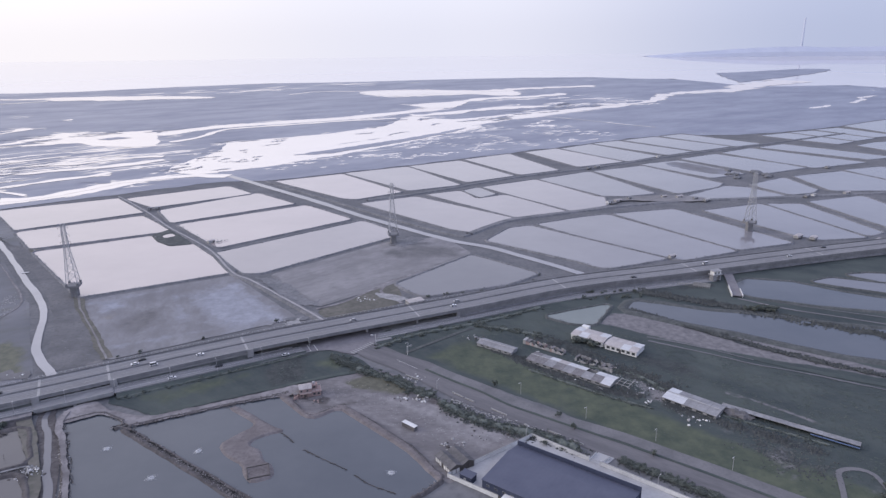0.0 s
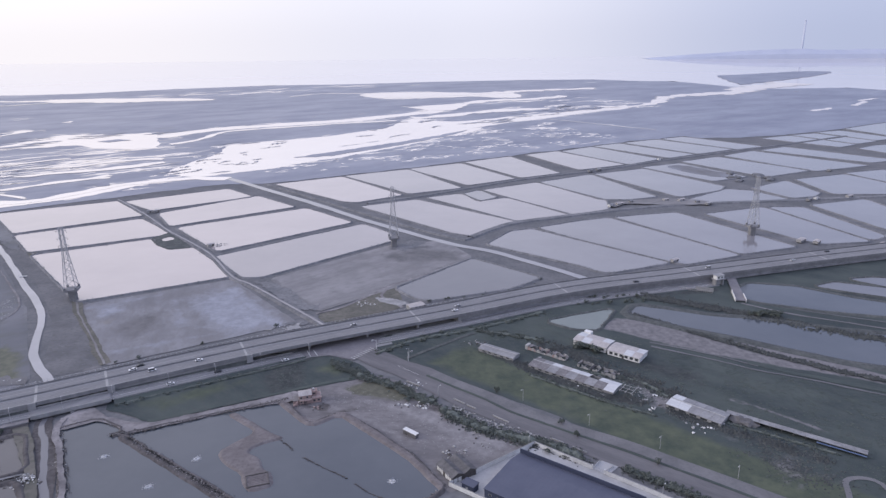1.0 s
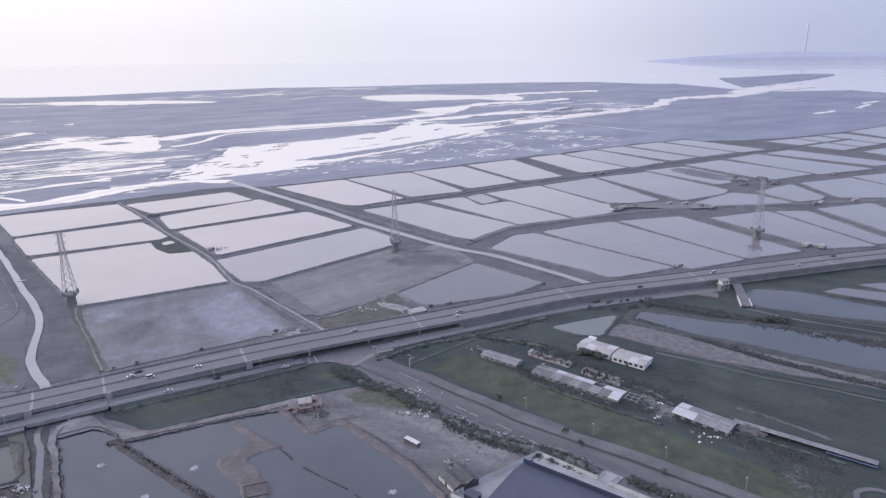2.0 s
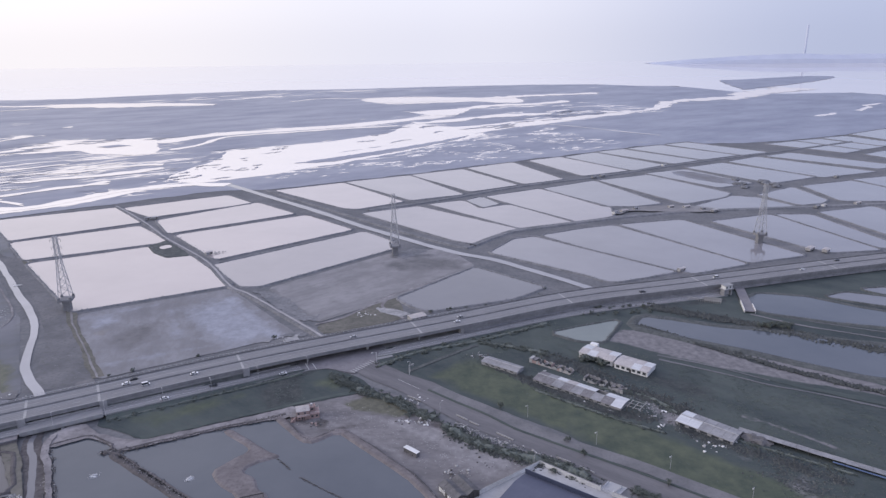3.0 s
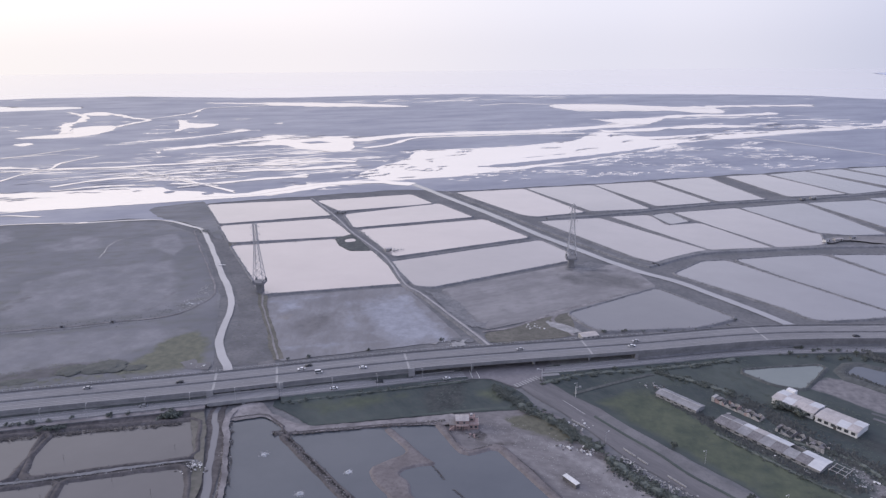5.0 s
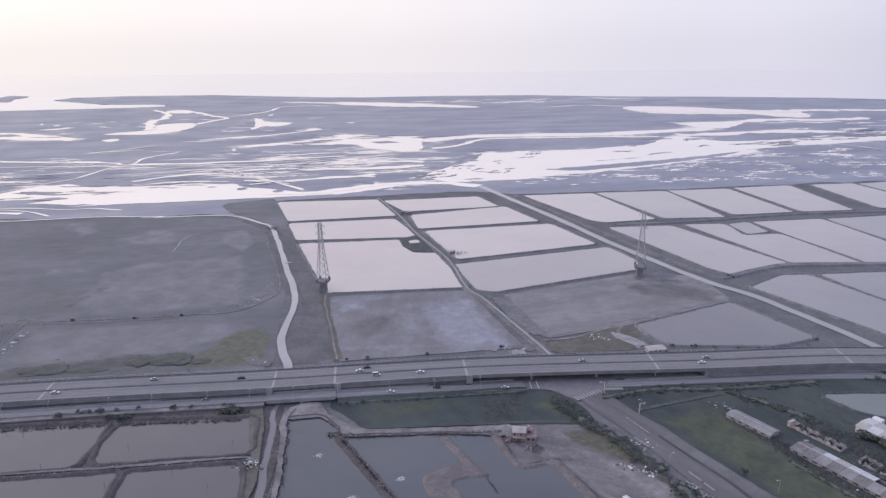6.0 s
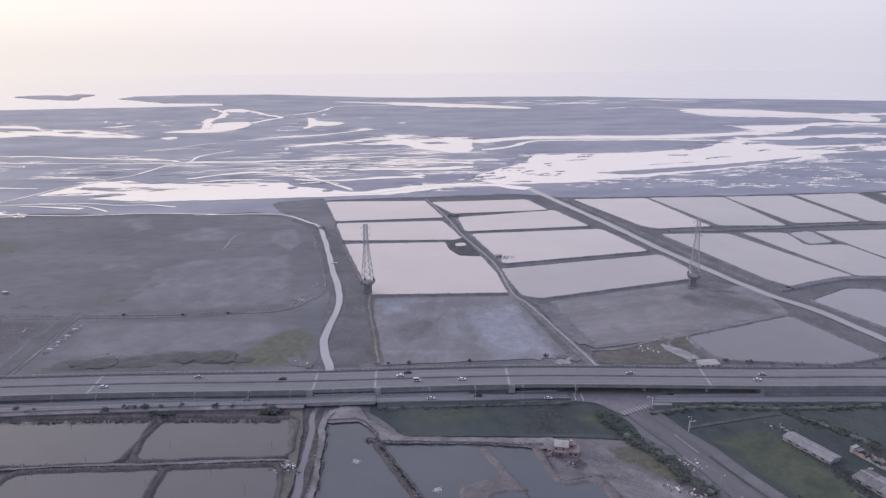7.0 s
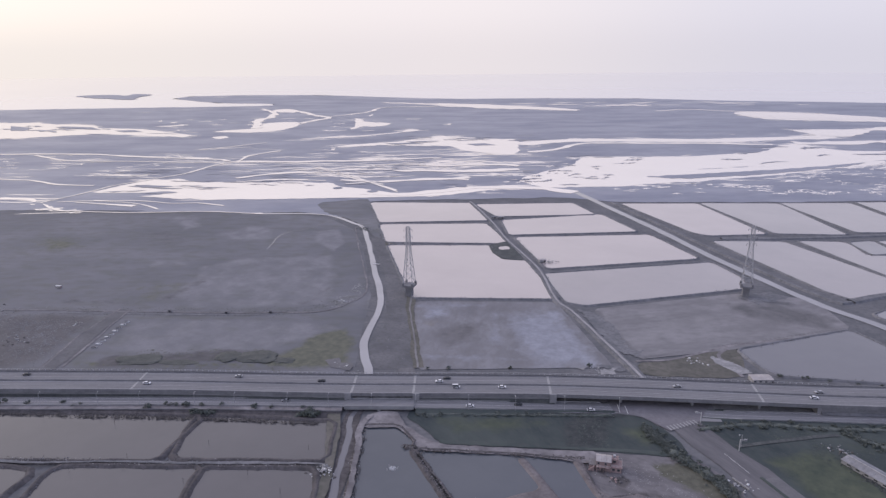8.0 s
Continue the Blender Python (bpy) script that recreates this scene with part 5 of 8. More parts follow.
def stretch(x0, x1):
    """The part of the expressway's line between two eastings."""
    inner = [p for p in WAY if x0 < p.x < x1]
    ends = []
    for x in (x0, x1):
        k = next((k for k in range(len(WAY) - 1) if WAY[k].x <= x <= WAY[k + 1].x), None)
        if k is not None:
            ends.append(WAY[k].lerp(WAY[k + 1], (x - WAY[k].x) / (WAY[k + 1].x - WAY[k].x)))
    return sorted(inner + ends, key=lambda p: p.x)


v, f = sweep(WAY, [(-11.8, DECK), (11.8, DECK), (11.8, DECK - 1.2), (-11.8, DECK - 1.2)], True)
v2, f2 = sweep([p for p in WAY if -420 < p.x < -262], [(-18.5, 0.5), (-13.0, 0.6)])
tagged(mesh("verge", [(x + 1.2 * noise.noise(Vector((x / 5, y / 5, 0))), y + 1.2 * noise.noise(Vector((x / 5, y / 5, 4))), z) for x, y, z in v2], f2, M_YELLOW), "yellowish weedy strip along the expressway", "verge", kind="structure")
way = tagged(mesh("expressway", v, f, M_ASPHALT), "raised grey four-lane expressway with concrete parapets", "expressway", kind="structure")
for side in (-1, 1):
    v, f = sweep(WAY, [(side * 11.8, DECK - 1.3), (side * 11.8, DECK + 0.8), (side * 12.1, DECK + 0.8), (side * 12.1, DECK - 1.3)], True)
    mesh("parapet", v, f, M_STAINED, way)
    v, f = sweep(WAY, [(side * 11.74, DECK + 0.804), (side * 11.74, DECK + 0.92), (side * 12.16, DECK + 0.92), (side * 12.16, DECK + 0.804)], True)
    mesh("coping", v, f, M_STAINED, way)
v, f = sweep(WAY, [(-0.3, DECK), (-0.12, DECK + 0.85), (0.12, DECK + 0.85), (0.3, DECK)])
mesh("median_barrier", v, f, M_STAINED, way)
for o in (-8.4, -6.5, -4.3, -2.5, 2.5, 4.3, 6.5, 8.4):
    v, f = sweep(WAY, [(o - 0.38, DECK + 0.006), (o + 0.38, DECK + 0.006)])
    mesh("wheel_track", v, f, M_TYRED, way, "tyre-darkened wheel track")
for o in (-11.2, 11.2):
    v, f = sweep(WAY, [(o - 0.35, DECK + 0.006), (o + 0.35, DECK + 0.006)])
    mesh("gutter", v, f, M_TYRED, way, "dirty road gutter")
post = boxes((-0.12, -0.12, 0, 0.12, 0.12, 1.0))
rail_post = part("railing_post", post, M_STEEL, way)
for k, p in enumerate(resample([p for p in WAY if -470 < p.x < 20], 3.4, False)):
    ob = rail_post if k == 0 else new("railing_post", rail_post.data)
    ob.parent = way
    ob.matrix_world = pose(p.x - 12 * 0.46, p.y + 12 * 0.888, DECK + 0.92, 0, 0, 27)
v, f = sweep([p for p in WAY if -470 < p.x < 20], [(-12.05, DECK + 1.85), (-12.05, DECK + 1.97), (-11.93, DECK + 1.97), (-11.93, DECK + 1.85)], True)
mesh("rail", v, f, M_STEEL, way)
for o in (-9.4, -1.3, 1.3, 9.4):
    v, f = sweep(WAY, [(o - 0.1, DECK + 0.012), (o + 0.1, DECK + 0.012)])
    mesh("edge_line", v, f, M_FADED, way)
for o in (-5.4, 5.4):
    v, f = [], []
    line = spline([(p.x, p.y) for p in WAY], 2.0)
    for i in range(0, len(line) - 2, 5):
        p, q = line[i], line[i + 2]
        t = (q - p).normalized()
        r = Vector((t.y, -t.x))
        k = len(v)
        for a, s in ((p, o - 0.09), (p, o + 0.09), (q, o + 0.09), (q, o - 0.09)):
            b = a + r * s
            v.append((b.x, b.y, DECK + 0.014))
        f.append((k, k + 1, k + 2, k + 3))
    tagged(mesh("lane_dashes", v, f, M_FADED, way), kind="stuff")
# walls below the deck where it runs on fill
for x0, x1 in ((-1500, -235), (-203, -130), (5, 1200)):
    line = stretch(x0, x1)
    v, f = sweep(line, [(-11.5, DECK - 1.2), (11.5, DECK - 1.2), (11.5, -0.2), (-11.5, -0.2)], True)
    mesh("retaining_wall", v, f, M_STAINED if x0 > 0 else M_CONCRETE, way)
    # planted strip at the wall's foot
    top = 2.3 if x0 > 0 else 3.5
    v, f = sweep(line, [(11.5, 0.8), (11.6, top - 0.15), (12.1, top), (12.6, 0.8)])
    tagged(mesh("hedge_strip", v, f, M_BANK if x0 > 0 else M_WEEDBANK), "clipped dark hedge along the expressway wall", "hedge", kind="structure")
for x0, x1 in ((-235, -203), (-130, 5)):
    for o in (-8, -4, 0, 4, 8):
        v, f = sweep(stretch(x0, x1), [(o - 0.5, DECK - 1.2), (o + 0.5, DECK - 1.2), (o + 0.4, DECK - 1.9), (o - 0.4, DECK - 1.9)], True)
        mesh("girder", v, f, M_CONCRETE, way)


def on_way(x):
    """Place and heading of the expressway at an easting."""
    i = min(range(1, len(WAY) - 1), key=lambda k: abs(WAY[k].x - x))
    t = (WAY[i + 1] - WAY[i - 1]).normalized()
    p = WAY[i] + t * ((x - WAY[i].x) / t.x)
    return p, math.degrees(math.atan2(t.y, t.x))


for x in (-470, -353, -235, -203, -132, -23, 90, 205, 330):
    p, a = on_way(x)
    ob = part("expansion_joint", boxes((-0.7, -11.7, 0, 0.7, 11.7, 0.03)), M_FADED, way, "pale concrete joint across the deck")
    ob.matrix_world = pose(p.x, p.y, DECK + 0.003, 0, 0, a)
for x in (-236.5, -201.5, -131):
    p, a = on_way(x)
    ob = part("abutment", boxes((-1.6, -12.3, -6.2, 1.6, 12.3, -1.22), (-2.0, -12.7, -4.4, 2.0, -12.15, 1.0), (-2.0, 12.15, -4.4, 2.0, 12.7, 1.0)), M_CONCRETE, way)
    ob.matrix_world = pose(p.x, p.y, DECK, 0, 0, a)
for x in (-95, -58, -24):
    p, a = on_way(x)
    for o in (-7, 0, 7):
        bm = bmesh.new()
        bmesh.ops.create_cone(bm, cap_ends=True, segments=14, radius1=0.9, radius2=0.9, depth=DECK - 2.3)
        ob = part("pier", bm, M_CONCRETE, way)
        q = p + Vector((-math.sin(radians(a)), math.cos(radians(a)))) * o
        ob.matrix_world = pose(q.x, q.y, (DECK - 2.3) / 2 - 0.1)
    ob = part("pier_cap", boxes((-1.1, -10.3, -2.4, 1.1, 10.3, -1.92)), M_CONCRETE, way)
    ob.matrix_world = pose(p.x, p.y, DECK, 0, 0, a)
p, a = on_way(4)
ob = part("abutment", boxes((-1.0, -11.4, -6.2, 3.0, 11.4, -1.22)), M_CONCRETE, way)
ob.matrix_world = pose(p.x, p.y, DECK, 0, 0, a)

# pale slabs stand in for daylight on water and concrete below the deck
for i, x in enumerate((-231, -227, -222.5, -218, -213, -208.5)):
    p, a = on_way(x)
    side = p + Vector((math.sin(radians(a)), -math.cos(radians(a)))) * 10.2
    ob = part("daylight_slab", boxes((-1.7 + 0.2 * (i % 3), -1.1, -0.12, 1.4, 1.1, 0.12)), M_RUBBLE, way, "pale tilted slab standing in for daylight under the deck")
    ob.matrix_world = pose(side.x, side.y, 2.5 + 0.25 * (i % 2), 28, 8 * (i % 3 - 1), a + 14 * (i % 3 - 1))
# frontage bridge over the creek, seen in front of the expressway
bridge = base("road_bridge", -212, 339.2, 0.3, "low concrete bridge carrying the frontage road", "bridge", turn=28.5)
part("deck", boxes((-20, -4.9, 1.75, 20, 4.3, 2.6)), M_ASPHALT, bridge)
part("parapet", boxes((-20, -5.25, 1.4, 20, -4.9, 3.5)), M_CONCRETE, bridge)
part("parapet", boxes((-20, 4.3, 1.4, 20, 4.65, 3.5)), M_CONCRETE, bridge)
part("beam", boxes((-19, -4.6, 0.6, 19, -3.8, 1.74), (-19, 3.2, 0.6, 19, 4.0, 1.74)), M_CONCRETE, bridge)
part("pier", boxes((-0.9, -5.6, -0.3, 0.9, 4.2, 0.59)), M_CONCRETE, bridge)

# ---- more materials ----
M_WHITE = material("whitewashed wall", (0.6, 0.6, 0.59), (0.74, 0.74, 0.73), 0.2, 0.8, 1.5)
M_SHEET = material("pale metal roofing", (0.473, 0.482, 0.499), (0.585, 0.593, 0.602), 0.25, 0.55, 1.2, stretch=(0.3, 3, 1, 0))
M_CREAM = material("cream roofing", (0.369, 0.342, 0.333), (0.477, 0.446, 0.432), 0.25, 0.6, 1.2)
M_GREYROOF = material("grey fibre-cement roofing", (0.2, 0.2, 0.21), (0.3, 0.3, 0.31), 0.2, 0.8, 1.5)
M_OLDROOF = material("stained old roofing", (0.15, 0.145, 0.15), (0.24, 0.23, 0.236), 0.35, 0.85, 1.2, grain=0.7)
M_BROWNROOF = material("dark weathered roofing", (0.098, 0.096, 0.1), (0.155, 0.15, 0.153), 0.3, 0.85, 1.5)
M_NAVY = material("slate blue roof cladding", (0.078, 0.085, 0.122), (0.1, 0.108, 0.148), 0.06, 0.6, 0.5, 0.02, grain=0.1)
M_NAVYWALL = material("navy wall cladding", (0.045, 0.055, 0.09), (0.06, 0.07, 0.11), 0.2, 0.6, 1.0, 0.05)
M_BRICK = material("pinkish brick", (0.29, 0.22, 0.21), (0.39, 0.3, 0.285), 0.5, 0.9, 3.0)
M_GLASS = material("dark window glass", (0.05, 0.055, 0.062), (0.07, 0.076, 0.083), 0.5, 0.1, 1.0, 0.0, 0.5)
M_DARK = material("dark timber", (0.085, 0.08, 0.078), (0.13, 0.12, 0.117), 0.6, 0.9, 2.0)
M_YARD = material("new pale concrete paving", (0.34, 0.34, 0.345), (0.43, 0.43, 0.435), 0.1, 0.8, 0.8)
M_TARP = material("blue tarpaulin", (0.1, 0.14, 0.24), (0.14, 0.19, 0.3), 0.4, 0.6, 1.0)
M_FOAM = material("white churned foam", (0.7, 0.72, 0.74), (0.8, 0.81, 0.83), 1.0, 0.7, 3.0)
M_TYRE = material("black rubber", (0.02, 0.02, 0.02), (0.035, 0.035, 0.035), 2.0, 0.8, 4.0)
M_LEAF = material("dark foliage", (0.096, 0.112, 0.104), (0.142, 0.158, 0.14), 0.35, 0.8, 3.0, 0.0)
M_LEAF2 = material("grey-green foliage", (0.09, 0.105, 0.092), (0.132, 0.146, 0.12), 0.35, 0.8, 3.0, 0.0)
M_BARK = material("grey bark", (0.1, 0.09, 0.08), (0.16, 0.145, 0.13), 1.0, 0.9, 5.0)
M_STONE = material("pale rubble", (0.3, 0.3, 0.3), (0.45, 0.44, 0.43), 0.8, 0.9, 3.0)
# pier colour darkened for its silhouette, then lifted a little for haze
M_PIER = material("dark pier concrete", (0.19, 0.19, 0.2), (0.25, 0.25, 0.258), 0.3, 0.85, 1.5)
# blue haze of distance is put into these two base colours
M_PALEHAZE = material("haze-tinted distant concrete", (0.52, 0.55, 0.64), (0.57, 0.6, 0.68), 0.02, 0.95, 0.05, 0.0, grain=0.1)
M_HAZE = material("haze-tinted distant woodland", (0.44, 0.47, 0.565), (0.5, 0.53, 0.615), 0.004, 0.95, 0.01, 0.0, grain=0.15)


# ---- power pylons ----
def pylon(x, y, turn, label):
    thing = base("power_pylon", x, y, 0, label, "pylon", "pylons of the power line", turn)
    part("pier", boxes((-2.6, -2.6, -0.5, 2.6, 2.6, 8.6)), M_PIER, thing, "tall concrete foundation block in the water")
    part("platform", boxes((-4.9, -4.9, 8.6, 4.9, 4.9, 10.2)), M_PIER, thing)
    for sx in (-1, 1):
        for sy in (-1, 1):
            part("footing", boxes((sx * 4.1 - 0.75, sy * 4.1 - 0.75, 10.2, sx * 4.1 + 0.75, sy * 4.1 + 0.75, 12.0)), M_PIER, thing)
    levels = [(12, 4.1), (18, 3.6), (24, 3.1), (30, 2.6), (35, 2.15), (40, 1.75), (44, 1.6), (48, 1.5), (52, 1.4), (56, 1.3), (60, 1.2)]
    for sx in (-1, 1):
        for sy in (-1, 1):
            bm = bmesh.new()
            for (z0, w0), (z1, w1) in zip(levels, levels[1:]):
                bar(bm, (sx * w0, sy * w0, z0), (sx * w1, sy * w1, z1), 0.5)
            part("leg", bm, M_STEEL, thing)
    for k in range(4):
        bm = bmesh.new()
        m = Matrix.Rotation(k * math.pi / 2, 3, "Z")
        for (z0, w0), (z1, w1) in zip(levels, levels[1:]):
            a, b, c, d = m @ Vector((-w0, w0, z0)), m @ Vector((w0, w0, z0)), m @ Vector((-w1, w1, z1)), m @ Vector((w1, w1, z1))
            bar(bm, a, d, 0.24)
            bar(bm, b, c, 0.24)
            bar(bm, c, d, 0.24)
        part("bracing", bm, M_STEEL, thing)
    for z in (45, 51, 57):
        for s in (-1, 1):
            bm = bmesh.new()
            for o in (-1.2, 1.2):
                bar(bm, (s * 1.3, o, z), (s * 3.8, 0, z + 0.4), 0.15)
                bar(bm, (s * 1.3, o, z + 1.8), (s * 3.8, 0, z + 0.4), 0.15)
            arm = part("crossarm", bm, M_STEEL, thing)
            bm = bmesh.new()
            bar(bm, (s * 3.7, 0, z + 0.3), (s * 3.7, 0, z - 1.4), 0.18, 6)
            part("insulator", bm, M_GLASS, arm)
    return thing


PY = [(-296, 502.5, 12), (-51, 633, 12), (308, 659, 5)]
pylon(*PY[0], "grey lattice steel power pylon on a concrete block beside the creek")
pylon(*PY[1], "grey lattice steel power pylon at the corner of a drained pond")
pylon(*PY[2], "grey lattice steel power pylon standing in a fish pond")


# ---- buildings ----
def gable(thing, x0, x1, y0, y1, h, rise, wall, roof, ridge=0.5, over=0.5, windows=(), door=None, sheets=1, roofs=None, rib=0.08):
    """Walls and a pitched roof along x; each slope is laid in sheets, windows along the y0 side."""
    yr = y0 + (y1 - y0) * ridge
    bm = bmesh.new()
    for a, b, c, d in ((x0, y0, x1, y0 + 0.2), (x0, y1 - 0.2, x1, y1), (x0, y0 + 0.2, x0 + 0.2, y1 - 0.2), (x1 - 0.2, y0 + 0.2, x1, y1 - 0.2)):
        box(bm, a, b, 0, c, d, h)
    for x in (x0, x1 - 0.2):
        vs = [bm.verts.new(p) for p in ((x, y0, h), (x, y1, h), (x, yr, h + rise - 0.1), (x + 0.2, y0, h), (x + 0.2, y1, h), (x + 0.2, yr, h + rise - 0.1))]
        for f in ((0, 2, 1), (3, 4, 5), (0, 3, 5, 2), (1, 2, 5, 4)):
            bm.faces.new([vs[i] for i in f])
    body = part("wall", bm, wall, thing)
    n = 0
    for side in (0, 1):
        ye = y0 - over if side == 0 else y1 + over
        run = abs(yr - ye)
        ze = h - rise * over / max(run - over, 0.1)
        for k in range(sheets):
            a = x0 - over + (x1 - x0 + 2 * over) * k / sheets
            b = x0 - over + (x1 - x0 + 2 * over) * (k + 1) / sheets - (0.06 if sheets > 1 else 0)
            bm = bmesh.new()
            ribs = max(2, int((b - a) / 1.1))
            top, bot = [], []
            for i in range(ribs + 1):
                x = a + (b - a) * i / ribs
                dz = rib * (i % 2)
                top.append((bm.verts.new((x, yr, h + rise + dz)), bm.verts.new((x, ye, ze + dz))))
                bot.append((bm.verts.new((x, yr, h + rise + dz - 0.12)), bm.verts.new((x, ye, ze + dz - 0.12))))
            for i in range(ribs):
                for q in ((top[i][0], top[i][1], top[i + 1][1], top[i + 1][0]), (bot[i][0], bot[i + 1][0], bot[i + 1][1], bot[i][1]), (top[i][1], bot[i][1], bot[i + 1][1], top[i + 1][1]), (top[i][0], top[i + 1][0], bot[i + 1][0], bot[i][0])):
                    bm.faces.new(q)
            for i, o in ((0, 1), (ribs, -1)):
                q = (top[i][0], bot[i][0], bot[i][1], top[i][1])
                bm.faces.new(q[::o])
            mat = roofs[n % len(roofs)] if roofs else roof
            if mat:
                part("roof_sheet", bm, mat, thing)
            else:
                bm.free()
            n += 1
    for x, w, z0, z1 in windows:
        win = part("window", boxes((x - w / 2, y0 - 0.07, z0, x + w / 2, y0 + 0.02, z1)), M_CONCRETE, body)
        part("pane", boxes((x - w / 2 + 0.12, y0 - 0.1, z0 + 0.12, x + w / 2 - 0.12, y0 - 0.075, z1 - 0.12)), M_GLASS, thing)
    if door is not None:
        part("door", boxes((door - 0.8, y0 - 0.08, 0, door + 0.8, y0 + 0.02, 2.2)), M_DARK, thing)
    return body


# factory with its walled yard
fac = base("factory", 34, 283, 0, "long navy-walled factory with a slate blue metal roof", "factory", turn=-36)
gable(fac, 0, 61, -32, 0, 7.0, 1.6, M_NAVYWALL, M_NAVY, 0.72, 0.3, [(3 + 4.2 * i, 1.6, 4.2, 5.2) for i in range(14)], 9.0, sheets=1, rib=0.03)
part("parapet", boxes((-0.4, 0.3, 0, 61.4, 0.7, 9.2)), M_NAVYWALL, fac)
for i in range(7):
    part("window", boxes((-0.09, -30 + 4.2 * i, 3.6, -0.01, -28.9 + 4.2 * i, 4.7)), M_WHITE, fac, "small pale window")
part("canopy", boxes((12, -35.5, 4.4, 20, -32.1, 4.7)), M_WHITE, fac, "white entrance canopy")
bx = base("plant_house", 9.2, 265.6, 0.2, "small dark box-shaped pump house in the factory yard", "hut", turn=-36)
part("wall", boxes((-3.2, -2.2, 0, 3.2, 2.2, 3.4)), M_NAVYWALL, bx)
part("roof", boxes((-3.5, -2.5, 3.4, 3.5, 2.5, 3.65)), M_NAVY, bx)
part("door", boxes((-1.0, -2.26, 0, 0.2, -2.19, 2.2)), M_STEEL, bx)
sheet("yard", [(-0.5, 268), (43, 299.5), (95, 258), (130, 225), (90, 175), (22, 252)], 0.2, M_YARD, "clean pale concrete factory yard", "yard", 10, 0, 10, 0)


def wall_run(name, pts, h, w, z, mat, label, category):
    """A free-standing wall along corners, with a coping."""
    thing = base(name, pts[0][0], pts[0][1], z, label, category)
    for p, q in zip(pts, pts[1:]):
        d = Vector(q) - Vector(p)
        a = math.degrees(math.atan2(d.y, d.x))
        panel = part("panel", boxes((0, -w / 2, 0, d.length, w / 2, h)), mat, thing)
        panel.matrix_world = pose(p[0], p[1], z, 0, 0, a)
        cap = part("coping", boxes((-0.1, -w / 2 - 0.06, h, d.length + 0.1, w / 2 + 0.06, h + 0.12)), M_CONCRETE, panel)
        cap.matrix_world = panel.matrix_world
    return thing


wall_run("yard_wall", [(22, 252), (-0.5, 268), (43, 299.5), (68, 279.5)], 2.3, 0.3, 0.1, M_WHITE, "pale plastered wall round the factory yard", "wall")
wall_run("yard_wall", [(73, 275.5), (95, 258), (130, 229)], 2.3, 0.3, 0.1, M_WHITE, "pale plastered wall beside the yard gate", "wall")
gate = base("gate", 70.5, 277.5, 0.2, "pale sliding gate of the factory yard", "gate", turn=-39)
part("frame", boxes((-2.9, -0.06, 0.1, 2.9, 0.06, 0.25), (-2.9, -0.06, 1.7, 2.9, 0.06, 1.85)), M_STEEL, gate)
for i in range(15):
    part("bar", boxes((-2.8 + i * 0.4, -0.04, 0.25, -2.74 + i * 0.4, 0.04, 1.7)), M_WHITE, gate)
for x in (-3.2, 3.2):
    part("gate_post", boxes((x - 0.25, -0.25, -0.1, x + 0.25, 0.25, 2.6)), M_WHITE, gate)
for pts in ([(68, 279.5), (73, 285)], [(73, 275.5), (78.5, 281)]):
    wall_run("drive_wall", pts, 1.0, 0.25, 0.2, M_WHITE, "low white wall at the factory drive", "wall")
sheet("drive", [(67, 279), (74, 274), (82, 282), (76, 288)], 0.3, M_YARD, "short concrete drive from gate to road", "drive", 4, 0, 4, 0)

# old barn with a patched side
barn = base("barn", 3.2, 278.5, 0.1, "old twin-gabled barn with dark weathered roofs and patched white side", "barn", turn=-58)
gable(barn, -6.6, 6.6, -6.8, 0, 3.2, 1.5, M_DARK, M_BROWNROOF, 0.5, 0.4, sheets=4)
gable(barn, -6.6, 6.6, 0.05, 6.8, 3.2, 1.5, M_DARK, M_BROWNROOF, 0.5, 0.4, sheets=4)
for i in range(7):
    if i != 3:
        part("panel", boxes((-6.2 + i * 1.8, -6.98, 0.4 + 0.3 * (i % 2), -4.8 + i * 1.8, -6.85, 2.6 + 0.3 * (i % 3))), M_WHITE, barn, "white patching board")
for i in range(6):
    part("post", boxes((6.7, -6.2 + i * 2.4, 0, 6.95, -5.95 + i * 2.4, 3.0)), M_DARK, barn)

# red pond-side house
red = base("house", -80.5, 345, 0.2, "small stepped pink brick house with cream gable roof and railed terraces", "house", turn=16)
gable(red, -4.6, 2.2, -3.0, 3.0, 5.4, 1.2, M_BRICK, M_CREAM, 0.5, 0.35, [(-3.6, 1.1, 3.4, 4.6), (-0.2, 1.1, 3.4, 4.6), (-3.6, 1.1, 0.9, 2.0)], -1.4, sheets=3)
part("lean_to", boxes((-8.0, -2.6, 0, -4.65, 2.4, 2.5)), M_BRICK, red)
part("lean_to_roof", boxes((-8.3, -2.9, 2.5, -4.65, 2.7, 2.66)), M_OLDROOF, red)
part("annex", boxes((2.25, -3.2, 0, 7.4, 2.8, 2.9)), M_BRICK, red)
part("upper_annex", boxes((2.25, -0.6, 3.14, 5.4, 2.7, 5.3)), M_BRICK, red)
part("terrace_slab", boxes((2.25, -3.7, 2.9, 7.8, 3.1, 3.14)), M_BRICK, red)
part("upper_slab", boxes((2.25, -1.0, 5.3, 5.8, 3.0, 5.5)), M_BRICK, red)
part("balcony", boxes((-4.6, -4.7, 2.7, 2.2, -3.05, 2.88)), M_BRICK, red)
for x in (-4.4, -1.2, 2.0):
    part("balcony_post", boxes((x - 0.14, -4.6, 0, x + 0.14, -4.32, 2.7)), M_BRICK, red)
    part("railing_post", boxes((x - 0.06, -4.66, 2.88, x + 0.06, -4.54, 3.85)), M_CREAM, red)
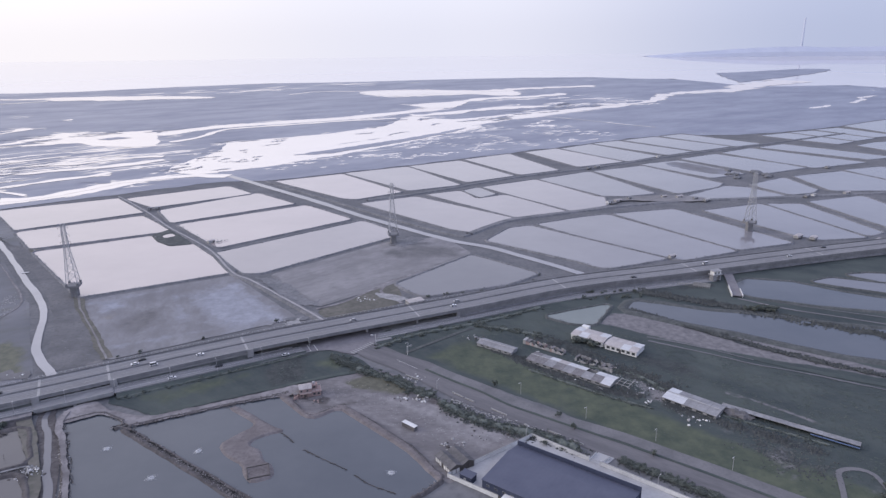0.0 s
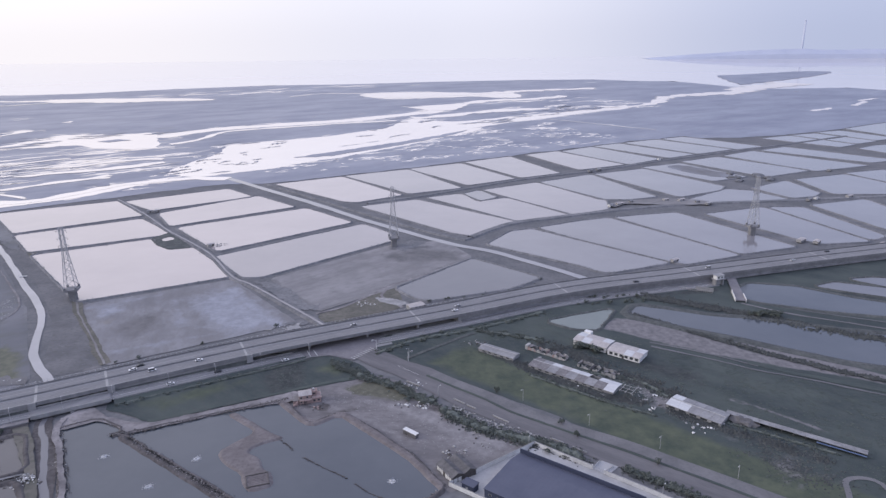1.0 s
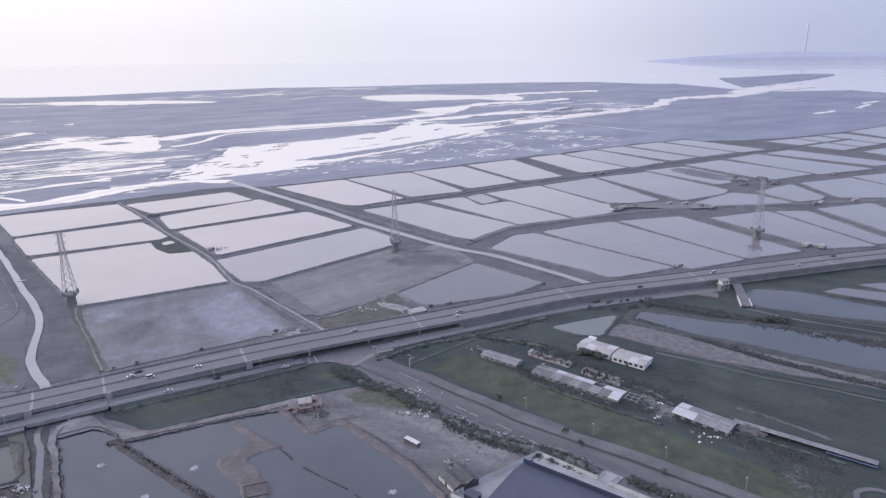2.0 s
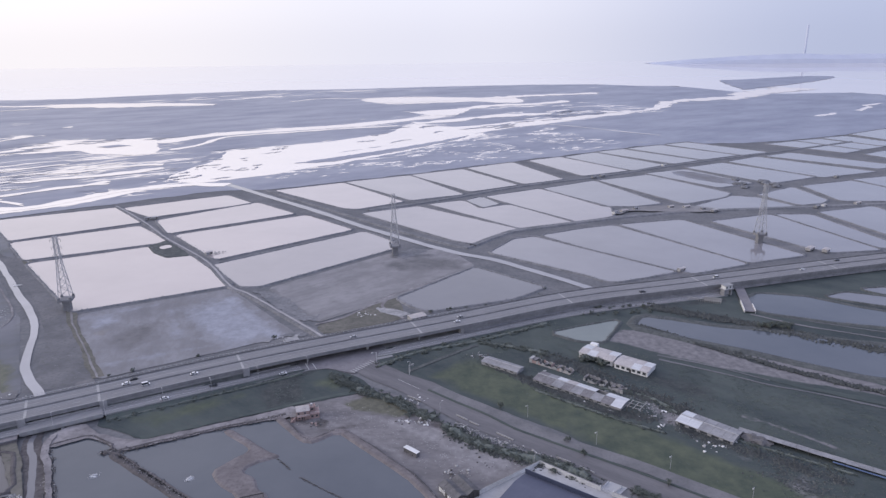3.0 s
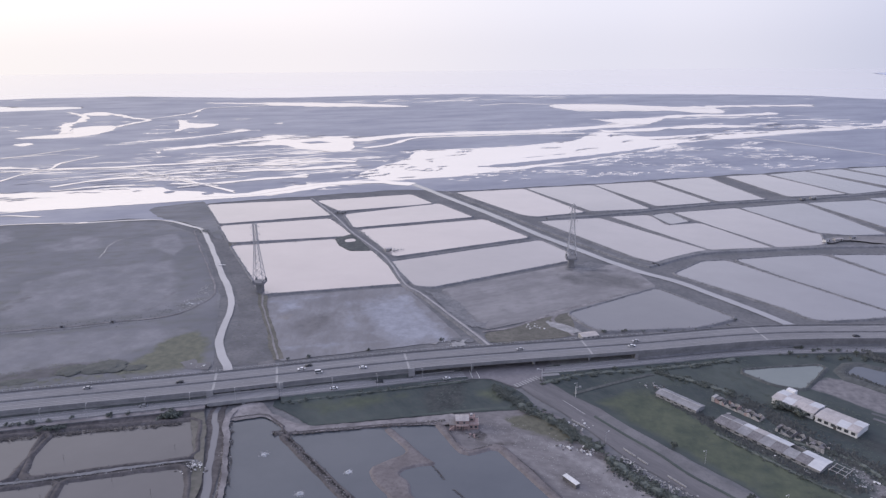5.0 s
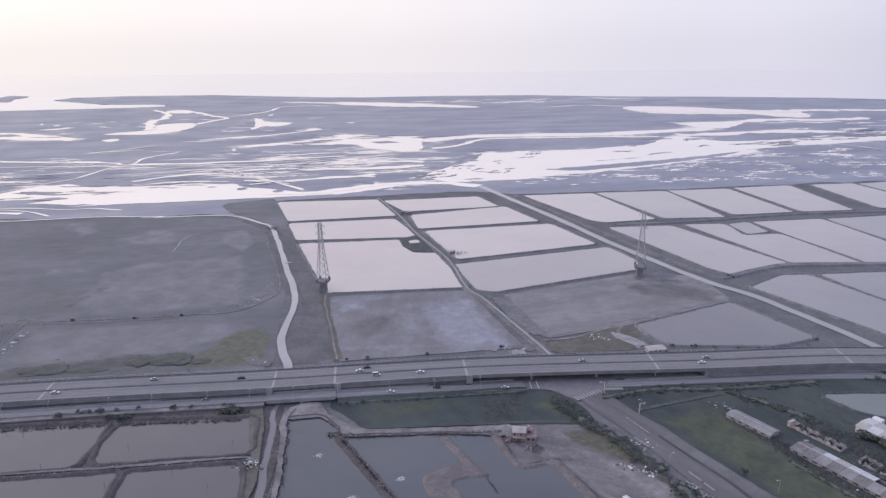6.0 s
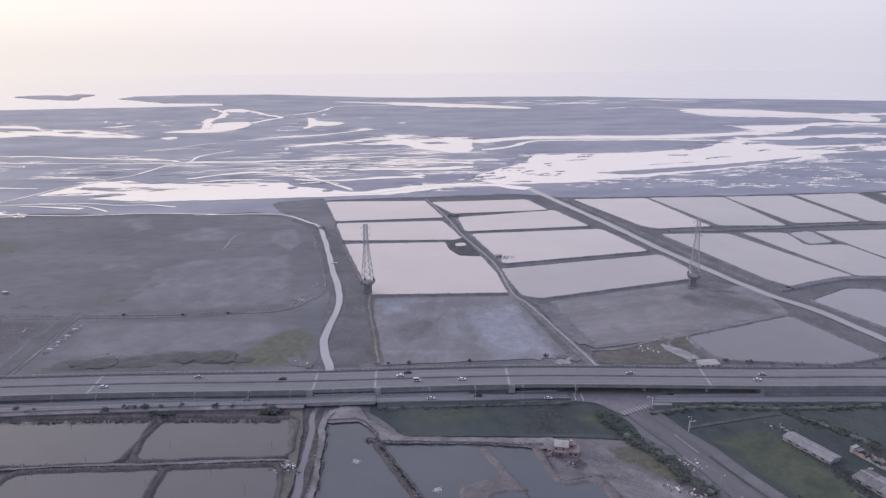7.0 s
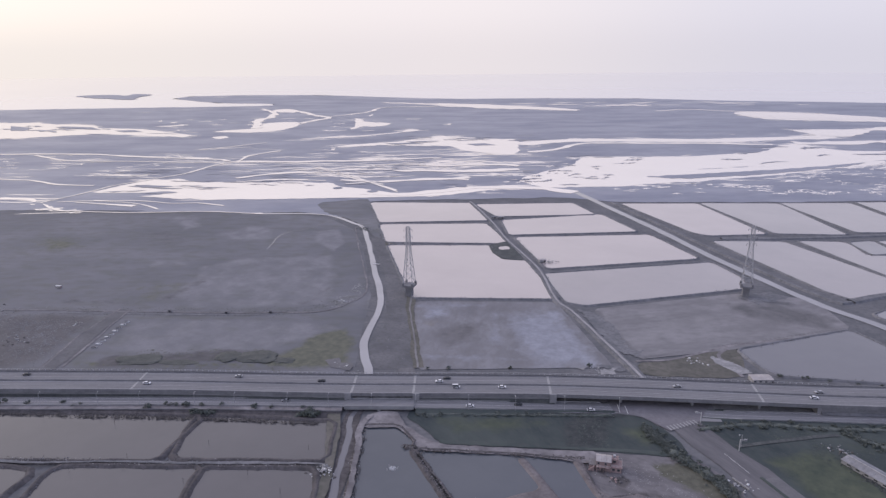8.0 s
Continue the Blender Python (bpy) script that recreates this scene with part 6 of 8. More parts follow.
part("railing", boxes((-4.5, -4.65, 3.8, 2.1, -4.55, 3.92), (-4.5, -4.65, 3.35, 2.1, -4.57, 3.42)), M_CREAM, red)
for x, y in ((2.6, -3.5), (5.1, -3.5), (7.6, -3.5), (7.6, -0.3), (7.6, 2.9), (5.6, 2.9)):
    part("railing_post", boxes((x - 0.07, y - 0.07, 3.14, x + 0.07, y + 0.07, 4.2)), M_CREAM, red)
part("railing", boxes((2.5, -3.56, 4.15, 7.66, -3.44, 4.27), (7.54, -3.44, 4.15, 7.66, 2.96, 4.27), (5.5, 2.96, 4.15, 7.54, 3.06, 4.27)), M_CREAM, red)
part("parapet", boxes((2.25, -1.0, 5.5, 5.8, -0.85, 6.1), (5.65, -0.85, 5.5, 5.8, 3.0, 6.1)), M_BRICK, red)
part("stair", boxes(*[(-5.9 - 0.35 * i, -4.2, 0, -5.55 - 0.35 * i, -3.1, 2.6 - 0.3 * i) for i in range(8)]), M_BRICK, red)
part("water_tank", boxes((3.2, 1.2, 5.5, 4.4, 2.4, 6.6)), M_STEEL, red)
for x in (3.6, 6.0):
    part("window", boxes((x - 0.6, -3.28, 0.9, x + 0.6, -3.18, 2.1)), M_GLASS, red)
part("window", boxes((3.2, -0.68, 3.9, 4.6, -0.58, 4.9)), M_GLASS, red)

# container on the pond bank
con = base("container", -20, 309.5, 0.15, "white shipping container with a dark open side on the pond bank", "container", turn=-41)
part("body", boxes((-4.4, -1.15, 0.15, 4.4, 1.15, 2.4)), M_BROWNROOF, con)
part("roof", boxes((-4.6, -1.35, 2.4, 4.6, 1.35, 2.55)), M_WHITE, con)
for x in (-4.1, 0, 4.1):
    part("skid", boxes((x - 0.2, -1.3, 0, x + 0.2, 1.3, 0.15)), M_DARK, con)

# long sheds in the weeds
s1 = base("shed", 33, 401.5, 0.1, "low grey shed with a faded metal roof in the weeds", "shed", "farm sheds", -36)
gable(s1, -13, 13, -4.2, 4.2, 2.2, 1.0, M_CONCRETE, M_GREYROOF, 0.5, 0.4, [(-9 + 4.5 * i, 2.2, 0.7, 1.7) for i in range(5)], sheets=5)
s2 = base("ruined_shed", 64.5, 400.5, 0.1, "roofless ruined shed with pale broken walls", "ruin", turn=-38)
def ruin(thing, length, depth, seed, mats):
    """Broken long walls with jagged tops, cross walls, a few beams and roof scraps."""
    rr = random.Random(seed)
    n = int(length / 1.5)
    for y in (-depth / 2, depth / 2):
        tops = [rr.choice((0.7, 1.3, 1.9, 2.3, 2.5)) for _ in range(n + 1)]
        for i in range(n):
            x = -length / 2 + i * length / n
            if rr.random() < 0.12:
                continue
            bm = bmesh.new()
            vs = [bm.verts.new(p) for p in ((x, y - 0.13, 0), (x + length / n, y - 0.13, 0), (x + length / n, y - 0.13, tops[i + 1]), (x, y - 0.13, tops[i]), (x, y + 0.13, 0), (x + length / n, y + 0.13, 0), (x + length / n, y + 0.13, tops[i + 1]), (x, y + 0.13, tops[i]))]
            for f in ((0, 1, 2, 3), (5, 4, 7, 6), (3, 2, 6, 7), (4, 0, 3, 7), (1, 5, 6, 2)):
                bm.faces.new([vs[k] for k in f])
            part("wall_stub", bm, mats[rr.randrange(len(mats))], thing)
    for i in range(int(length / 4.5) + 1):
        x = -length / 2 + i * 4.5
        part("cross_wall", boxes((x, -depth / 2 + 0.13, 0, x + 0.22, depth / 2 - 0.13, rr.uniform(1.0, 2.4))), mats[i % len(mats)], thing)
        part("beam", boxes((x + 1.6, -depth / 2 - 0.2, 2.35, x + 1.8, depth / 2 + 0.2, 2.55)), M_DARK, thing)
        if rr.random() < 0.5:
            part("roof_scrap", boxes((x + 0.4, -depth / 2, 2.56, x + rr.uniform(1.6, 3.6), rr.uniform(-0.2, 0.4) * depth, 2.66)), M_OLDROOF, thing)


ruin(s2, 27.0, 4.6, 5, (M_STONE, M_CONCRETE, M_CREAM, M_BRICK))
part("porch", boxes((-15.6, -2.6, 0, -13.7, 2.0, 2.9)), M_STONE, s2)
s2b = base("ruined_shed", 92, 377, 0.1, "second row of broken grey walls choked with weeds", "ruin", turn=-41)
ruin(s2b, 26.0, 5.5, 8, (M_CONCRETE, M_GREYROOF, M_OLDROOF, M_STONE))
s3 = base("shed", 76, 370, 0.1, "long low shed patched with white and grey roof sheets", "shed", "farm sheds", -38)
gable(s3, -28, 28, -6.5, 5.5, 2.0, 0.9, M_CONCRETE, M_GREYROOF, 0.55, 0.4, [(-25 + 5 * i, 2.6, 0.6, 1.6) for i in range(10)], sheets=9,
    roofs=[M_OLDROOF, M_OLDROOF, M_GREYROOF, M_OLDROOF, M_GREYROOF, M_OLDROOF, M_GREYROOF, M_OLDROOF, M_SHEET, M_OLDROOF, M_GREYROOF, M_SHEET, M_CREAM, M_SHEET, M_SHEET, None, M_SHEET, M_SHEET])
s3b = base("pergola", 103, 349, 0.1, "open timber frame at the shed's end", "frame", turn=-38)
for x in (-3.5, 0, 3.5):
    for y in (-4, 0, 4):
        part("post", boxes((x - 0.14, y - 0.14, 0, x + 0.14, y + 0.14, 2.9)), M_DARK, s3b)
    part("beam", boxes((x - 0.12, -4.6, 2.9, x + 0.12, 4.6, 3.12)), M_STONE, s3b)
for y in (-3.6, 0, 3.6):
    part("rail", boxes((-4, y - 0.1, 3.12, 4, y + 0.1, 3.28)), M_STONE, s3b)
s4 = base("farmhouse", 106, 406, 0.1, "long white farmhouse with cream roofs in two steps", "farmhouse", turn=-37)
gable(s4, -23, 0, -6.5, 7, 3.6, 0.9, M_WHITE, M_CREAM, 0.45, 0.4, [(-20 + 4.4 * i, 2.0, 1.1, 2.8) for i in range(5)], -9.4, sheets=4, roofs=[M_CREAM, M_SHEET, M_CREAM, M_CREAM, M_SHEET, M_CREAM, M_CREAM, M_SHEET])
gable(s4, 1.6, 23, -7.5, 6, 3.3, 0.8, M_WHITE, M_CREAM, 0.45, 0.4, [(4 + 3.4 * i, 2.2, 0.9, 2.7) for i in range(6)], 12.0, sheets=4, roofs=[M_CREAM, M_CREAM, M_SHEET, M_CREAM, M_CREAM, M_CREAM, M_CREAM, M_SHEET])
part("link", boxes((-0.1, -5, 0, 1.7, 5, 3.3)), M_GREYROOF, s4)
part("tank", boxes((-22, 7.2, 0, -17, 10.5, 4.6)), M_WHITE, s4)
s5 = base("shed", 136, 329, 0.1, "wide open-sided shed with white and grey roof sheets", "shed", "farm sheds", -43)
gable(s5, -15, 15, -6.5, 6.5, 2.2, 0.8, M_CONCRETE, M_GREYROOF, 0.5, 0.4, [(-12 + 6 * i, 4.0, 0.4, 1.8) for i in range(5)], sheets=5, roofs=[M_SHEET, M_SHEET, M_GREYROOF, M_GREYROOF, M_GREYROOF, M_SHEET, M_GREYROOF, M_GREYROOF, M_GREYROOF, M_GREYROOF])
s6 = base("lean_to", 177, 306.5, 0.1, "very long narrow lean-to with grey roof and blue tarpaulin eave", "shed", "farm sheds", -36)
part("wall", boxes((-33, 1.6, 0, 33, 1.9, 2.3)), M_CONCRETE, s6)
for i in range(12):
    part("roof_sheet", boxes((-33 + 5.5 * i, -1.8, 2.0 + 0.04 * (i % 3), -27.6 + 5.5 * i, 2.2, 2.14 + 0.04 * (i % 3))), M_GREYROOF, s6)
    if i > 7:
        part("tarpaulin", boxes((-33 + 5.5 * i, -2.9, 1.1, -27.6 + 5.5 * i, -1.9, 1.3 + 0.05 * (i % 2))), M_TARP, s6, "blue tarpaulin along the eave")
    part("post", boxes((-32.8 + 5.5 * i, -1.7, 0, -32.6 + 5.5 * i, -1.5, 2.0)), M_DARK, s6)
for thing, x0, x1, yr, z in ((s1, -13.4, 13.4, 0.0, 3.26), (s3, -28.4, 10.0, 0.1, 2.96), (s5, -15.4, 15.4, 0.0, 3.06)):
    part("ridge_cap", boxes((x0, yr - 0.35, z, x1, yr + 0.35, z + 0.1)), M_STONE, thing)
rr = random.Random(77)
for i in range(26):
    junk = base("scrap_board", 58 + rr.uniform(0, 70), 0, 0.2, "weathered scrap board lying by the sheds", "board", "scrap boards", rr.uniform(0, 180))
    junk.location.y = 384 - 0.78 * (junk.location.x - 58) + rr.uniform(-14, 14)
    part("plank", boxes((-rr.uniform(0.6, 2.2), -rr.uniform(0.2, 0.8), 0, rr.uniform(0.6, 2.2), rr.uniform(0.2, 0.8), 0.18)), (M_STONE, M_DARK, M_OLDROOF, M_WHITE)[i % 4], junk)
hp = base("compost_heap", 156, 319, 0.1, "dark heap of brown netting behind the shed", "heap", turn=-40)
bm = bmesh.new()
bmesh.ops.create_icosphere(bm, subdivisions=3, radius=1.0)
for vtx in bm.verts:
    k = 1 + 0.35 * noise.noise(vtx.co * 2.2)
    vtx.co = Vector((vtx.co.x * 8 * k, vtx.co.y * 4.2 * k, max(-0.1, vtx.co.z * 2.6 * k)))
part("mound", bm, M_BROWNROOF, hp)
hw = base("white_shed", -24, 479, 0.2, "white flat-roofed shed beside the expressway", "shed", turn=30)
gable(hw, -6.2, 6.2, -3.6, 3.6, 2.8, 0.4, M_STONE, M_CREAM, 0.5, 0.3, [(-5 + 3.3 * i, 1.6, 1.0, 2.2) for i in range(4)], 5.6, sheets=4)

# small huts on the dikes
def hut(x, y, z, turn, L, W, H, wall, roof, label):
    thing = base("hut", x, y, z, label, "hut", "huts on the dikes", turn)
    gable(thing, -L / 2, L / 2, -W / 2, W / 2, H, 0.6, wall, roof, 0.5, 0.3, [(-L / 4, 0.9, 1.0, 1.8)], L / 4, sheets=1)
    return thing


LIGHT_HUT, GREY_HUT = "small white pump hut on a pond dike", "small grey feed hut on a pond dike"
hut(-232, 639, 1.2, 41, 6.4, 4.0, 2.2, M_STONE, M_CREAM, LIGHT_HUT)
hut(-348, 772, 1.2, 29, 4.8, 3.2, 2.2, M_CONCRETE, M_GREYROOF, GREY_HUT)
hut(-340, 776, 1.2, 25, 5.6, 4.0, 2.2, M_CONCRETE, M_STONE, GREY_HUT)
hut(194, 778, 1.2, 43, 7.2, 4.0, 2.2, M_WHITE, M_GREYROOF, GREY_HUT)
hut(206, 784, 1.2, 27, 8.8, 4.0, 2.2, M_STONE, M_CREAM, LIGHT_HUT)
hut(222, 795, 1.2, 39, 5.6, 3.2, 2.2, M_CONCRETE, M_GREYROOF, GREY_HUT)
hut(266, 802, 1.2, 27, 6.4, 4.0, 2.2, M_STONE, M_CREAM, LIGHT_HUT)
hut(284, 800, 1.2, 33, 9.6, 4.0, 2.2, M_STONE, M_CREAM, LIGHT_HUT)
hut(300, 790, 1.2, 25, 5.6, 3.2, 2.2, M_CONCRETE, M_GREYROOF, GREY_HUT)
hut(310, 781, 1.2, 35, 8.0, 4.0, 2.2, M_CONCRETE, M_STONE, GREY_HUT)
hut(204, 577, 1.2, 33, 7.2, 3.2, 2.2, M_STONE, M_CREAM, LIGHT_HUT)
hut(345, 633, 1.2, 40, 10.4, 4.8, 2.2, M_STONE, M_CREAM, LIGHT_HUT)
hut(357, 627, 1.2, 44, 8.0, 4.8, 2.2, M_STONE, M_CREAM, LIGHT_HUT)
hut(436, 795, 1.2, 37, 7.2, 4.0, 2.2, M_CONCRETE, M_GREYROOF, GREY_HUT)
hut(447, 800, 1.2, 34, 5.6, 4.0, 2.2, M_WHITE, M_STONE, GREY_HUT)
hut(492, 809, 1.2, 29, 9.6, 4.0, 2.2, M_STONE, M_CREAM, LIGHT_HUT)
hut(212, 981, 1.2, 29, 6.4, 4.0, 2.2, M_CONCRETE, M_GREYROOF, GREY_HUT)
hut(226, 990, 1.2, 27, 7.2, 4.0, 2.2, M_CONCRETE, M_STONE, GREY_HUT)
hut(340, 1068, 1.2, 25, 7.2, 4.0, 2.2, M_WHITE, M_STONE, LIGHT_HUT)
hut(553, 966, 1.2, 36, 7.2, 4.8, 2.2, M_CONCRETE, M_GREYROOF, GREY_HUT)
hut(414, 617, 1.2, 43, 6.4, 4.0, 2.2, M_STONE, M_CREAM, LIGHT_HUT)
for k, (x, y) in enumerate(((-226, 642), (-344, 779))):
    rr = random.Random(40 + k)
    heap = base("stone_heap", x, y, 1.2, "low heap of broken stones beside a dike hut", "rubble")
    for i in range(16):
        z = rr.uniform(0.3, 0.7)
        ob = part("stone", boxes((-z, -z * 0.7, -0.2, z, z * 0.7, z * 0.7)), M_STONE if i % 2 else M_CONCRETE, heap)
        ob.matrix_basis = pose(rr.gauss(0, 3.4), rr.gauss(0, 2.6), 0.1, 0, 0, rr.uniform(0, 90))
sheet("half_dry_mud", [(330, 1018), (363, 1034), (414, 940), (385, 930), (350, 975)], 0.62, M_PAN, "pale mud showing in a half-drained pond", "mud", 6, 6, 18, 1)
sheet("works_site", [(240, 782), (215, 790), (195, 770), (190, 785), (215, 803), (260, 812), (300, 806), (322, 786), (300, 778)], 1.5, M_BED, "trampled pale ground round the farm huts", "yard", 6, 3, 12, 1)
rnd = random.Random(8)
for i in range(9):
    x, y = rnd.uniform(395, 450), rnd.uniform(905, 960)
    bm = bmesh.new()
    bmesh.ops.create_icosphere(bm, subdivisions=2, radius=1)
    for vtx in bm.verts:
        vtx.co *= 1 + 0.35 * noise.noise(vtx.co * 1.7 + Vector((i, 0, 0)))
        vtx.co = Vector((vtx.co.x * 8, vtx.co.y * 5, max(vtx.co.z, -0.2) * rnd.uniform(2.0, 3.0)))
    ob = part("earth_mound", bm, M_BANK)
    ob.matrix_world = pose(x, y, 0.9, 0, 0, rnd.uniform(0, 180))
    tagged(ob, "dark heap of dredged earth by the half-drained pond", "mound", "earth mounds")

# notch of weedy land in the big pond, spit and bar in the near pond
def landform(name, pts, h, mat, label, category, amp=0.8, z0=0.3):
    ring = outline(pts, 3.0, amp, 7.0, 1, 3.0)
    verts, faces, n = [], [], len(ring)
    rows = [(0.8, z0), (-0.6, h), (-1.6, h * 1.1)]
    for d, z in rows:
        for p in grow(ring, d):
            verts.append((p.x, p.y, z))
    for k in range(2):
        for i in range(n):
            j = (i + 1) % n
            faces.append((k * n + i, k * n + j, (k + 1) * n + j, (k + 1) * n + i))
    thing = tagged(mesh(name, verts, faces, mat), label, category, kind="structure")
    part("top", flat([Vector(v[:2]) for v in verts[2 * n:]], h * 1.1), mat, thing)
    return thing


landform("weedy_corner", [(-303, 667), (-287, 644), (-270, 630), (-249, 636), (-292, 690)], 1.1, M_WEEDBANK, "dark weedy corner of land in the big pond", "land")
sheet("corner_pool", [(-291, 663), (-283, 672), (-276, 662), (-284, 655)], 1.3, M_POND, "small bright pool in the weedy corner", "pool", 2, 0.8, 5, 1)
landform("earth_spit", [(-121, 330), (-111, 321.5), (-103, 315), (-103, 311), (-109, 305), (-116, 295), (-110, 286), (-99, 278), (-96, 269), (-91, 264), (-82, 269), (-85, 278), (-90, 281), (-94, 290), (-101, 294), (-100, 299), (-93, 304), (-85, 307), (-94, 312), (-108, 324), (-118.5, 332.5)], 1.2, M_REDSOIL, "crooked reddish earth spit in the pond", "spit", 0.35)
landform("pond_bank", [(-98, 343), (-93, 345), (-79, 326), (-70, 323), (-59, 333.5), (-44, 319.5), (-20, 294), (-7, 275), (-2, 267), (-4, 264), (-9.5, 272), (-22, 290), (-47, 315.5), (-60, 328.5), (-71, 318.5), (-77.5, 320), (-94.5, 340)], 1.3, M_REDSOIL, "bare reddish bank of the pond", "bank", 0.4)
part_frame = base("timber_crib", -90, 272, 1.1, "square crib of old boards on the spit", "crib", turn=18)
part("floor", boxes((-4.8, -4.0, 0.1, 4.8, 4.4, 0.3)), M_REDSOIL, part_frame, "earth-covered crib floor")
for y in (-4.3, 4.5):
    part("board", boxes((-5.3, y - 0.2, 0, 5.3, y + 0.2, 0.7)), M_DARK, part_frame)
for x in (-5.0, 5.0):
    part("board", boxes((x - 0.2, -4.1, 0, x + 0.2, 4.3, 0.62)), M_DARK, part_frame)
for i in range(7):
    part("plank", boxes((-4.6 + 0.3 * (i % 3), -3.6 + i * 1.15, 0.3, 4.2 + 0.2 * (i % 2), -3.3 + i * 1.15, 0.42)), M_REDSOIL, part_frame)

brush = base("brush_stack", -174, 312.5, 1.1, "stack of pale poles and brush at the pond corner", "brush", turn=15)
for i in range(14):
    bm = bmesh.new()
    bar(bm, (-4.5 + 0.25 * (i % 5), -1.2 + 0.17 * i, 0.1 + 0.05 * (i % 4)), (3.5 - 0.3 * (i % 4), -0.6 + 0.12 * i, 0.5 + 0.08 * (i % 3)), 0.14, 5)
    part("pole", bm, M_STONE if i % 3 == 0 else M_DARK, brush)

# sluice at the head of the right-hand ponds
slu = base("sluice_gate", 221, 521, 0, "concrete sluice gate with a small white hoist house", "sluice", turn=22)
for x in (-3.4, 3.4):
    part("pillar", boxes((x - 0.7, -2, 0, x + 0.7, 2, 5.2)), M_CONCRETE, slu)
part("platform", boxes((-5, -3, 5.2, 5, 3, 5.7)), M_CONCRETE, slu)
part("hoist_house", boxes((-3.6, -2.2, 5.7, 3.6, 2.2, 8.6)), M_WHITE, slu)
part("roof", boxes((-4.2, -2.8, 8.6, 4.2, 2.8, 8.9)), M_CONCRETE, slu)
for x in (-2, 1.4):
    part("window", boxes((x - 0.7, -2.27, 6.4, x + 0.7, -2.18, 7.8)), M_GLASS, slu)
part("gate_leaf", boxes((-2.7, -0.2, 0.2, 2.7, 0.2, 4.2)), M_STEEL, slu)
ramp = base("access_bridge", 231, 511, 0, "sloping concrete access bridge with white side walls", "bridge", turn=-14)
part("deck", boxes((-3.6, -28, 0.9, 3.6, 26, 1.5)), M_DARKROAD, ramp)
part("side_wall", boxes((-4.0, -28, 0, -3.6, -8, 2.5)), M_WHITE, ramp)
part("side_wall", boxes((3.6, -28, 0, 4.0, -14, 2.5)), M_WHITE, ramp)
part("pier", boxes((-3.4, -6, -0.2, 3.4, -4.6, 0.9)), M_CONCRETE, ramp)
part("pier", boxes((-3.4, 12, -0.2, 3.4, 13.4, 0.9)), M_CONCRETE, ramp)
pf = base("post_fence", 198, 507, 0, "row of pale concrete posts with rails", "fence", turn=-24)
for i in range(16):
    part("post", boxes((-12 + i * 1.6, -0.2, 0, -11.6 + i * 1.6, 0.2, 2.2)), M_STONE, pf)
part("rail", boxes((-12.1, -0.12, 2.2, 12.5, 0.12, 2.45)), M_STONE, pf)
part("backing", boxes((0, 3, 0, 13, 3.4, 3.4)), M_CONCRETE, pf)

# ---- pond gear ----
def aerator(x, y, turn):
    thing = base("paddle_aerator", x, y, 0.62, "floating paddle-wheel aerator churning white foam", "aerator", "pond aerators", turn)
    for s in (-1, 1):
        part("float", boxes((-1.2, s * 0.7 - 0.15, -0.1, 1.2, s * 0.7 + 0.15, 0.12)), M_WHITE, thing)
    part("motor", boxes((-0.3, -0.3, 0.2, 0.3, 0.3, 0.7)), M_STEEL, thing)
    for s in (-1, 1):
        bm = bmesh.new()
        for k in range(6):
            a = k * math.pi / 3
            bar(bm, (s * 1.0, 0, 0.3), (s * 1.0 + 0.6 * math.cos(a), 0.5 * s, 0.3 + 0.6 * math.sin(a)), 0.14)
        part("paddle_wheel", bm, M_WHITE, thing)
    rr = random.Random(int(x * 7 + y))
    verts, faces = [], []
    for _ in range(520):
        r, a = abs(rr.gauss(0, 1.0)), rr.uniform(0, 6.28)
        cx, cy, s = 1.1 * r * math.cos(a), 0.95 * r * math.sin(a), rr.uniform(0.05, 0.15)
        k = len(verts)
        for j in range(5):
            verts.append((cx + s * math.cos(j * 1.257) * rr.uniform(0.6, 1.3), cy + s * math.sin(j * 1.257), rr.uniform(-0.08, 0.1) + 0.45 * max(0, 1 - r / 1.6) * rr.random()))
        faces.append(tuple(range(k, k + 5)))
    tagged(mesh("foam", verts, faces, M_FOAM, thing, "white foam and spray"), kind="stuff")
    return thing


for x, y, a in ((-172, 293, 0), (-125, 290, 60), (-140, 269, 20), (-27, 271, -10)):
    aerator(x, y, a)
rnd = random.Random(3)
line = spline([(-86, 305), (-70, 289), (-50, 275), (-41, 267), (-35, 262), (-24, 256)], 1.6)
net = base("net_line", -86, 305, 0.3, "dark broken line of net and stakes across the pond", "net")
for i, p in enumerate(line):
    if noise.noise(Vector((i * 0.13, 0.5, 0))) < -0.33:
        continue
    part("net_piece", boxes((p.x + 85.5 - rnd.uniform(0.2, 0.8), p.y - 305 - rnd.uniform(0.06, 0.28), 0.1, p.x + 86 + rnd.uniform(0.2, 0.7), p.y - 305 + rnd.uniform(0.06, 0.28), rnd.uniform(0.3, 0.6))), M_DARK, net)
for x0, y0, x1, y1 in ((-172, 308, -98, 254), ):
    dk = landform("pond_bar", [(-173, 309), (-170, 310.5), (-95, 256.5), (-58, 229), (-60, 226), (-97.5, 254)], 1.2, M_NEARBANK, "narrow dark dike between two ponds", "dike", 0.5)

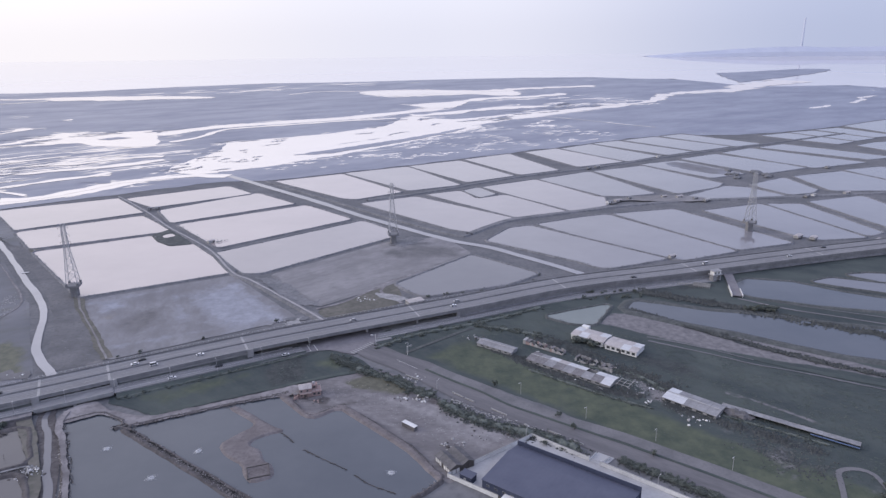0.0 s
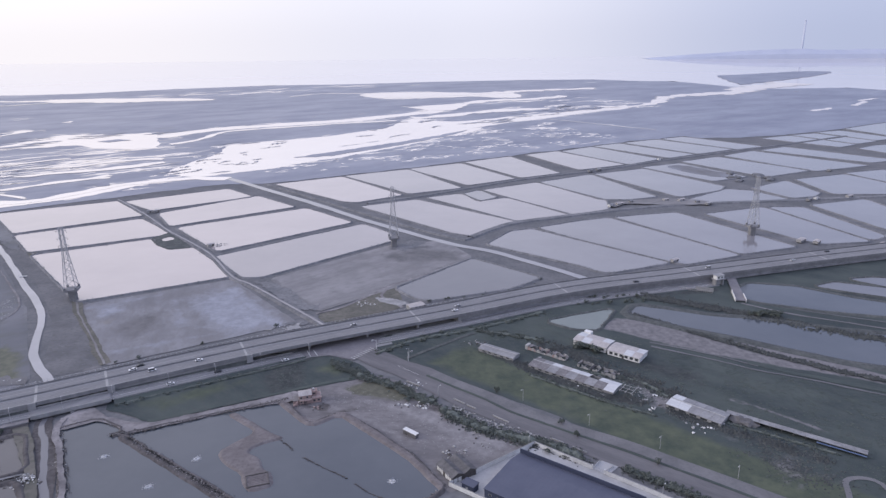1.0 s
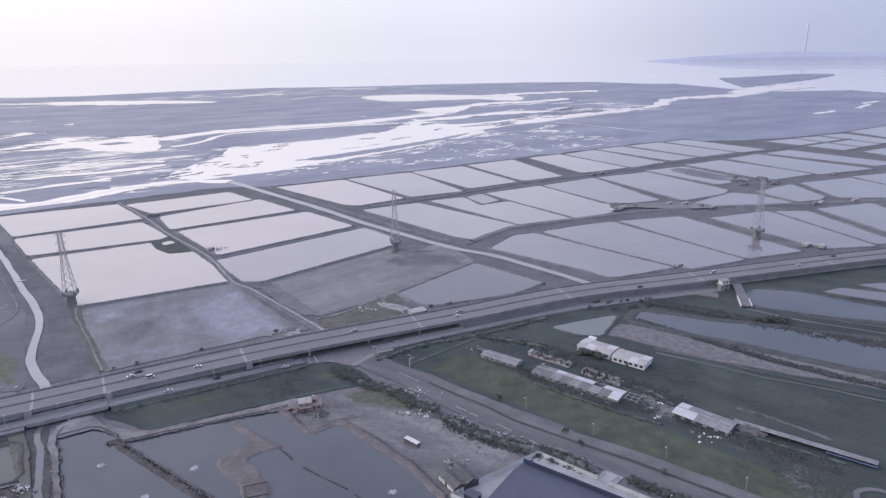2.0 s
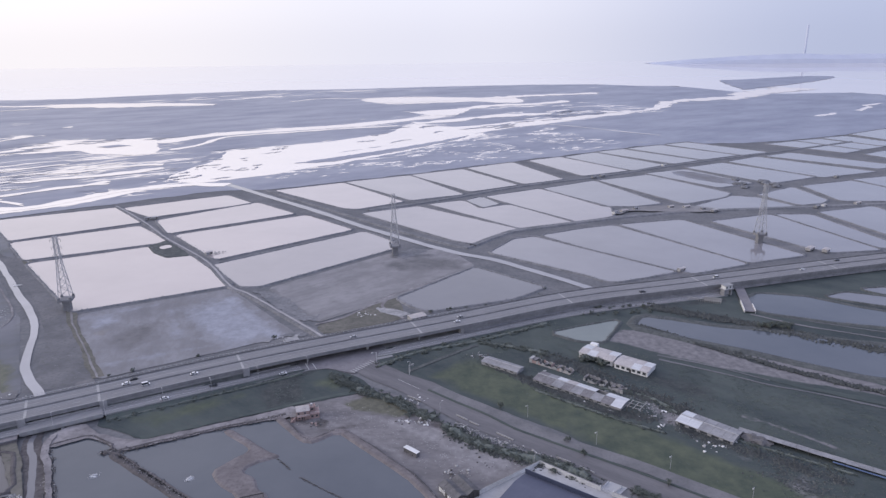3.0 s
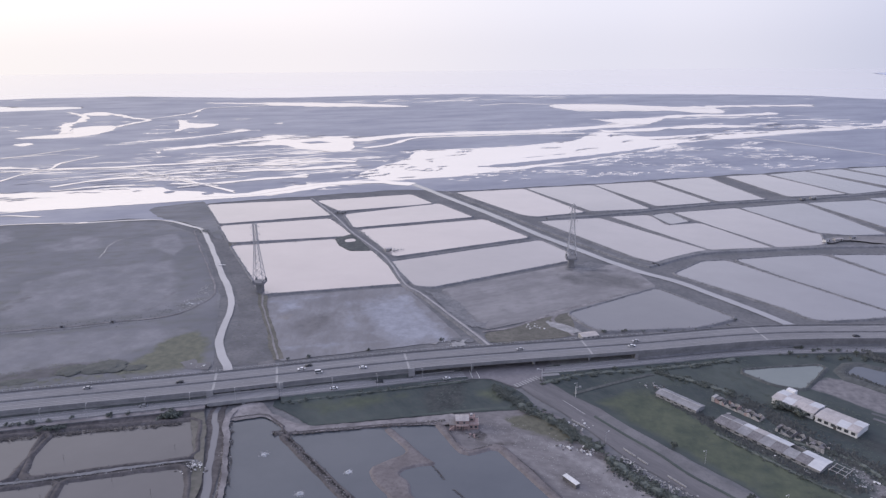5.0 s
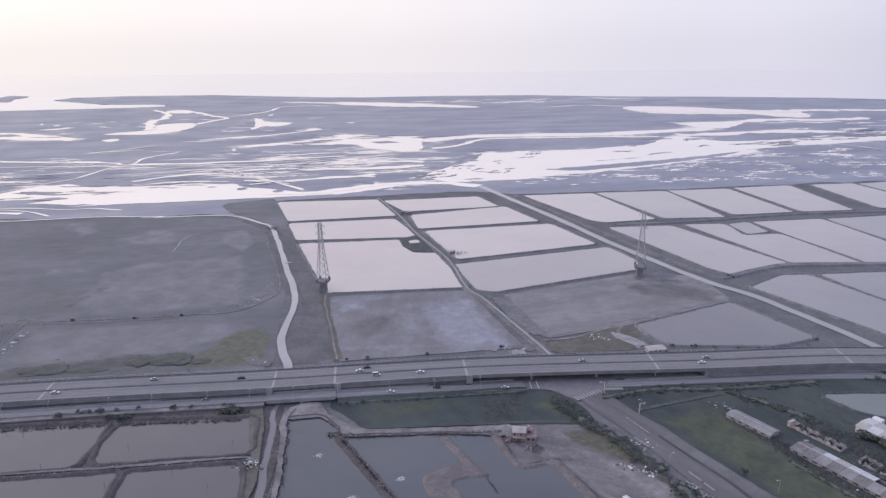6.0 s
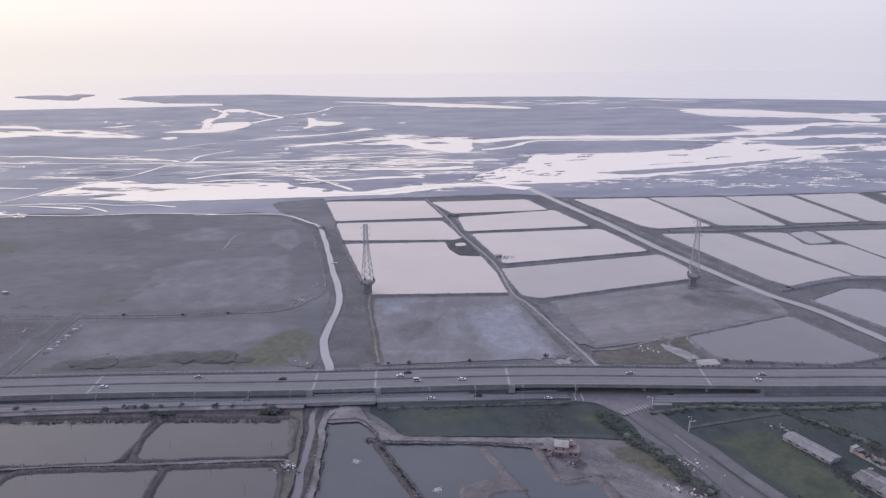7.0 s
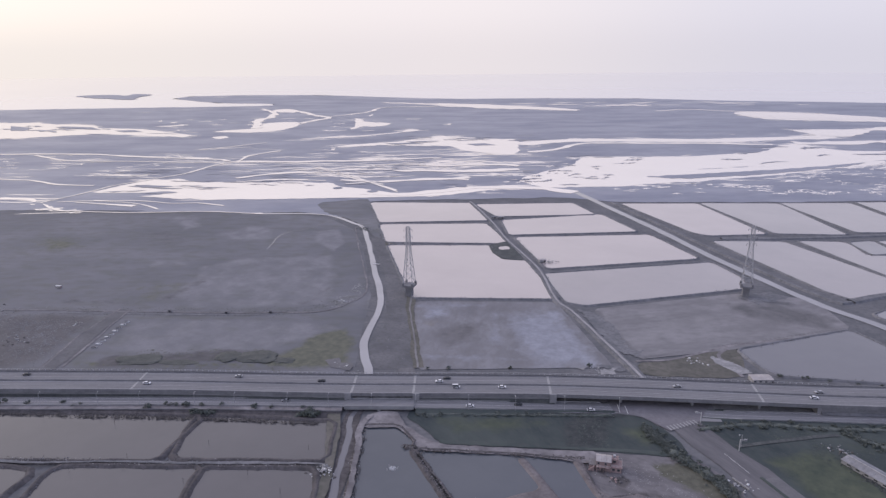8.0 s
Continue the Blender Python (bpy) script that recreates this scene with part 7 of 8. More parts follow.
for x, y in ((-309, 212), (-295, 234), (-231, 254), (-219, 285), (-329, 251), (-268, 263), (-207, 251), (-253, 234)):
    stake = base("pond_stake", x, y, 0.0, "thin dark bamboo stake standing in a pond", "stake", "pond stakes")
    bm = bmesh.new()
    bar(bm, (0, 0, 0), (0.15, 0.1, 3.4), 0.14, 5)
    part("shaft", bm, M_DARK, stake)
    bm = bmesh.new()
    bar(bm, (-0.35, 0, 2.9), (0.6, 0.15, 3.0), 0.1, 5)
    part("crosspiece", bm, M_DARK, stake)

# ---- vehicles ----
def paint(name, c, metal=0.2):
    return material(name, tuple(v * 0.92 for v in c), c, 0.5, 0.35, 2.0, 0.0, 0.5, metal, grain=0.0)


CAR_PAINT = {"white": paint("white car paint", (0.75, 0.76, 0.77)), "silver": paint("silver car paint", (0.45, 0.46, 0.48), 0.5), "dark": paint("dark car paint", (0.05, 0.055, 0.065))}


def car(x, y, z, turn, colour, van=False):
    kind = "van" if van else "car"
    thing = base(kind, x, y, z, f"{colour} {'boxy delivery van' if van else 'saloon car'} on the road", kind, "road traffic", turn)
    hood, roof = (0.85, 2.1) if van else (0.9, 1.45)
    prof = [(-2.3, 0.35), (-2.32, 0.85), (-2.2, hood), (2.0, hood), (2.3, 0.75), (2.3, 0.35)]
    bm = bmesh.new()
    rings = [[bm.verts.new((px, s * 0.88, pz)) for px, pz in prof] for s in (-1, 1)]
    n = len(prof)
    for i in range(n):
        j = (i + 1) % n
        bm.faces.new((rings[0][i], rings[0][j], rings[1][j], rings[1][i]))
    bm.faces.new(rings[0][::-1])
    bm.faces.new(rings[1])
    body = part("body", bm, CAR_PAINT[colour], thing)
    a, b, c, d = (-2.2, -2.2, 1.2, 1.6) if van else (-1.9, -1.2, 0.45, 1.2)
    bm = bmesh.new()
    lo = [bm.verts.new(p) for p in ((a, -0.84, hood), (d, -0.84, hood), (d, 0.84, hood), (a, 0.84, hood))]
    hi = [bm.verts.new(p) for p in ((b, -0.68, roof - 0.06), (c, -0.68, roof - 0.06), (c, 0.68, roof - 0.06), (b, 0.68, roof - 0.06))]
    for i in range(4):
        j = (i + 1) % 4
        bm.faces.new((lo[i], lo[j], hi[j], hi[i]))
    part("window", bm, M_GLASS, thing)
    part("roof", boxes((b - 0.02, -0.7, roof - 0.06, c + 0.02, 0.7, roof)), CAR_PAINT[colour], thing)
    for wx in (-1.4, 1.4):
        for wy in (-0.8, 0.8):
            bm = bmesh.new()
            bmesh.ops.create_cone(bm, cap_ends=True, segments=12, radius1=0.33, radius2=0.33, depth=0.22, matrix=Matrix.Translation((wx, wy, 0.33)) @ Matrix.Rotation(math.pi / 2, 4, "X"))
            part("wheel", bm, M_TYRE, thing)
    for wy in (-0.6, 0.6):
        part("headlight", boxes((2.24, wy - 0.18, 0.62, 2.33, wy + 0.18, 0.78)), M_WHITE, body)
    return thing


def on_lane(x, offset):
    p, a = on_way(x)
    q = p + Vector((-math.sin(radians(a)), math.cos(radians(a)))) * offset
    return q.x, q.y, DECK + 0.02, a if offset < 0 else a + 180


for x, o, col, van in ((-253, 3.4, "dark", False), (-190, 3.4, "white", False), (-186, 7.4, "dark", False), (-181, -3.4, "white", True), (-157, -3.4, "white", False), (-347, -3.4, "white", False), (-418, 7.2, "dark", False), (4, -3.4, "white", False), (9, 3.4, "silver", False), (222, 3.4, "white", True), (150, -7.2, "dark", False), (-64, 3.4, "silver", False), (300, -3.4, "white", False), (345, 7.2, "dark", False), (-300, 7.2, "silver", False)):
    car(*on_lane(x, o), col, van)
for x, y, a, col in ((-142, 377.8, 207, "dark"), (-104, 394.0, 26, "white"), (-165, 362, 28, "white"), (-262, 315, 208, "silver")):
    car(x, y, fz(x) + 0.04, a, col)


# ---- street furniture ----
def street_lamp(x, y, z, turn, h, label):
    thing = base("street_lamp", x, y, z, label, "street lamp", "street lamps", turn)
    bm = bmesh.new()
    bar(bm, (0, 0, 0), (0, 0, h), 0.22, 6)
    part("pole", bm, M_STEEL, thing)
    bm = bmesh.new()
    bar(bm, (0, 0, h - 0.1), (0, 1.8, h + 0.25), 0.14, 6)
    part("arm", bm, M_STEEL, thing)
    part("lamp_head", boxes((-0.16, 1.5, h + 0.17, 0.16, 2.3, h + 0.33)), M_WHITE, thing)
    return thing


for i in range(-9, 4):
    x = -166 + i * 24
    k = min(range(len(FRONT)), key=lambda j: abs(FRONT[j].x - x))
    p, q = FRONT[k], FRONT[k + 1]
    t = (q - p).normalized()
    r = Vector((t.y, -t.x))
    w = p + r * 4.9
    street_lamp(w.x, w.y, fz(w.x) - 0.15, math.degrees(math.atan2(t.y, t.x)), 8.0, "slim grey street lamp beside the frontage road")
for x, y in ((-25, 396), (42, 342.5), (74, 316), (105, 295), (134, 271)):
    street_lamp(x, y, 0.2, 140, 7.5, "slim grey street lamp beside the side road")
for x, y in ((-6, 348.5), (40, 298.5), (95, 258.5)):
    street_lamp(x, y, 0.2, -40, 6.0, "short grey lamp post at the roadside")
for pts in ([(-25, 366), (-17, 360)], [(3, 345), (9, 339.5)], [(10, 338.5), (15, 334)], [(24, 327), (32, 320)], [(52, 305), (58, 300.5)], [(62, 297), (68, 292)]):
    wall_run("roadside_wall", pts, 0.6, 0.35, 0.3, M_STONE, "low pale broken wall at the roadside", "wall")

def signal_pole(x, y, turn):
    thing = base("signal_pole", x, y, 0.25, "tall pale traffic signal pole at the junction", "signal", "signal poles", turn)
    bm = bmesh.new()
    bar(bm, (0, 0, 0), (0, 0, 6.6), 0.3, 8)
    part("pole", bm, M_WHITE, thing)
    bm = bmesh.new()
    bar(bm, (0, 0, 6.2), (3.2, 0, 6.5), 0.2, 6)
    part("arm", bm, M_WHITE, thing)
    head = part("signal_head", boxes((1.8, -0.2, 5.9, 3.2, 0.2, 6.9)), M_STEEL, thing)
    for i in range(3):
        part("lens", boxes((1.9 + 0.45 * i, -0.24, 6.2, 2.2 + 0.45 * i, -0.205, 6.55)), M_GLASS, head)
    return thing


signal_pole(-25.4, 392.5, 20)
signal_pole(-47.4, 410.4, 200)

# rubble and stacked junk in the yard and on the left bank
def rubble(x, y, count, spread, name, label, seed, mats, z=0.15):
    rr = random.Random(seed)
    thing = base(name, x, y, z, label, "rubble")
    for i in range(count):
        s = 0.2 + 0.8 * rr.random() ** 2.5
        bm = bmesh.new()
        bmesh.ops.create_icosphere(bm, subdivisions=1, radius=s)
        for vtx in bm.verts:
            vtx.co *= 1 + 0.5 * noise.noise(vtx.co * 2 + Vector((i, seed, 0)))
            vtx.co.z *= 0.6
        ob = part("stone", bm, mats[i % len(mats)], thing)
        ob.matrix_basis = pose(rr.gauss(0, spread), rr.gauss(0, spread * 0.6), 0.25 * s, 0, 0, rr.uniform(0, 360))
    return thing


rubble(-25, 340, 26, 2.6, "junk_heap", "heap of pale broken slabs and junk", 1, [M_STONE, M_WHITE, M_DARK])
rubble(-14, 338, 26, 2.8, "junk_heap", "heap of pale stones at the hedge", 2, [M_STONE, M_WHITE])
rubble(2, 333, 34, 3.2, "junk_heap", "pale stones lining the yard entrance", 3, [M_STONE, M_WHITE, M_STONE])
rubble(-199, 271, 70, 2.8, "junk_heap", "rubble and pale boards on the pond bank", 4, [M_STONE, M_DARK, M_WHITE])
rubble(-73, 338, 30, 2.6, "junk_heap", "dark broken bricks beside the pond house", 21, [M_DARK, M_BROWNROOF, M_BRICK])
rubble(-20, 362, 22, 3.4, "junk_heap", "pale broken slabs in the weeds", 22, [M_STONE, M_WHITE])
rubble(-64, 488, 30, 4.0, "junk_heap", "pale pallets and rubble beside the white shed", 23, [M_WHITE, M_STONE])
rubble(-116, 445, 20, 3.0, "junk_heap", "pale rubble at the drained pond corner", 24, [M_STONE, M_WHITE])
rubble(20, 418, 40, 4.0, "junk_heap", "pale broken foundation overgrown in the grass", 33, [M_STONE, M_CONCRETE, M_DARK])
rubble(133, 314, 26, 5.0, "junk_heap", "scattered white stones before the shed", 5, [M_WHITE, M_STONE])
rubble(2, 293, 46, 3.4, "junk_heap", "dark debris heap behind the barn", 6, [M_DARK, M_STONE])
rubble(18, 300, 22, 7.0, "junk_heap", "loose debris across the yard", 7, [M_STONE, M_DARK])
rubble(-265, 371, 24, 4.0, "junk_heap", "pale rubble patch beside the creek", 9, [M_STONE, M_WHITE])
sheet("rubble_pad", [(-279, 372), (-269, 365), (-255, 368), (-259, 377), (-268, 374), (-273, 380)], 0.4, M_PAVE, "broken pale concrete pad beside the creek", "pad", 2, 1.2, 4, 0)
sheet("rubble_pad", [(-230, 385), (-221, 391), (-215, 383), (-224, 378)], 0.46, M_PAVE, "broken pale concrete pad below the expressway", "pad", 3, 1, 5, 1)
strip("bank_path", [(-210, 328), (-207, 314), (-196, 297), (-188, 283), (-178, 266), (-158, 222)], 2.8, 1.6, M_SOIL, "trampled rubbly bank between pond and ditch", "path", 1.2, 0.9, 5, vary=0.7)
strip("bank_path", [(-229, 320), (-206, 287), (-196, 270), (-188, 254), (-175, 225)], 5.6, 1.2, M_SCRUB, "weedy strip beside the ditch", "verge", 1.5, 0.6, 5, vary=0.9)
strip("bank_path", [(-500, 150), (-362, 194), (-300, 226), (-262, 246), (-206, 276), (-200, 274)], 1.8, 1.9, M_BANK, "worn path on the dike between ponds", "path", 1.5, 0.6, 5, vary=0.9)
rubble(-199, 274, 60, 2.2, "junk_heap", "pale rubble heap where the dikes meet", 36, [M_WHITE, M_STONE, M_STONE], 1.75)

# ---- plants ----
def crown_mesh(seed, size, mat):
    """An uneven crown of many small leaf clumps round a few limbs."""
    rr = random.Random(seed)
    lobes = [(Vector((rr.gauss(0, 0.34), rr.gauss(0, 0.34), 0.55 + rr.uniform(-0.12, 0.3))), rr.uniform(0.22, 0.42)) for _ in range(6)]
    verts, faces = [], []
    for c, r in lobes:
        for _ in range(46):
            d = Vector((rr.gauss(0, 1), rr.gauss(0, 1), rr.gauss(0, 0.8))).normalized()
            p = c + d * r * rr.uniform(0.7, 1.1)
            s = rr.uniform(0.06, 0.12)
            u = d.orthogonal().normalized()
            w = d.cross(u)
            tilt = d * rr.uniform(-0.5, 0.5)
            k = len(verts)
            for a in (u + tilt, w, -u - tilt, -w):
                verts.append(tuple((p + a * s) * size))
            faces.append((k, k + 1, k + 2, k + 3))
    me = bpy.data.meshes.new("crown")
    me.from_pydata(verts, [], faces)
    me.materials.append(mat)
    bm = bmesh.new()
    bar(bm, (0, 0, -0.1), (0.02 * size, 0, 0.4 * size), 0.09 * size, 6)
    for c, r in lobes[:4]:
        bar(bm, (0.02 * size, 0, 0.33 * size), c * size, 0.04 * size, 5)
    trunk = bpy.data.meshes.new("trunk")
    bm.to_mesh(trunk)
    bm.free()
    trunk.materials.append(M_BARK)
    return me, trunk


CROWNS = [crown_mesh(i, 1.0, M_LEAF if i % 3 else M_LEAF2) for i in range(6)]


def shrub(x, y, z, size, tall, i, label, name="shrub"):
    thing = tagged(new(name), label, name, "roadside " + name + "s")
    thing.matrix_world = pose(x, y, z, 0, 0, (i * 77) % 360) @ Matrix.Diagonal((size, size, tall, 1))
    crown, trunk = CROWNS[i % 6]
    for nm, me in (("trunk", trunk), ("crown", crown)):
        new(nm, me).parent = thing
    return thing


def hedge(pts, step, width, lo, hi, z, label):
    """A run of bushes grown into one another."""
    rr = random.Random(len(pts) + int(lo * 10))
    verts, faces = [], []
    shapes = [([v.co.copy() for v in me.vertices], [tuple(q.vertices) for q in me.polygons]) for me, _ in CROWNS]
    line = spline(pts, 0.7)
    half = 0.32 * width + 0.3 * lo
    for i, p in enumerate(line):
        t = (line[min(i + 1, len(line) - 1)] - line[max(i - 1, 0)]).normalized()
        r = Vector((t.y, -t.x))
        swell = 0.8 + 0.5 * noise.noise(Vector((p.x / 5, p.y / 5, 2.0)))
        for o, h in ((-1.0, -0.2), (-0.85, 0.3), (-0.45, 0.5), (0.0, 0.56), (0.45, 0.5), (0.85, 0.3), (1.0, -0.2)):
            k = swell * (1 + 0.3 * noise.noise(Vector((p.x / 1.3, p.y / 1.3, o * 3))))
            q = p + r * o * half * k
            verts.append((q.x, q.y, z + h * (0.9 if width > 5 else 0.72) * max(hi, 0.45 * width) * k))
    faces = [(7 * i + j, 7 * i + j + 1, 7 * i + j + 8, 7 * i + j + 7) for i in range(len(line) - 1) for j in range(6)]
    for p in spline(pts, step):
        for _ in range(4 if width > 5 else 2 if width > 2.1 else 1):
            s = rr.uniform(lo, hi)
            spread = width * (0.24 if width > 5 else 0.4)
            m = pose(p.x + rr.gauss(0, spread), p.y + rr.gauss(0, spread), z + (0.35 * hi if width > 5 else -0.15 * s), 0, 0, rr.uniform(0, 360)) @ Matrix.Diagonal((s, s, s * rr.uniform(0.45, 0.75), 1))
            vs, fs = shapes[rr.randrange(6)]
            k = len(verts)
            verts += [tuple(m @ v) for v in vs]
            faces += [tuple(i + k for i in q) for q in fs]
    return tagged(mesh("hedge", verts, faces, M_LEAF), label, "hedge", kind="stuff")


rnd = random.Random(11)
count = 0


def bushes(pts, step, width, lo, hi, z, label, squat=1.0):
    """Single bushes set along a line."""
    global count
    for p in spline(pts, step):
        s = rnd.uniform(lo, hi)
        shrub(p.x + rnd.gauss(0, width * 0.4), p.y + rnd.gauss(0, width * 0.4), z, s, s * rnd.uniform(0.6, 0.95) * squat, count, label)
        count += 1


hedge([(-72, 391), (-54, 374), (-34, 361.5), (-21, 349), (-8.5, 341)], 0.7, 8.5, 0.9, 2.1, 0.0, "dense dark leafy hedge beside the road")
hedge([(-3, 334), (8, 321.5), (22, 312), (38, 304), (52, 298), (64, 288)], 0.7, 9.0, 0.8, 1.9, 0.1, "dense dark leafy thicket beside the side road")
hedge([(84, 278.5), (107, 260.5), (127, 244.5)], 1.0, 5.2, 0.9, 2.0, 0.1, "dark leafy hedge along the factory wall")
hedge([(-188, 343), (-180, 347), (-150, 363), (-110, 384), (-92, 394)], 3.0, 1.5, 1.4, 2.6, 0.3, "dark leafy hedge below the frontage road")
bushes([(-300, 281), (-290, 286)], 1.6, 1.6, 2.4, 3.6, 0.6, "dark tree on the dike corner")
bushes([(-244, 309), (-236, 313)], 1.3, 2.0, 2.8, 4.4, 0.4, "dark tree beside the creek bridge")
hedge([(-46, 404), (-20, 424), (20, 440), (70, 468)], 2.4, 4.0, 1.4, 2.6, 0.1, "dark leafy hedge at the foot of the bank")
verge_rnd = random.Random(91)
for p in spline([(-430, 221), (-386, 243), (-347, 263), (-309, 283), (-274, 301), (-240, 318)], 4.5):
    if verge_rnd.random() < 0.42:
        size = verge_rnd.uniform(1.4, 3.4)
        shrub(p.x + verge_rnd.gauss(0, 1.2), p.y + verge_rnd.gauss(0, 0.7), 1.8, size, size * verge_rnd.uniform(0.5, 0.9), count, "small round bush on the roadside bank")
        count += 1
bushes([(100, 482), (150, 488), (140, 500), (110, 495)], 5, 6.0, 1.6, 3.0, 0.1, "dark bush beside the green pond")
bushes([(222, 456), (232, 460), (243, 456)], 2.0, 4.0, 2.6, 4.6, 0.6, "dark bush on the pond bank")
bushes([(86, 410), (92, 406), (97, 402)], 2.0, 1.5, 3.5, 5.0, 0.1, "dark tree before the farmhouse")
hedge([(60, 383), (110, 365), (125, 345)], 1.6, 4.0, 0.8, 2.2, 0.1, "dark bush among the sheds")
hedge([(50, 372), (90, 340), (112, 326)], 1.2, 2.4, 0.7, 1.5, 0.1, "low dark bush along the shed")
hedge([(20, 437), (42, 430), (64, 419)], 1.2, 4.5, 1.2, 2.6, 0.1, "dark leafy thicket behind the small shed")
hedge([(148, 318), (190, 290)], 1.4, 2.4, 0.7, 1.5, 0.1, "low dark bush beside the lean-to")
for x, y, rx, ry, h in ((-389, 312, 16, 8, 1.1), (-363, 322, 14, 4.0, 0.45), (-340, 344, 9, 8.0, 1.5), (-322, 353, 14, 9.0, 1.7), (-303, 358, 7, 4.5, 0.7)):
    bm = bmesh.new()
    bmesh.ops.create_icosphere(bm, subdivisions=4, radius=1.0)
    for vtx in bm.verts:
        at = Vector((vtx.co.x * rx, vtx.co.y * ry, vtx.co.z * h))
        k = 1 + 0.3 * noise.noise(vtx.co * 1.6 + Vector((x, y, 0))) + 0.1 * noise.noise(at * 0.5 + Vector((y, x, 0)))
        vtx.co = Vector((at.x * k, at.y * k, max(-0.15, at.z * k)))
    ob = tagged(part("scrub_mound", bm, M_DUSK), "low dark thicket of marsh scrub below the expressway", "scrub", "scrub mounds on the marsh")
    ob.matrix_world = pose(x, y, 0.2, 0, 0, 27)
bushes([(-212, 394), (-201, 401), (-166, 420), (-122, 447)], 40.0, 1.0, 1.4, 3.0, 0.2, "small bush below the expressway")
bushes([(-14, 490), (60, 513), (80, 535)], 12.0, 2.0, 1.4, 2.6, 0.6, "small bush on the pond dike")
bushes([(160, 230), (180, 236), (200, 250), (210, 268)], 3.0, 8.0, 2.0, 4.0, 0.1, "dark bush in rough ground")
# lone palms and saplings in the grass
for x, y in ((66, 306), (60, 318), (28, 352), (100, 282)):
    shrub(x, y, 0.1, 2.2, 3.6, count, "slim sapling standing in short grass", "sapling")
    count += 1


def tufts(name, region, count, lo, hi, mat, label, seed, z=0.05):
    """Many small tufts of weed strewn over a patch of ground."""
    rr = random.Random(seed)
    pts = [Vector(p) for p in region]
    x0, x1 = min(p.x for p in pts), max(p.x for p in pts)
    y0, y1 = min(p.y for p in pts), max(p.y for p in pts)
    verts, faces, made, tries = [], [], 0, 0
    while made < count and tries < count * 8:
        tries += 1
        x, y = rr.uniform(x0, x1), rr.uniform(y0, y1)
        inside = False
        for i in range(len(pts)):
            a, b = pts[i], pts[i - 1]
            if (a.y > y) != (b.y > y) and x < (b.x - a.x) * (y - a.y) / (b.y - a.y) + a.x:
                inside = not inside
        if not inside or noise.noise(Vector((x / 14, y / 14, seed))) < rr.uniform(-0.35, 0.25):
            continue
        made += 1
        s = rr.uniform(lo, hi)
        for _ in range(4):
            a = rr.uniform(0, 6.28)
            px, py = x + rr.gauss(0, s * 0.5), y + rr.gauss(0, s * 0.5)
            k = len(verts)
            verts += [(px - s * 0.5 * math.cos(a), py - s * 0.5 * math.sin(a), z), (px + s * 0.5 * math.cos(a), py + s * 0.5 * math.sin(a), z), (px + rr.gauss(0, 0.7) * s, py - rr.uniform(0.3, 0.9) * s, z + s * rr.uniform(0.01, 0.05))]
            faces.append((k, k + 1, k + 2))
    return tagged(mesh(name, verts, faces, mat), label, "weeds", kind="stuff")


tufts("weed_tufts", [(-235, 378), (-215, 392), (-292, 500), (-455, 690), (-535, 790), (-560, 760), (-418, 620), (-292, 462)], 1100, 0.4, 0.9, M_BANK, "weeds on the bank between creek and ponds", 24, 0.14)
tufts("weed_tufts", [(-700, 300), (-480, 360), (-470, 330), (-540, 250), (-700, 200)], 900, 0.6, 2.0, M_DUSK, "dark weeds thinly scattered beside the track", 27, 0.13)
tufts("weed_tufts", [(-415, 290), (-400, 325), (-330, 365), (-290, 365), (-280, 350), (-350, 305)], 500, 0.5, 1.2, M_OLIVE, "low dark olive weeds below the expressway", 28, 0.22)

tufts("weed_tufts", [(-20, 420), (73, 478), (100, 436), (135, 408), (250, 342), (330, 290), (225, 205), (160, 285), (46, 383)], 5200, 0.3, 1.0, M_FIELD, "coarser green growth among rank weeds", 41, 0.19)
tufts("weed_tufts", [(-10, 400), (60, 440), (130, 395), (250, 325), (250, 200), (200, 200), (120, 290)], 1500, 0.3, 0.8, M_FIELD, "dark coarse growth among grass and weeds", 42, 0.19)
tufts("weed_tufts", [(-112, 390), (-93, 398), (-84, 362), (-104, 352)], 300, 0.3, 0.9, M_WEEDS, "dark coarse tufts in the green field", 44, 0.33)

def fringe(name, line, closed, count, spread, lo, hi, mat, label, seed, z=0.3, lift=0.05):
    """Ragged growth thinning out on both sides of a line, so that one ground fades into the next."""
    rr = random.Random(seed)
    pts = resample(line, 1.5, closed)
    verts, faces = [], []
    for _ in range(count):
        p = pts[rr.randrange(len(pts))]
        x, y = p.x + rr.gauss(0, spread), p.y + rr.gauss(0, spread)
        if noise.noise(Vector((x / 9, y / 9, seed))) < rr.uniform(-0.5, 0.2):
            continue
        s = rr.uniform(lo, hi)
        k = len(verts)
        turn = rr.uniform(0, 6.28)
        for j in range(5):
            a, q = turn + j * 1.257, s * rr.uniform(0.6, 1.2)
            verts.append((x + q * math.cos(a) * 1.2, y + q * math.sin(a) * 0.9, z))
        verts.append((x, y, z + lift * s * rr.uniform(0.4, 1.4)))
        faces += [(k + j, k + (j + 1) % 5, k + 5) for j in range(5)]
    return tagged(mesh(name, verts, faces, mat), label, "weeds" if name == "brush" else "rubble", kind="stuff")


fringe("brush", [(22, 411), (49, 382), (71, 361), (92, 346), (109, 340)], False, 5200, 2.0, 0.2, 0.7, M_WEEDBANK, "dark brush along the foot of the sheds", 55, 0.14, 1.3)
fringe("brush", [(122, 330), (143, 313), (159, 302), (182, 284)], False, 3000, 2.2, 0.2, 0.7, M_WEEDBANK, "dark brush along the long lean-to", 56, 0.14, 1.3)
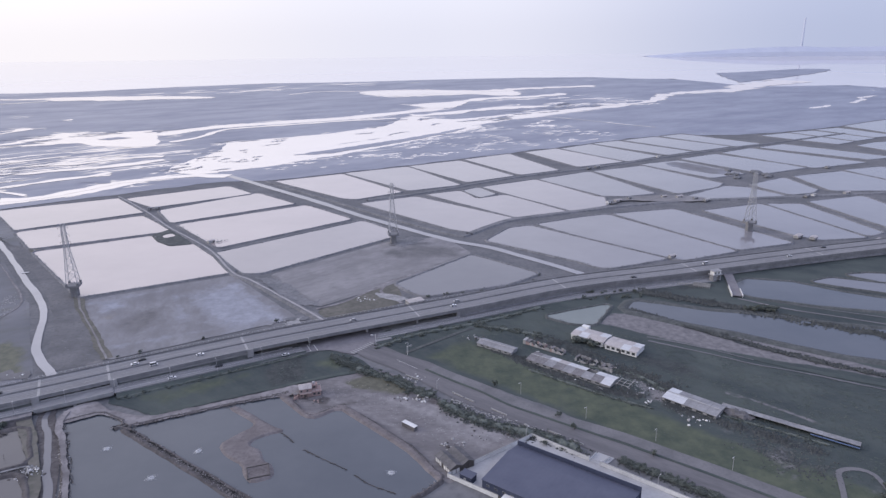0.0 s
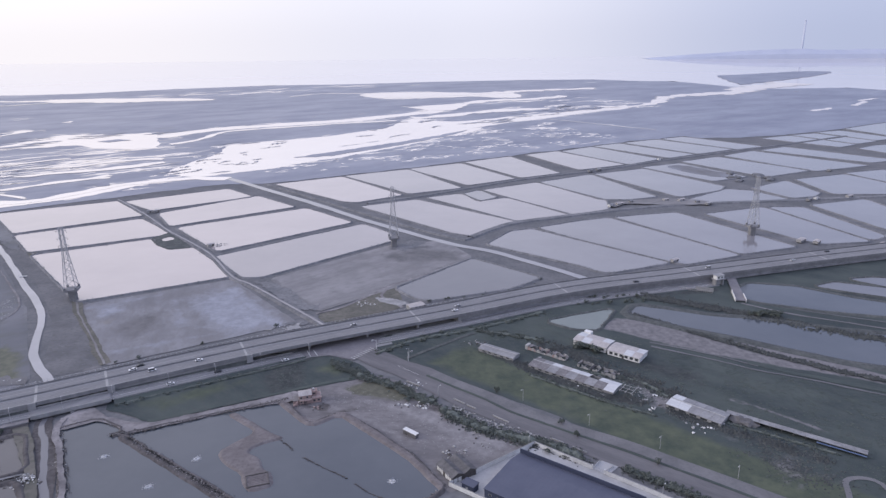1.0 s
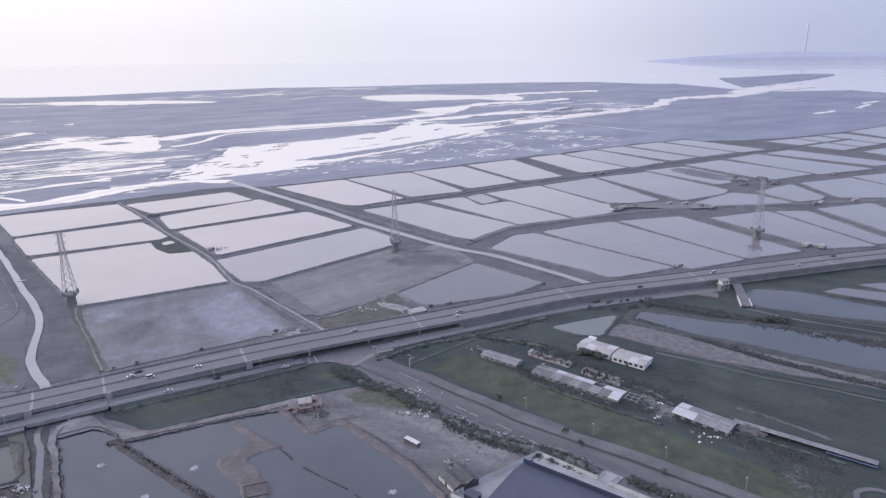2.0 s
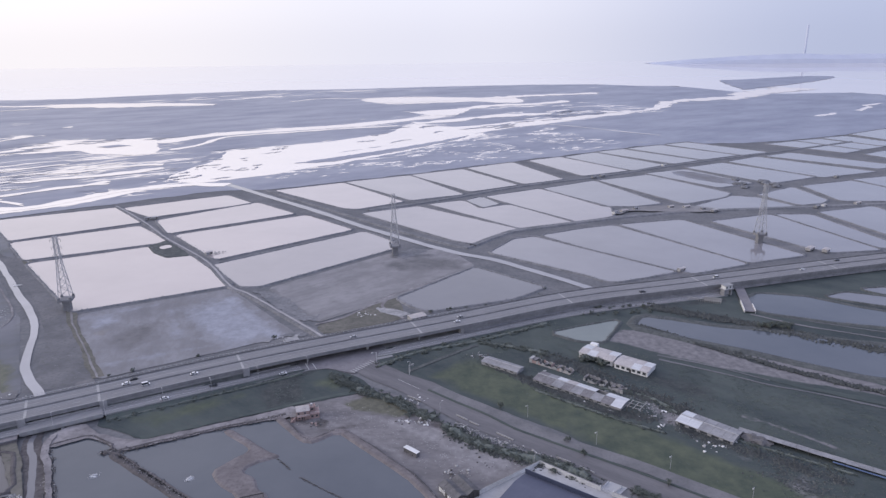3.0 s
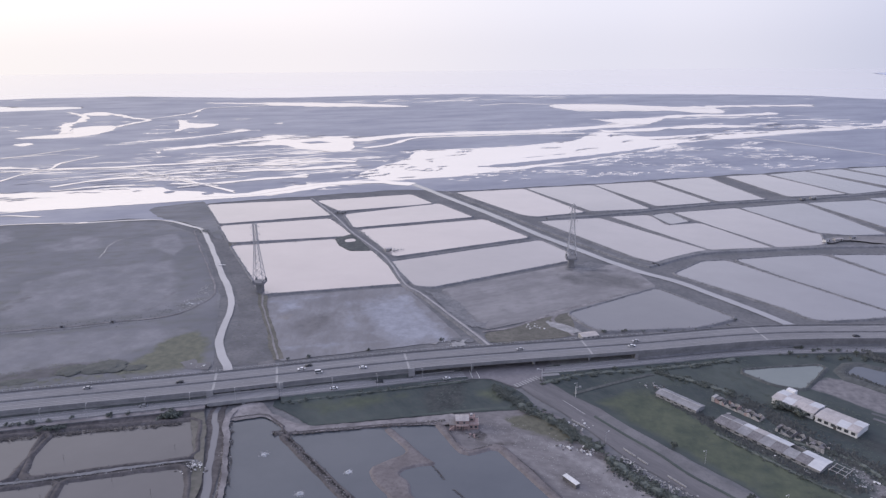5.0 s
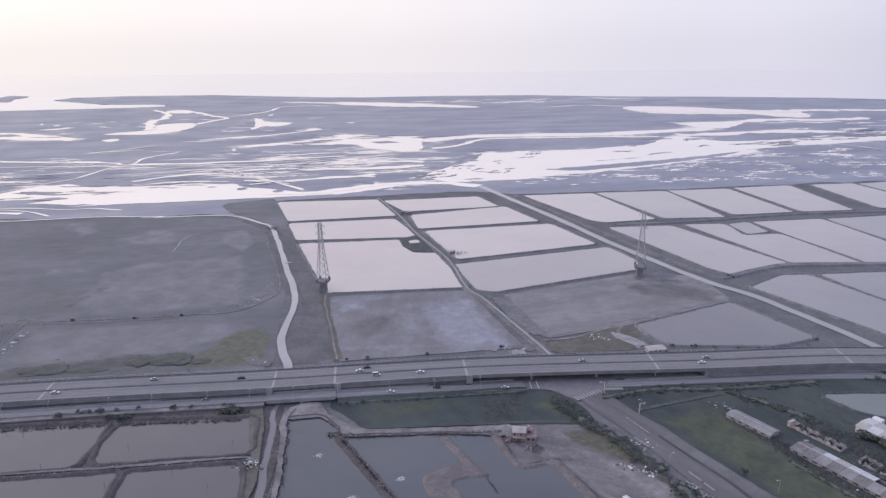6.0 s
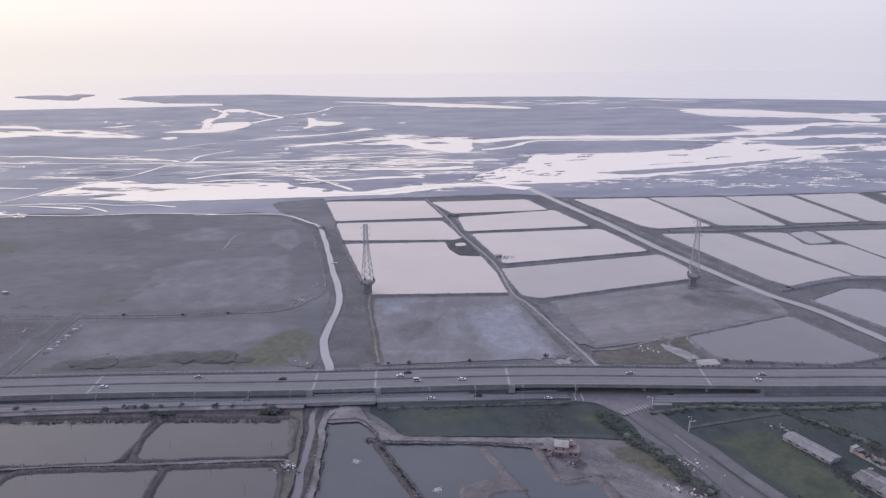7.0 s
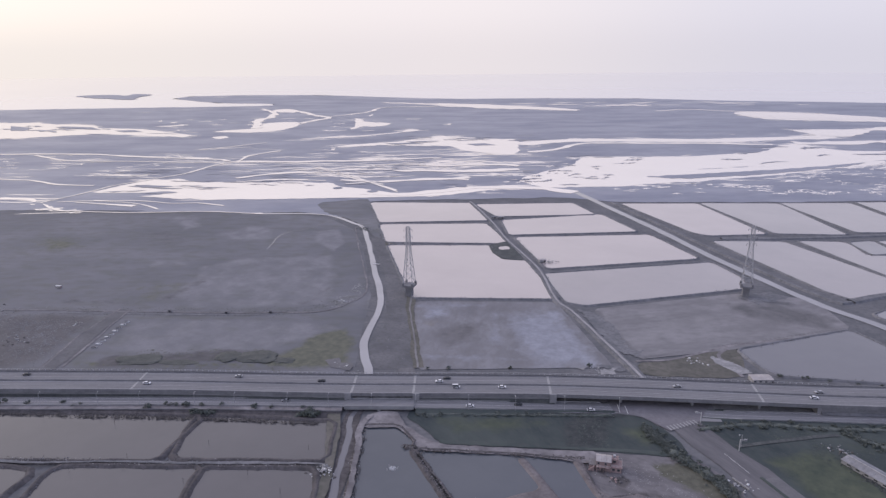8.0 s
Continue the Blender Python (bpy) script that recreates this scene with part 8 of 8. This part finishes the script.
fringe("brush", [(64, 414), (87, 393), (106, 370), (120, 358), (130, 347)], False, 4600, 3.4, 0.2, 0.8, M_WEEDBANK, "dark brush among the ruined sheds", 57, 0.14, 1.3)
fringe("litter", [(84, 384), (101, 369), (112, 350), (126, 338), (132, 320)], False, 700, 4.0, 0.15, 0.5, M_RUBBLE, "pale litter and rubble among the sheds", 58, 0.14, 0.5)
fringe("brush", [(152, 499), (197, 474), (230, 452), (260, 432), (294, 413)], False, 6000, 2.8, 0.3, 1.0, M_WEEDBANK, "dark brush on the bank of the long pond", 60, 0.6, 1.2)
fringe("brush", [(136, 462), (172, 429), (205, 398), (231, 378), (261, 359)], False, 4200, 1.5, 0.25, 0.8, M_WEEDBANK, "dark brush between pond and bare strip", 61, 0.5, 1.0)
fringe("brush", [(0, 331), (10, 320), (24, 310), (40, 303), (54, 297), (66, 287)], False, 3200, 2.6, 0.2, 0.8, M_WEEDBANK, "dark brush under the roadside thicket", 82, 0.16, 1.2)
fringe("brush", [(84, 278), (107, 260), (127, 244)], False, 1600, 1.6, 0.2, 0.7, M_WEEDBANK, "dark brush along the factory wall", 83, 0.16, 1.2)
fringe("litter", [(4, 336), (18, 322), (34, 313), (50, 303)], False, 420, 1.6, 0.2, 0.6, M_STONE, "pale junk along the road's edge", 84, 0.32, 0.7)
fringe("litter", [(150, 288), (162, 280), (172, 272)], False, 160, 5.0, 0.15, 0.5, M_SCRUB, "bare lumps and scraps in rough ground", 85, 0.14, 0.4)
fringe("brush", [(150, 292), (165, 280), (176, 268)], False, 900, 6.0, 0.2, 0.7, M_WEEDBANK, "dark tufts over the bare patch", 86, 0.14, 0.8)
fringe("bank_rubble", [(-206, 316), (-196, 299), (-177, 266), (-163, 230)], False, 1300, 0.9, 0.12, 0.5, M_NEARBANK, "dark rubble along the pond's waterline", 71, 1.0, 1.0)
fringe("bank_rubble", [(-207, 318), (-198, 300), (-179, 266), (-166, 230)], False, 420, 1.0, 0.1, 0.4, M_STONE, "pale rubble along the pond's bank", 72, 1.2, 0.9)
fringe("bank_rubble", [(-166, 308), (-130, 281), (-97, 256), (-55, 222)], False, 1500, 0.8, 0.15, 0.5, M_TYRE, "dark clods and old netting along the dike", 73, 1.2, 0.8)
fringe("bank_rubble", [(-166, 308), (-130, 281), (-97, 256), (-55, 222)], False, 200, 1.0, 0.12, 0.35, M_STONE, "pale rubble along the dike between dark ponds", 74, 1.25, 0.8)
fringe("bank_rubble", [(-362, 194), (-300, 226), (-262, 246), (-206, 276)], False, 1500, 1.3, 0.15, 0.5, M_DARK, "dark clods along the dike between grey ponds", 75, 1.5, 0.9)
fringe("bank_rubble", [(-362, 194), (-300, 226), (-262, 246), (-206, 276)], False, 420, 1.0, 0.12, 0.4, M_STONE, "pale rubble along the dike between grey ponds", 76, 1.7, 0.8)
fringe("bank_rubble", [(-402, 225), (-350, 250), (-296, 277), (-232, 307)], False, 1800, 1.0, 0.2, 0.7, M_DARK, "dark growth hanging down the roadside bank", 77, 1.1, 0.8)
fringe("bank_rubble", [(-168, 312), (-140, 326), (-116, 335), (-92, 346)], False, 900, 0.9, 0.12, 0.45, M_DARK, "dark clods along the sandy bank", 78, 1.15, 0.8)
fringe("litter", [(-520, 340), (-466, 368), (-401, 402), (-345, 436), (-338, 470)], False, 900, 5.0, 0.2, 0.7, M_DUSK, "dark weeds and scraps along the marsh ridge", 79, 0.2, 0.3)
fringe("brush", [(-461, 662), (-453, 659)], False, 500, 4.0, 0.2, 0.8, M_DUSK, "dark brush and drift caught at the creek bend", 81, 0.3, 0.6)
fringe("litter", [(-338, 452), (-336, 480), (-352, 505)], False, 260, 4.0, 0.2, 0.7, M_STONE, "pale scraps at the bend of the marsh ridge", 80, 0.25, 0.3)
fringe("litter", [(-554, 309), (-520, 312), (-480, 310), (-459, 280)], False, 2600, 12.0, 0.2, 0.9, M_PALEMUD, "pale scraps strewn over waste ground", 66, 0.18, 0.3)
fringe("litter", [(-80, 345), (-60, 345), (-30, 330), (-10, 310), (10, 305), (30, 300)], False, 1200, 7.0, 0.1, 0.35, M_RUBBLE, "pale rubble trodden into the yard", 68, 0.16, 0.3)

# weeds and clods along the waterlines
rr = random.Random(31)
verts, faces = [], []
for ring in DIKES:
    if min(p.y for p in ring) > 640:
        continue
    for p in resample(ring, 1.2, True):
        if rr.random() < 0.3 + 0.6 * noise.noise(Vector((p.x / 9, p.y / 9, 4))):
            continue
        s = rr.uniform(0.15, 0.5)
        x, y = p.x + rr.gauss(0, 0.8), p.y + rr.gauss(0, 0.8)
        k = len(verts)
        for j in range(5):
            a = j * 1.257 + rr.uniform(-0.3, 0.3)
            verts.append((x + s * math.cos(a), y + s * math.sin(a), 0.75))
        verts.append((x, y, 1.2 + 0.6 * s))
        faces += [(k + j, k + (j + 1) % 5, k + 5) for j in range(5)]
tagged(mesh("bank_weeds", verts, faces, M_BANK), "ragged dark weeds along the dikes", "weeds", kind="stuff")

verts, faces = [], []
for ring in DIKES:
    if min(p.y for p in ring) > 330 or min(p.x for p in ring) > 0 or max(p.x for p in ring) < -140:
        continue
    for p in resample(ring, 0.9, True):
        if p.y < 190 or rr.random() < 0.72 + 0.4 * noise.noise(Vector((p.x / 14, p.y / 14, 8))):
            continue
        s = rr.uniform(0.15, 0.42)
        x, y = p.x + rr.gauss(0, 0.5), p.y + rr.gauss(0, 0.5)
        k = len(verts)
        verts += [(x - s, y - s * 0.7, 1.0), (x + s, y - s, 1.0), (x + s * 0.8, y + s, 1.0), (x - s, y + s, 1.0), (x - s * 0.5, y - s * 0.4, 1.5 + s), (x + s * 0.6, y - s * 0.5, 1.45 + s), (x + s * 0.4, y + s * 0.6, 1.5 + s), (x - s * 0.6, y + s * 0.5, 1.42 + s)]
        faces += [(k + 4, k + 5, k + 6, k + 7), (k, k + 1, k + 5, k + 4), (k + 1, k + 2, k + 6, k + 5), (k + 2, k + 3, k + 7, k + 6), (k + 3, k, k + 4, k + 7)]
tagged(mesh("bank_stones", verts, faces, M_SOIL), "loose earthy stones along the near pond banks", "stones", kind="stuff")

# ---- things on the salt marsh ----
for i in range(9):
    t = i / 8
    tr = base("trough", -434 - 21 * t, 309 + 41 * t, 0.15, "low white concrete trough beside the marsh track", "trough", "troughs beside the track", 30)
    part("basin", boxes((-1.9, -0.75, 0, 1.9, -0.6, 0.7), (-1.9, 0.6, 0, 1.9, 0.75, 0.7), (-1.9, -0.6, 0, -1.75, 0.6, 0.7), (1.75, -0.6, 0, 1.9, 0.6, 0.7), (-1.75, -0.6, 0, 1.75, 0.6, 0.15)), M_WHITE if i % 3 else M_STONE, tr)
    part("lid", boxes((-1.95, -0.8, 0.7, 0.6, 0.8, 0.8)), M_SHEET if i % 2 else M_BROWNROOF, tr)
for x, y in ((-443, 380), (-401, 399.5), (-371, 417)):
    sl = base("sluice_box", x, y, 0.2, "small concrete sluice box on the marsh ridge", "sluice", "sluice boxes on the ridge", 27)
    part("side_wall", boxes((-1.3, -1.1, 0, -1.0, 1.1, 1.5)), M_CONCRETE, sl)
    part("side_wall", boxes((1.0, -1.1, 0, 1.3, 1.1, 1.5)), M_CONCRETE, sl)
    part("gate_board", boxes((-1.0, -0.1, 0, 1.0, 0.1, 1.1)), M_DARK, sl)
    part("top_slab", boxes((-1.5, -0.6, 1.5, 1.5, 0.6, 1.7)), M_PAVE, sl)
jetty = base("jetty", -369, 558, 0.3, "small pale plank jetty reaching over the creek", "jetty", turn=12)
for k in range(4):
    part("plank", boxes((-3.2, -0.75 + 0.38 * k, 0.5, 3.2, -0.4 + 0.38 * k, 0.6)), M_WHITE, jetty)
for px in (-2.6, 0.2, 2.8):
    part("pile", boxes((px - 0.12, -0.6, -0.4, px + 0.12, -0.36, 0.5)), M_DARK, jetty)
    part("pile", boxes((px - 0.12, 0.36, -0.4, px + 0.12, 0.6, 0.5)), M_DARK, jetty)
wt = base("field_shelter", -577, 371, 0.15, "small white field shelter alone on the marsh", "shelter", turn=20)
part("roof", boxes((-2.4, -1.1, 1.9, 2.4, 1.1, 2.05)), M_WHITE, wt)
part("back_wall", boxes((-2.3, 0.9, 0, 2.3, 1.05, 1.9)), M_WHITE, wt)
part("side_wall", boxes((2.15, -1.0, 0, 2.3, 0.9, 1.9)), M_BRICK, wt)
for x in (-2.2, 0):
    part("post", boxes((x, -1.0, 0, x + 0.15, -0.85, 1.9)), M_DARK, wt)
rubble(-338, 465, 26, 4.5, "junk_heap", "scattered pale stones at the ridge bend", 12, [M_STONE, M_WHITE])
rubble(-487, 331, 14, 3.0, "junk_heap", "few pale stones beside the marsh track", 13, [M_STONE, M_WHITE])
rubble(-560, 318, 26, 7.0, "junk_heap", "grey debris strewn over the marsh", 14, [M_STONE, M_DARK])
rubble(-500, 290, 26, 8.0, "junk_heap", "grey debris strewn below the marsh track", 15, [M_STONE, M_DARK, M_STONE])

# ---- far headland with its chimney ----
verts, faces = [], []
N = 60
for i in range(N + 1):
    u = i / N
    x = 1365 + u * 1900
    top = 1 + 55 * min(1, u * 2.6) ** 0.8 * (1 - 0.15 * noise.noise(Vector((u * 9, 0.2, 0)))) + 4 * min(1, u * 6) * noise.noise(Vector((u * 50, 0.7, 0)))
    front = 4640 - 300 * u
    for dy, z in ((0, 0.2), (15, top * 0.5), (70, top), (160, top * 0.8), (220, 0)):
        verts.append((x, min(front + dy, 4900), z))
for i in range(N):
    for j in range(4):
        a = i * 5 + j
        faces.append((a, a + 5, a + 6, a + 1))
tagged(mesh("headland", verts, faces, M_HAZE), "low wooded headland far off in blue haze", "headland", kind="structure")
chim = base("chimney", 2385, 4700, 0, "very tall slender chimney far off in the haze", "chimney")
bm = bmesh.new()
bmesh.ops.create_cone(bm, cap_ends=True, segments=14, radius1=7.5, radius2=5.5, depth=236, matrix=Matrix.Translation((0, 0, 118)))
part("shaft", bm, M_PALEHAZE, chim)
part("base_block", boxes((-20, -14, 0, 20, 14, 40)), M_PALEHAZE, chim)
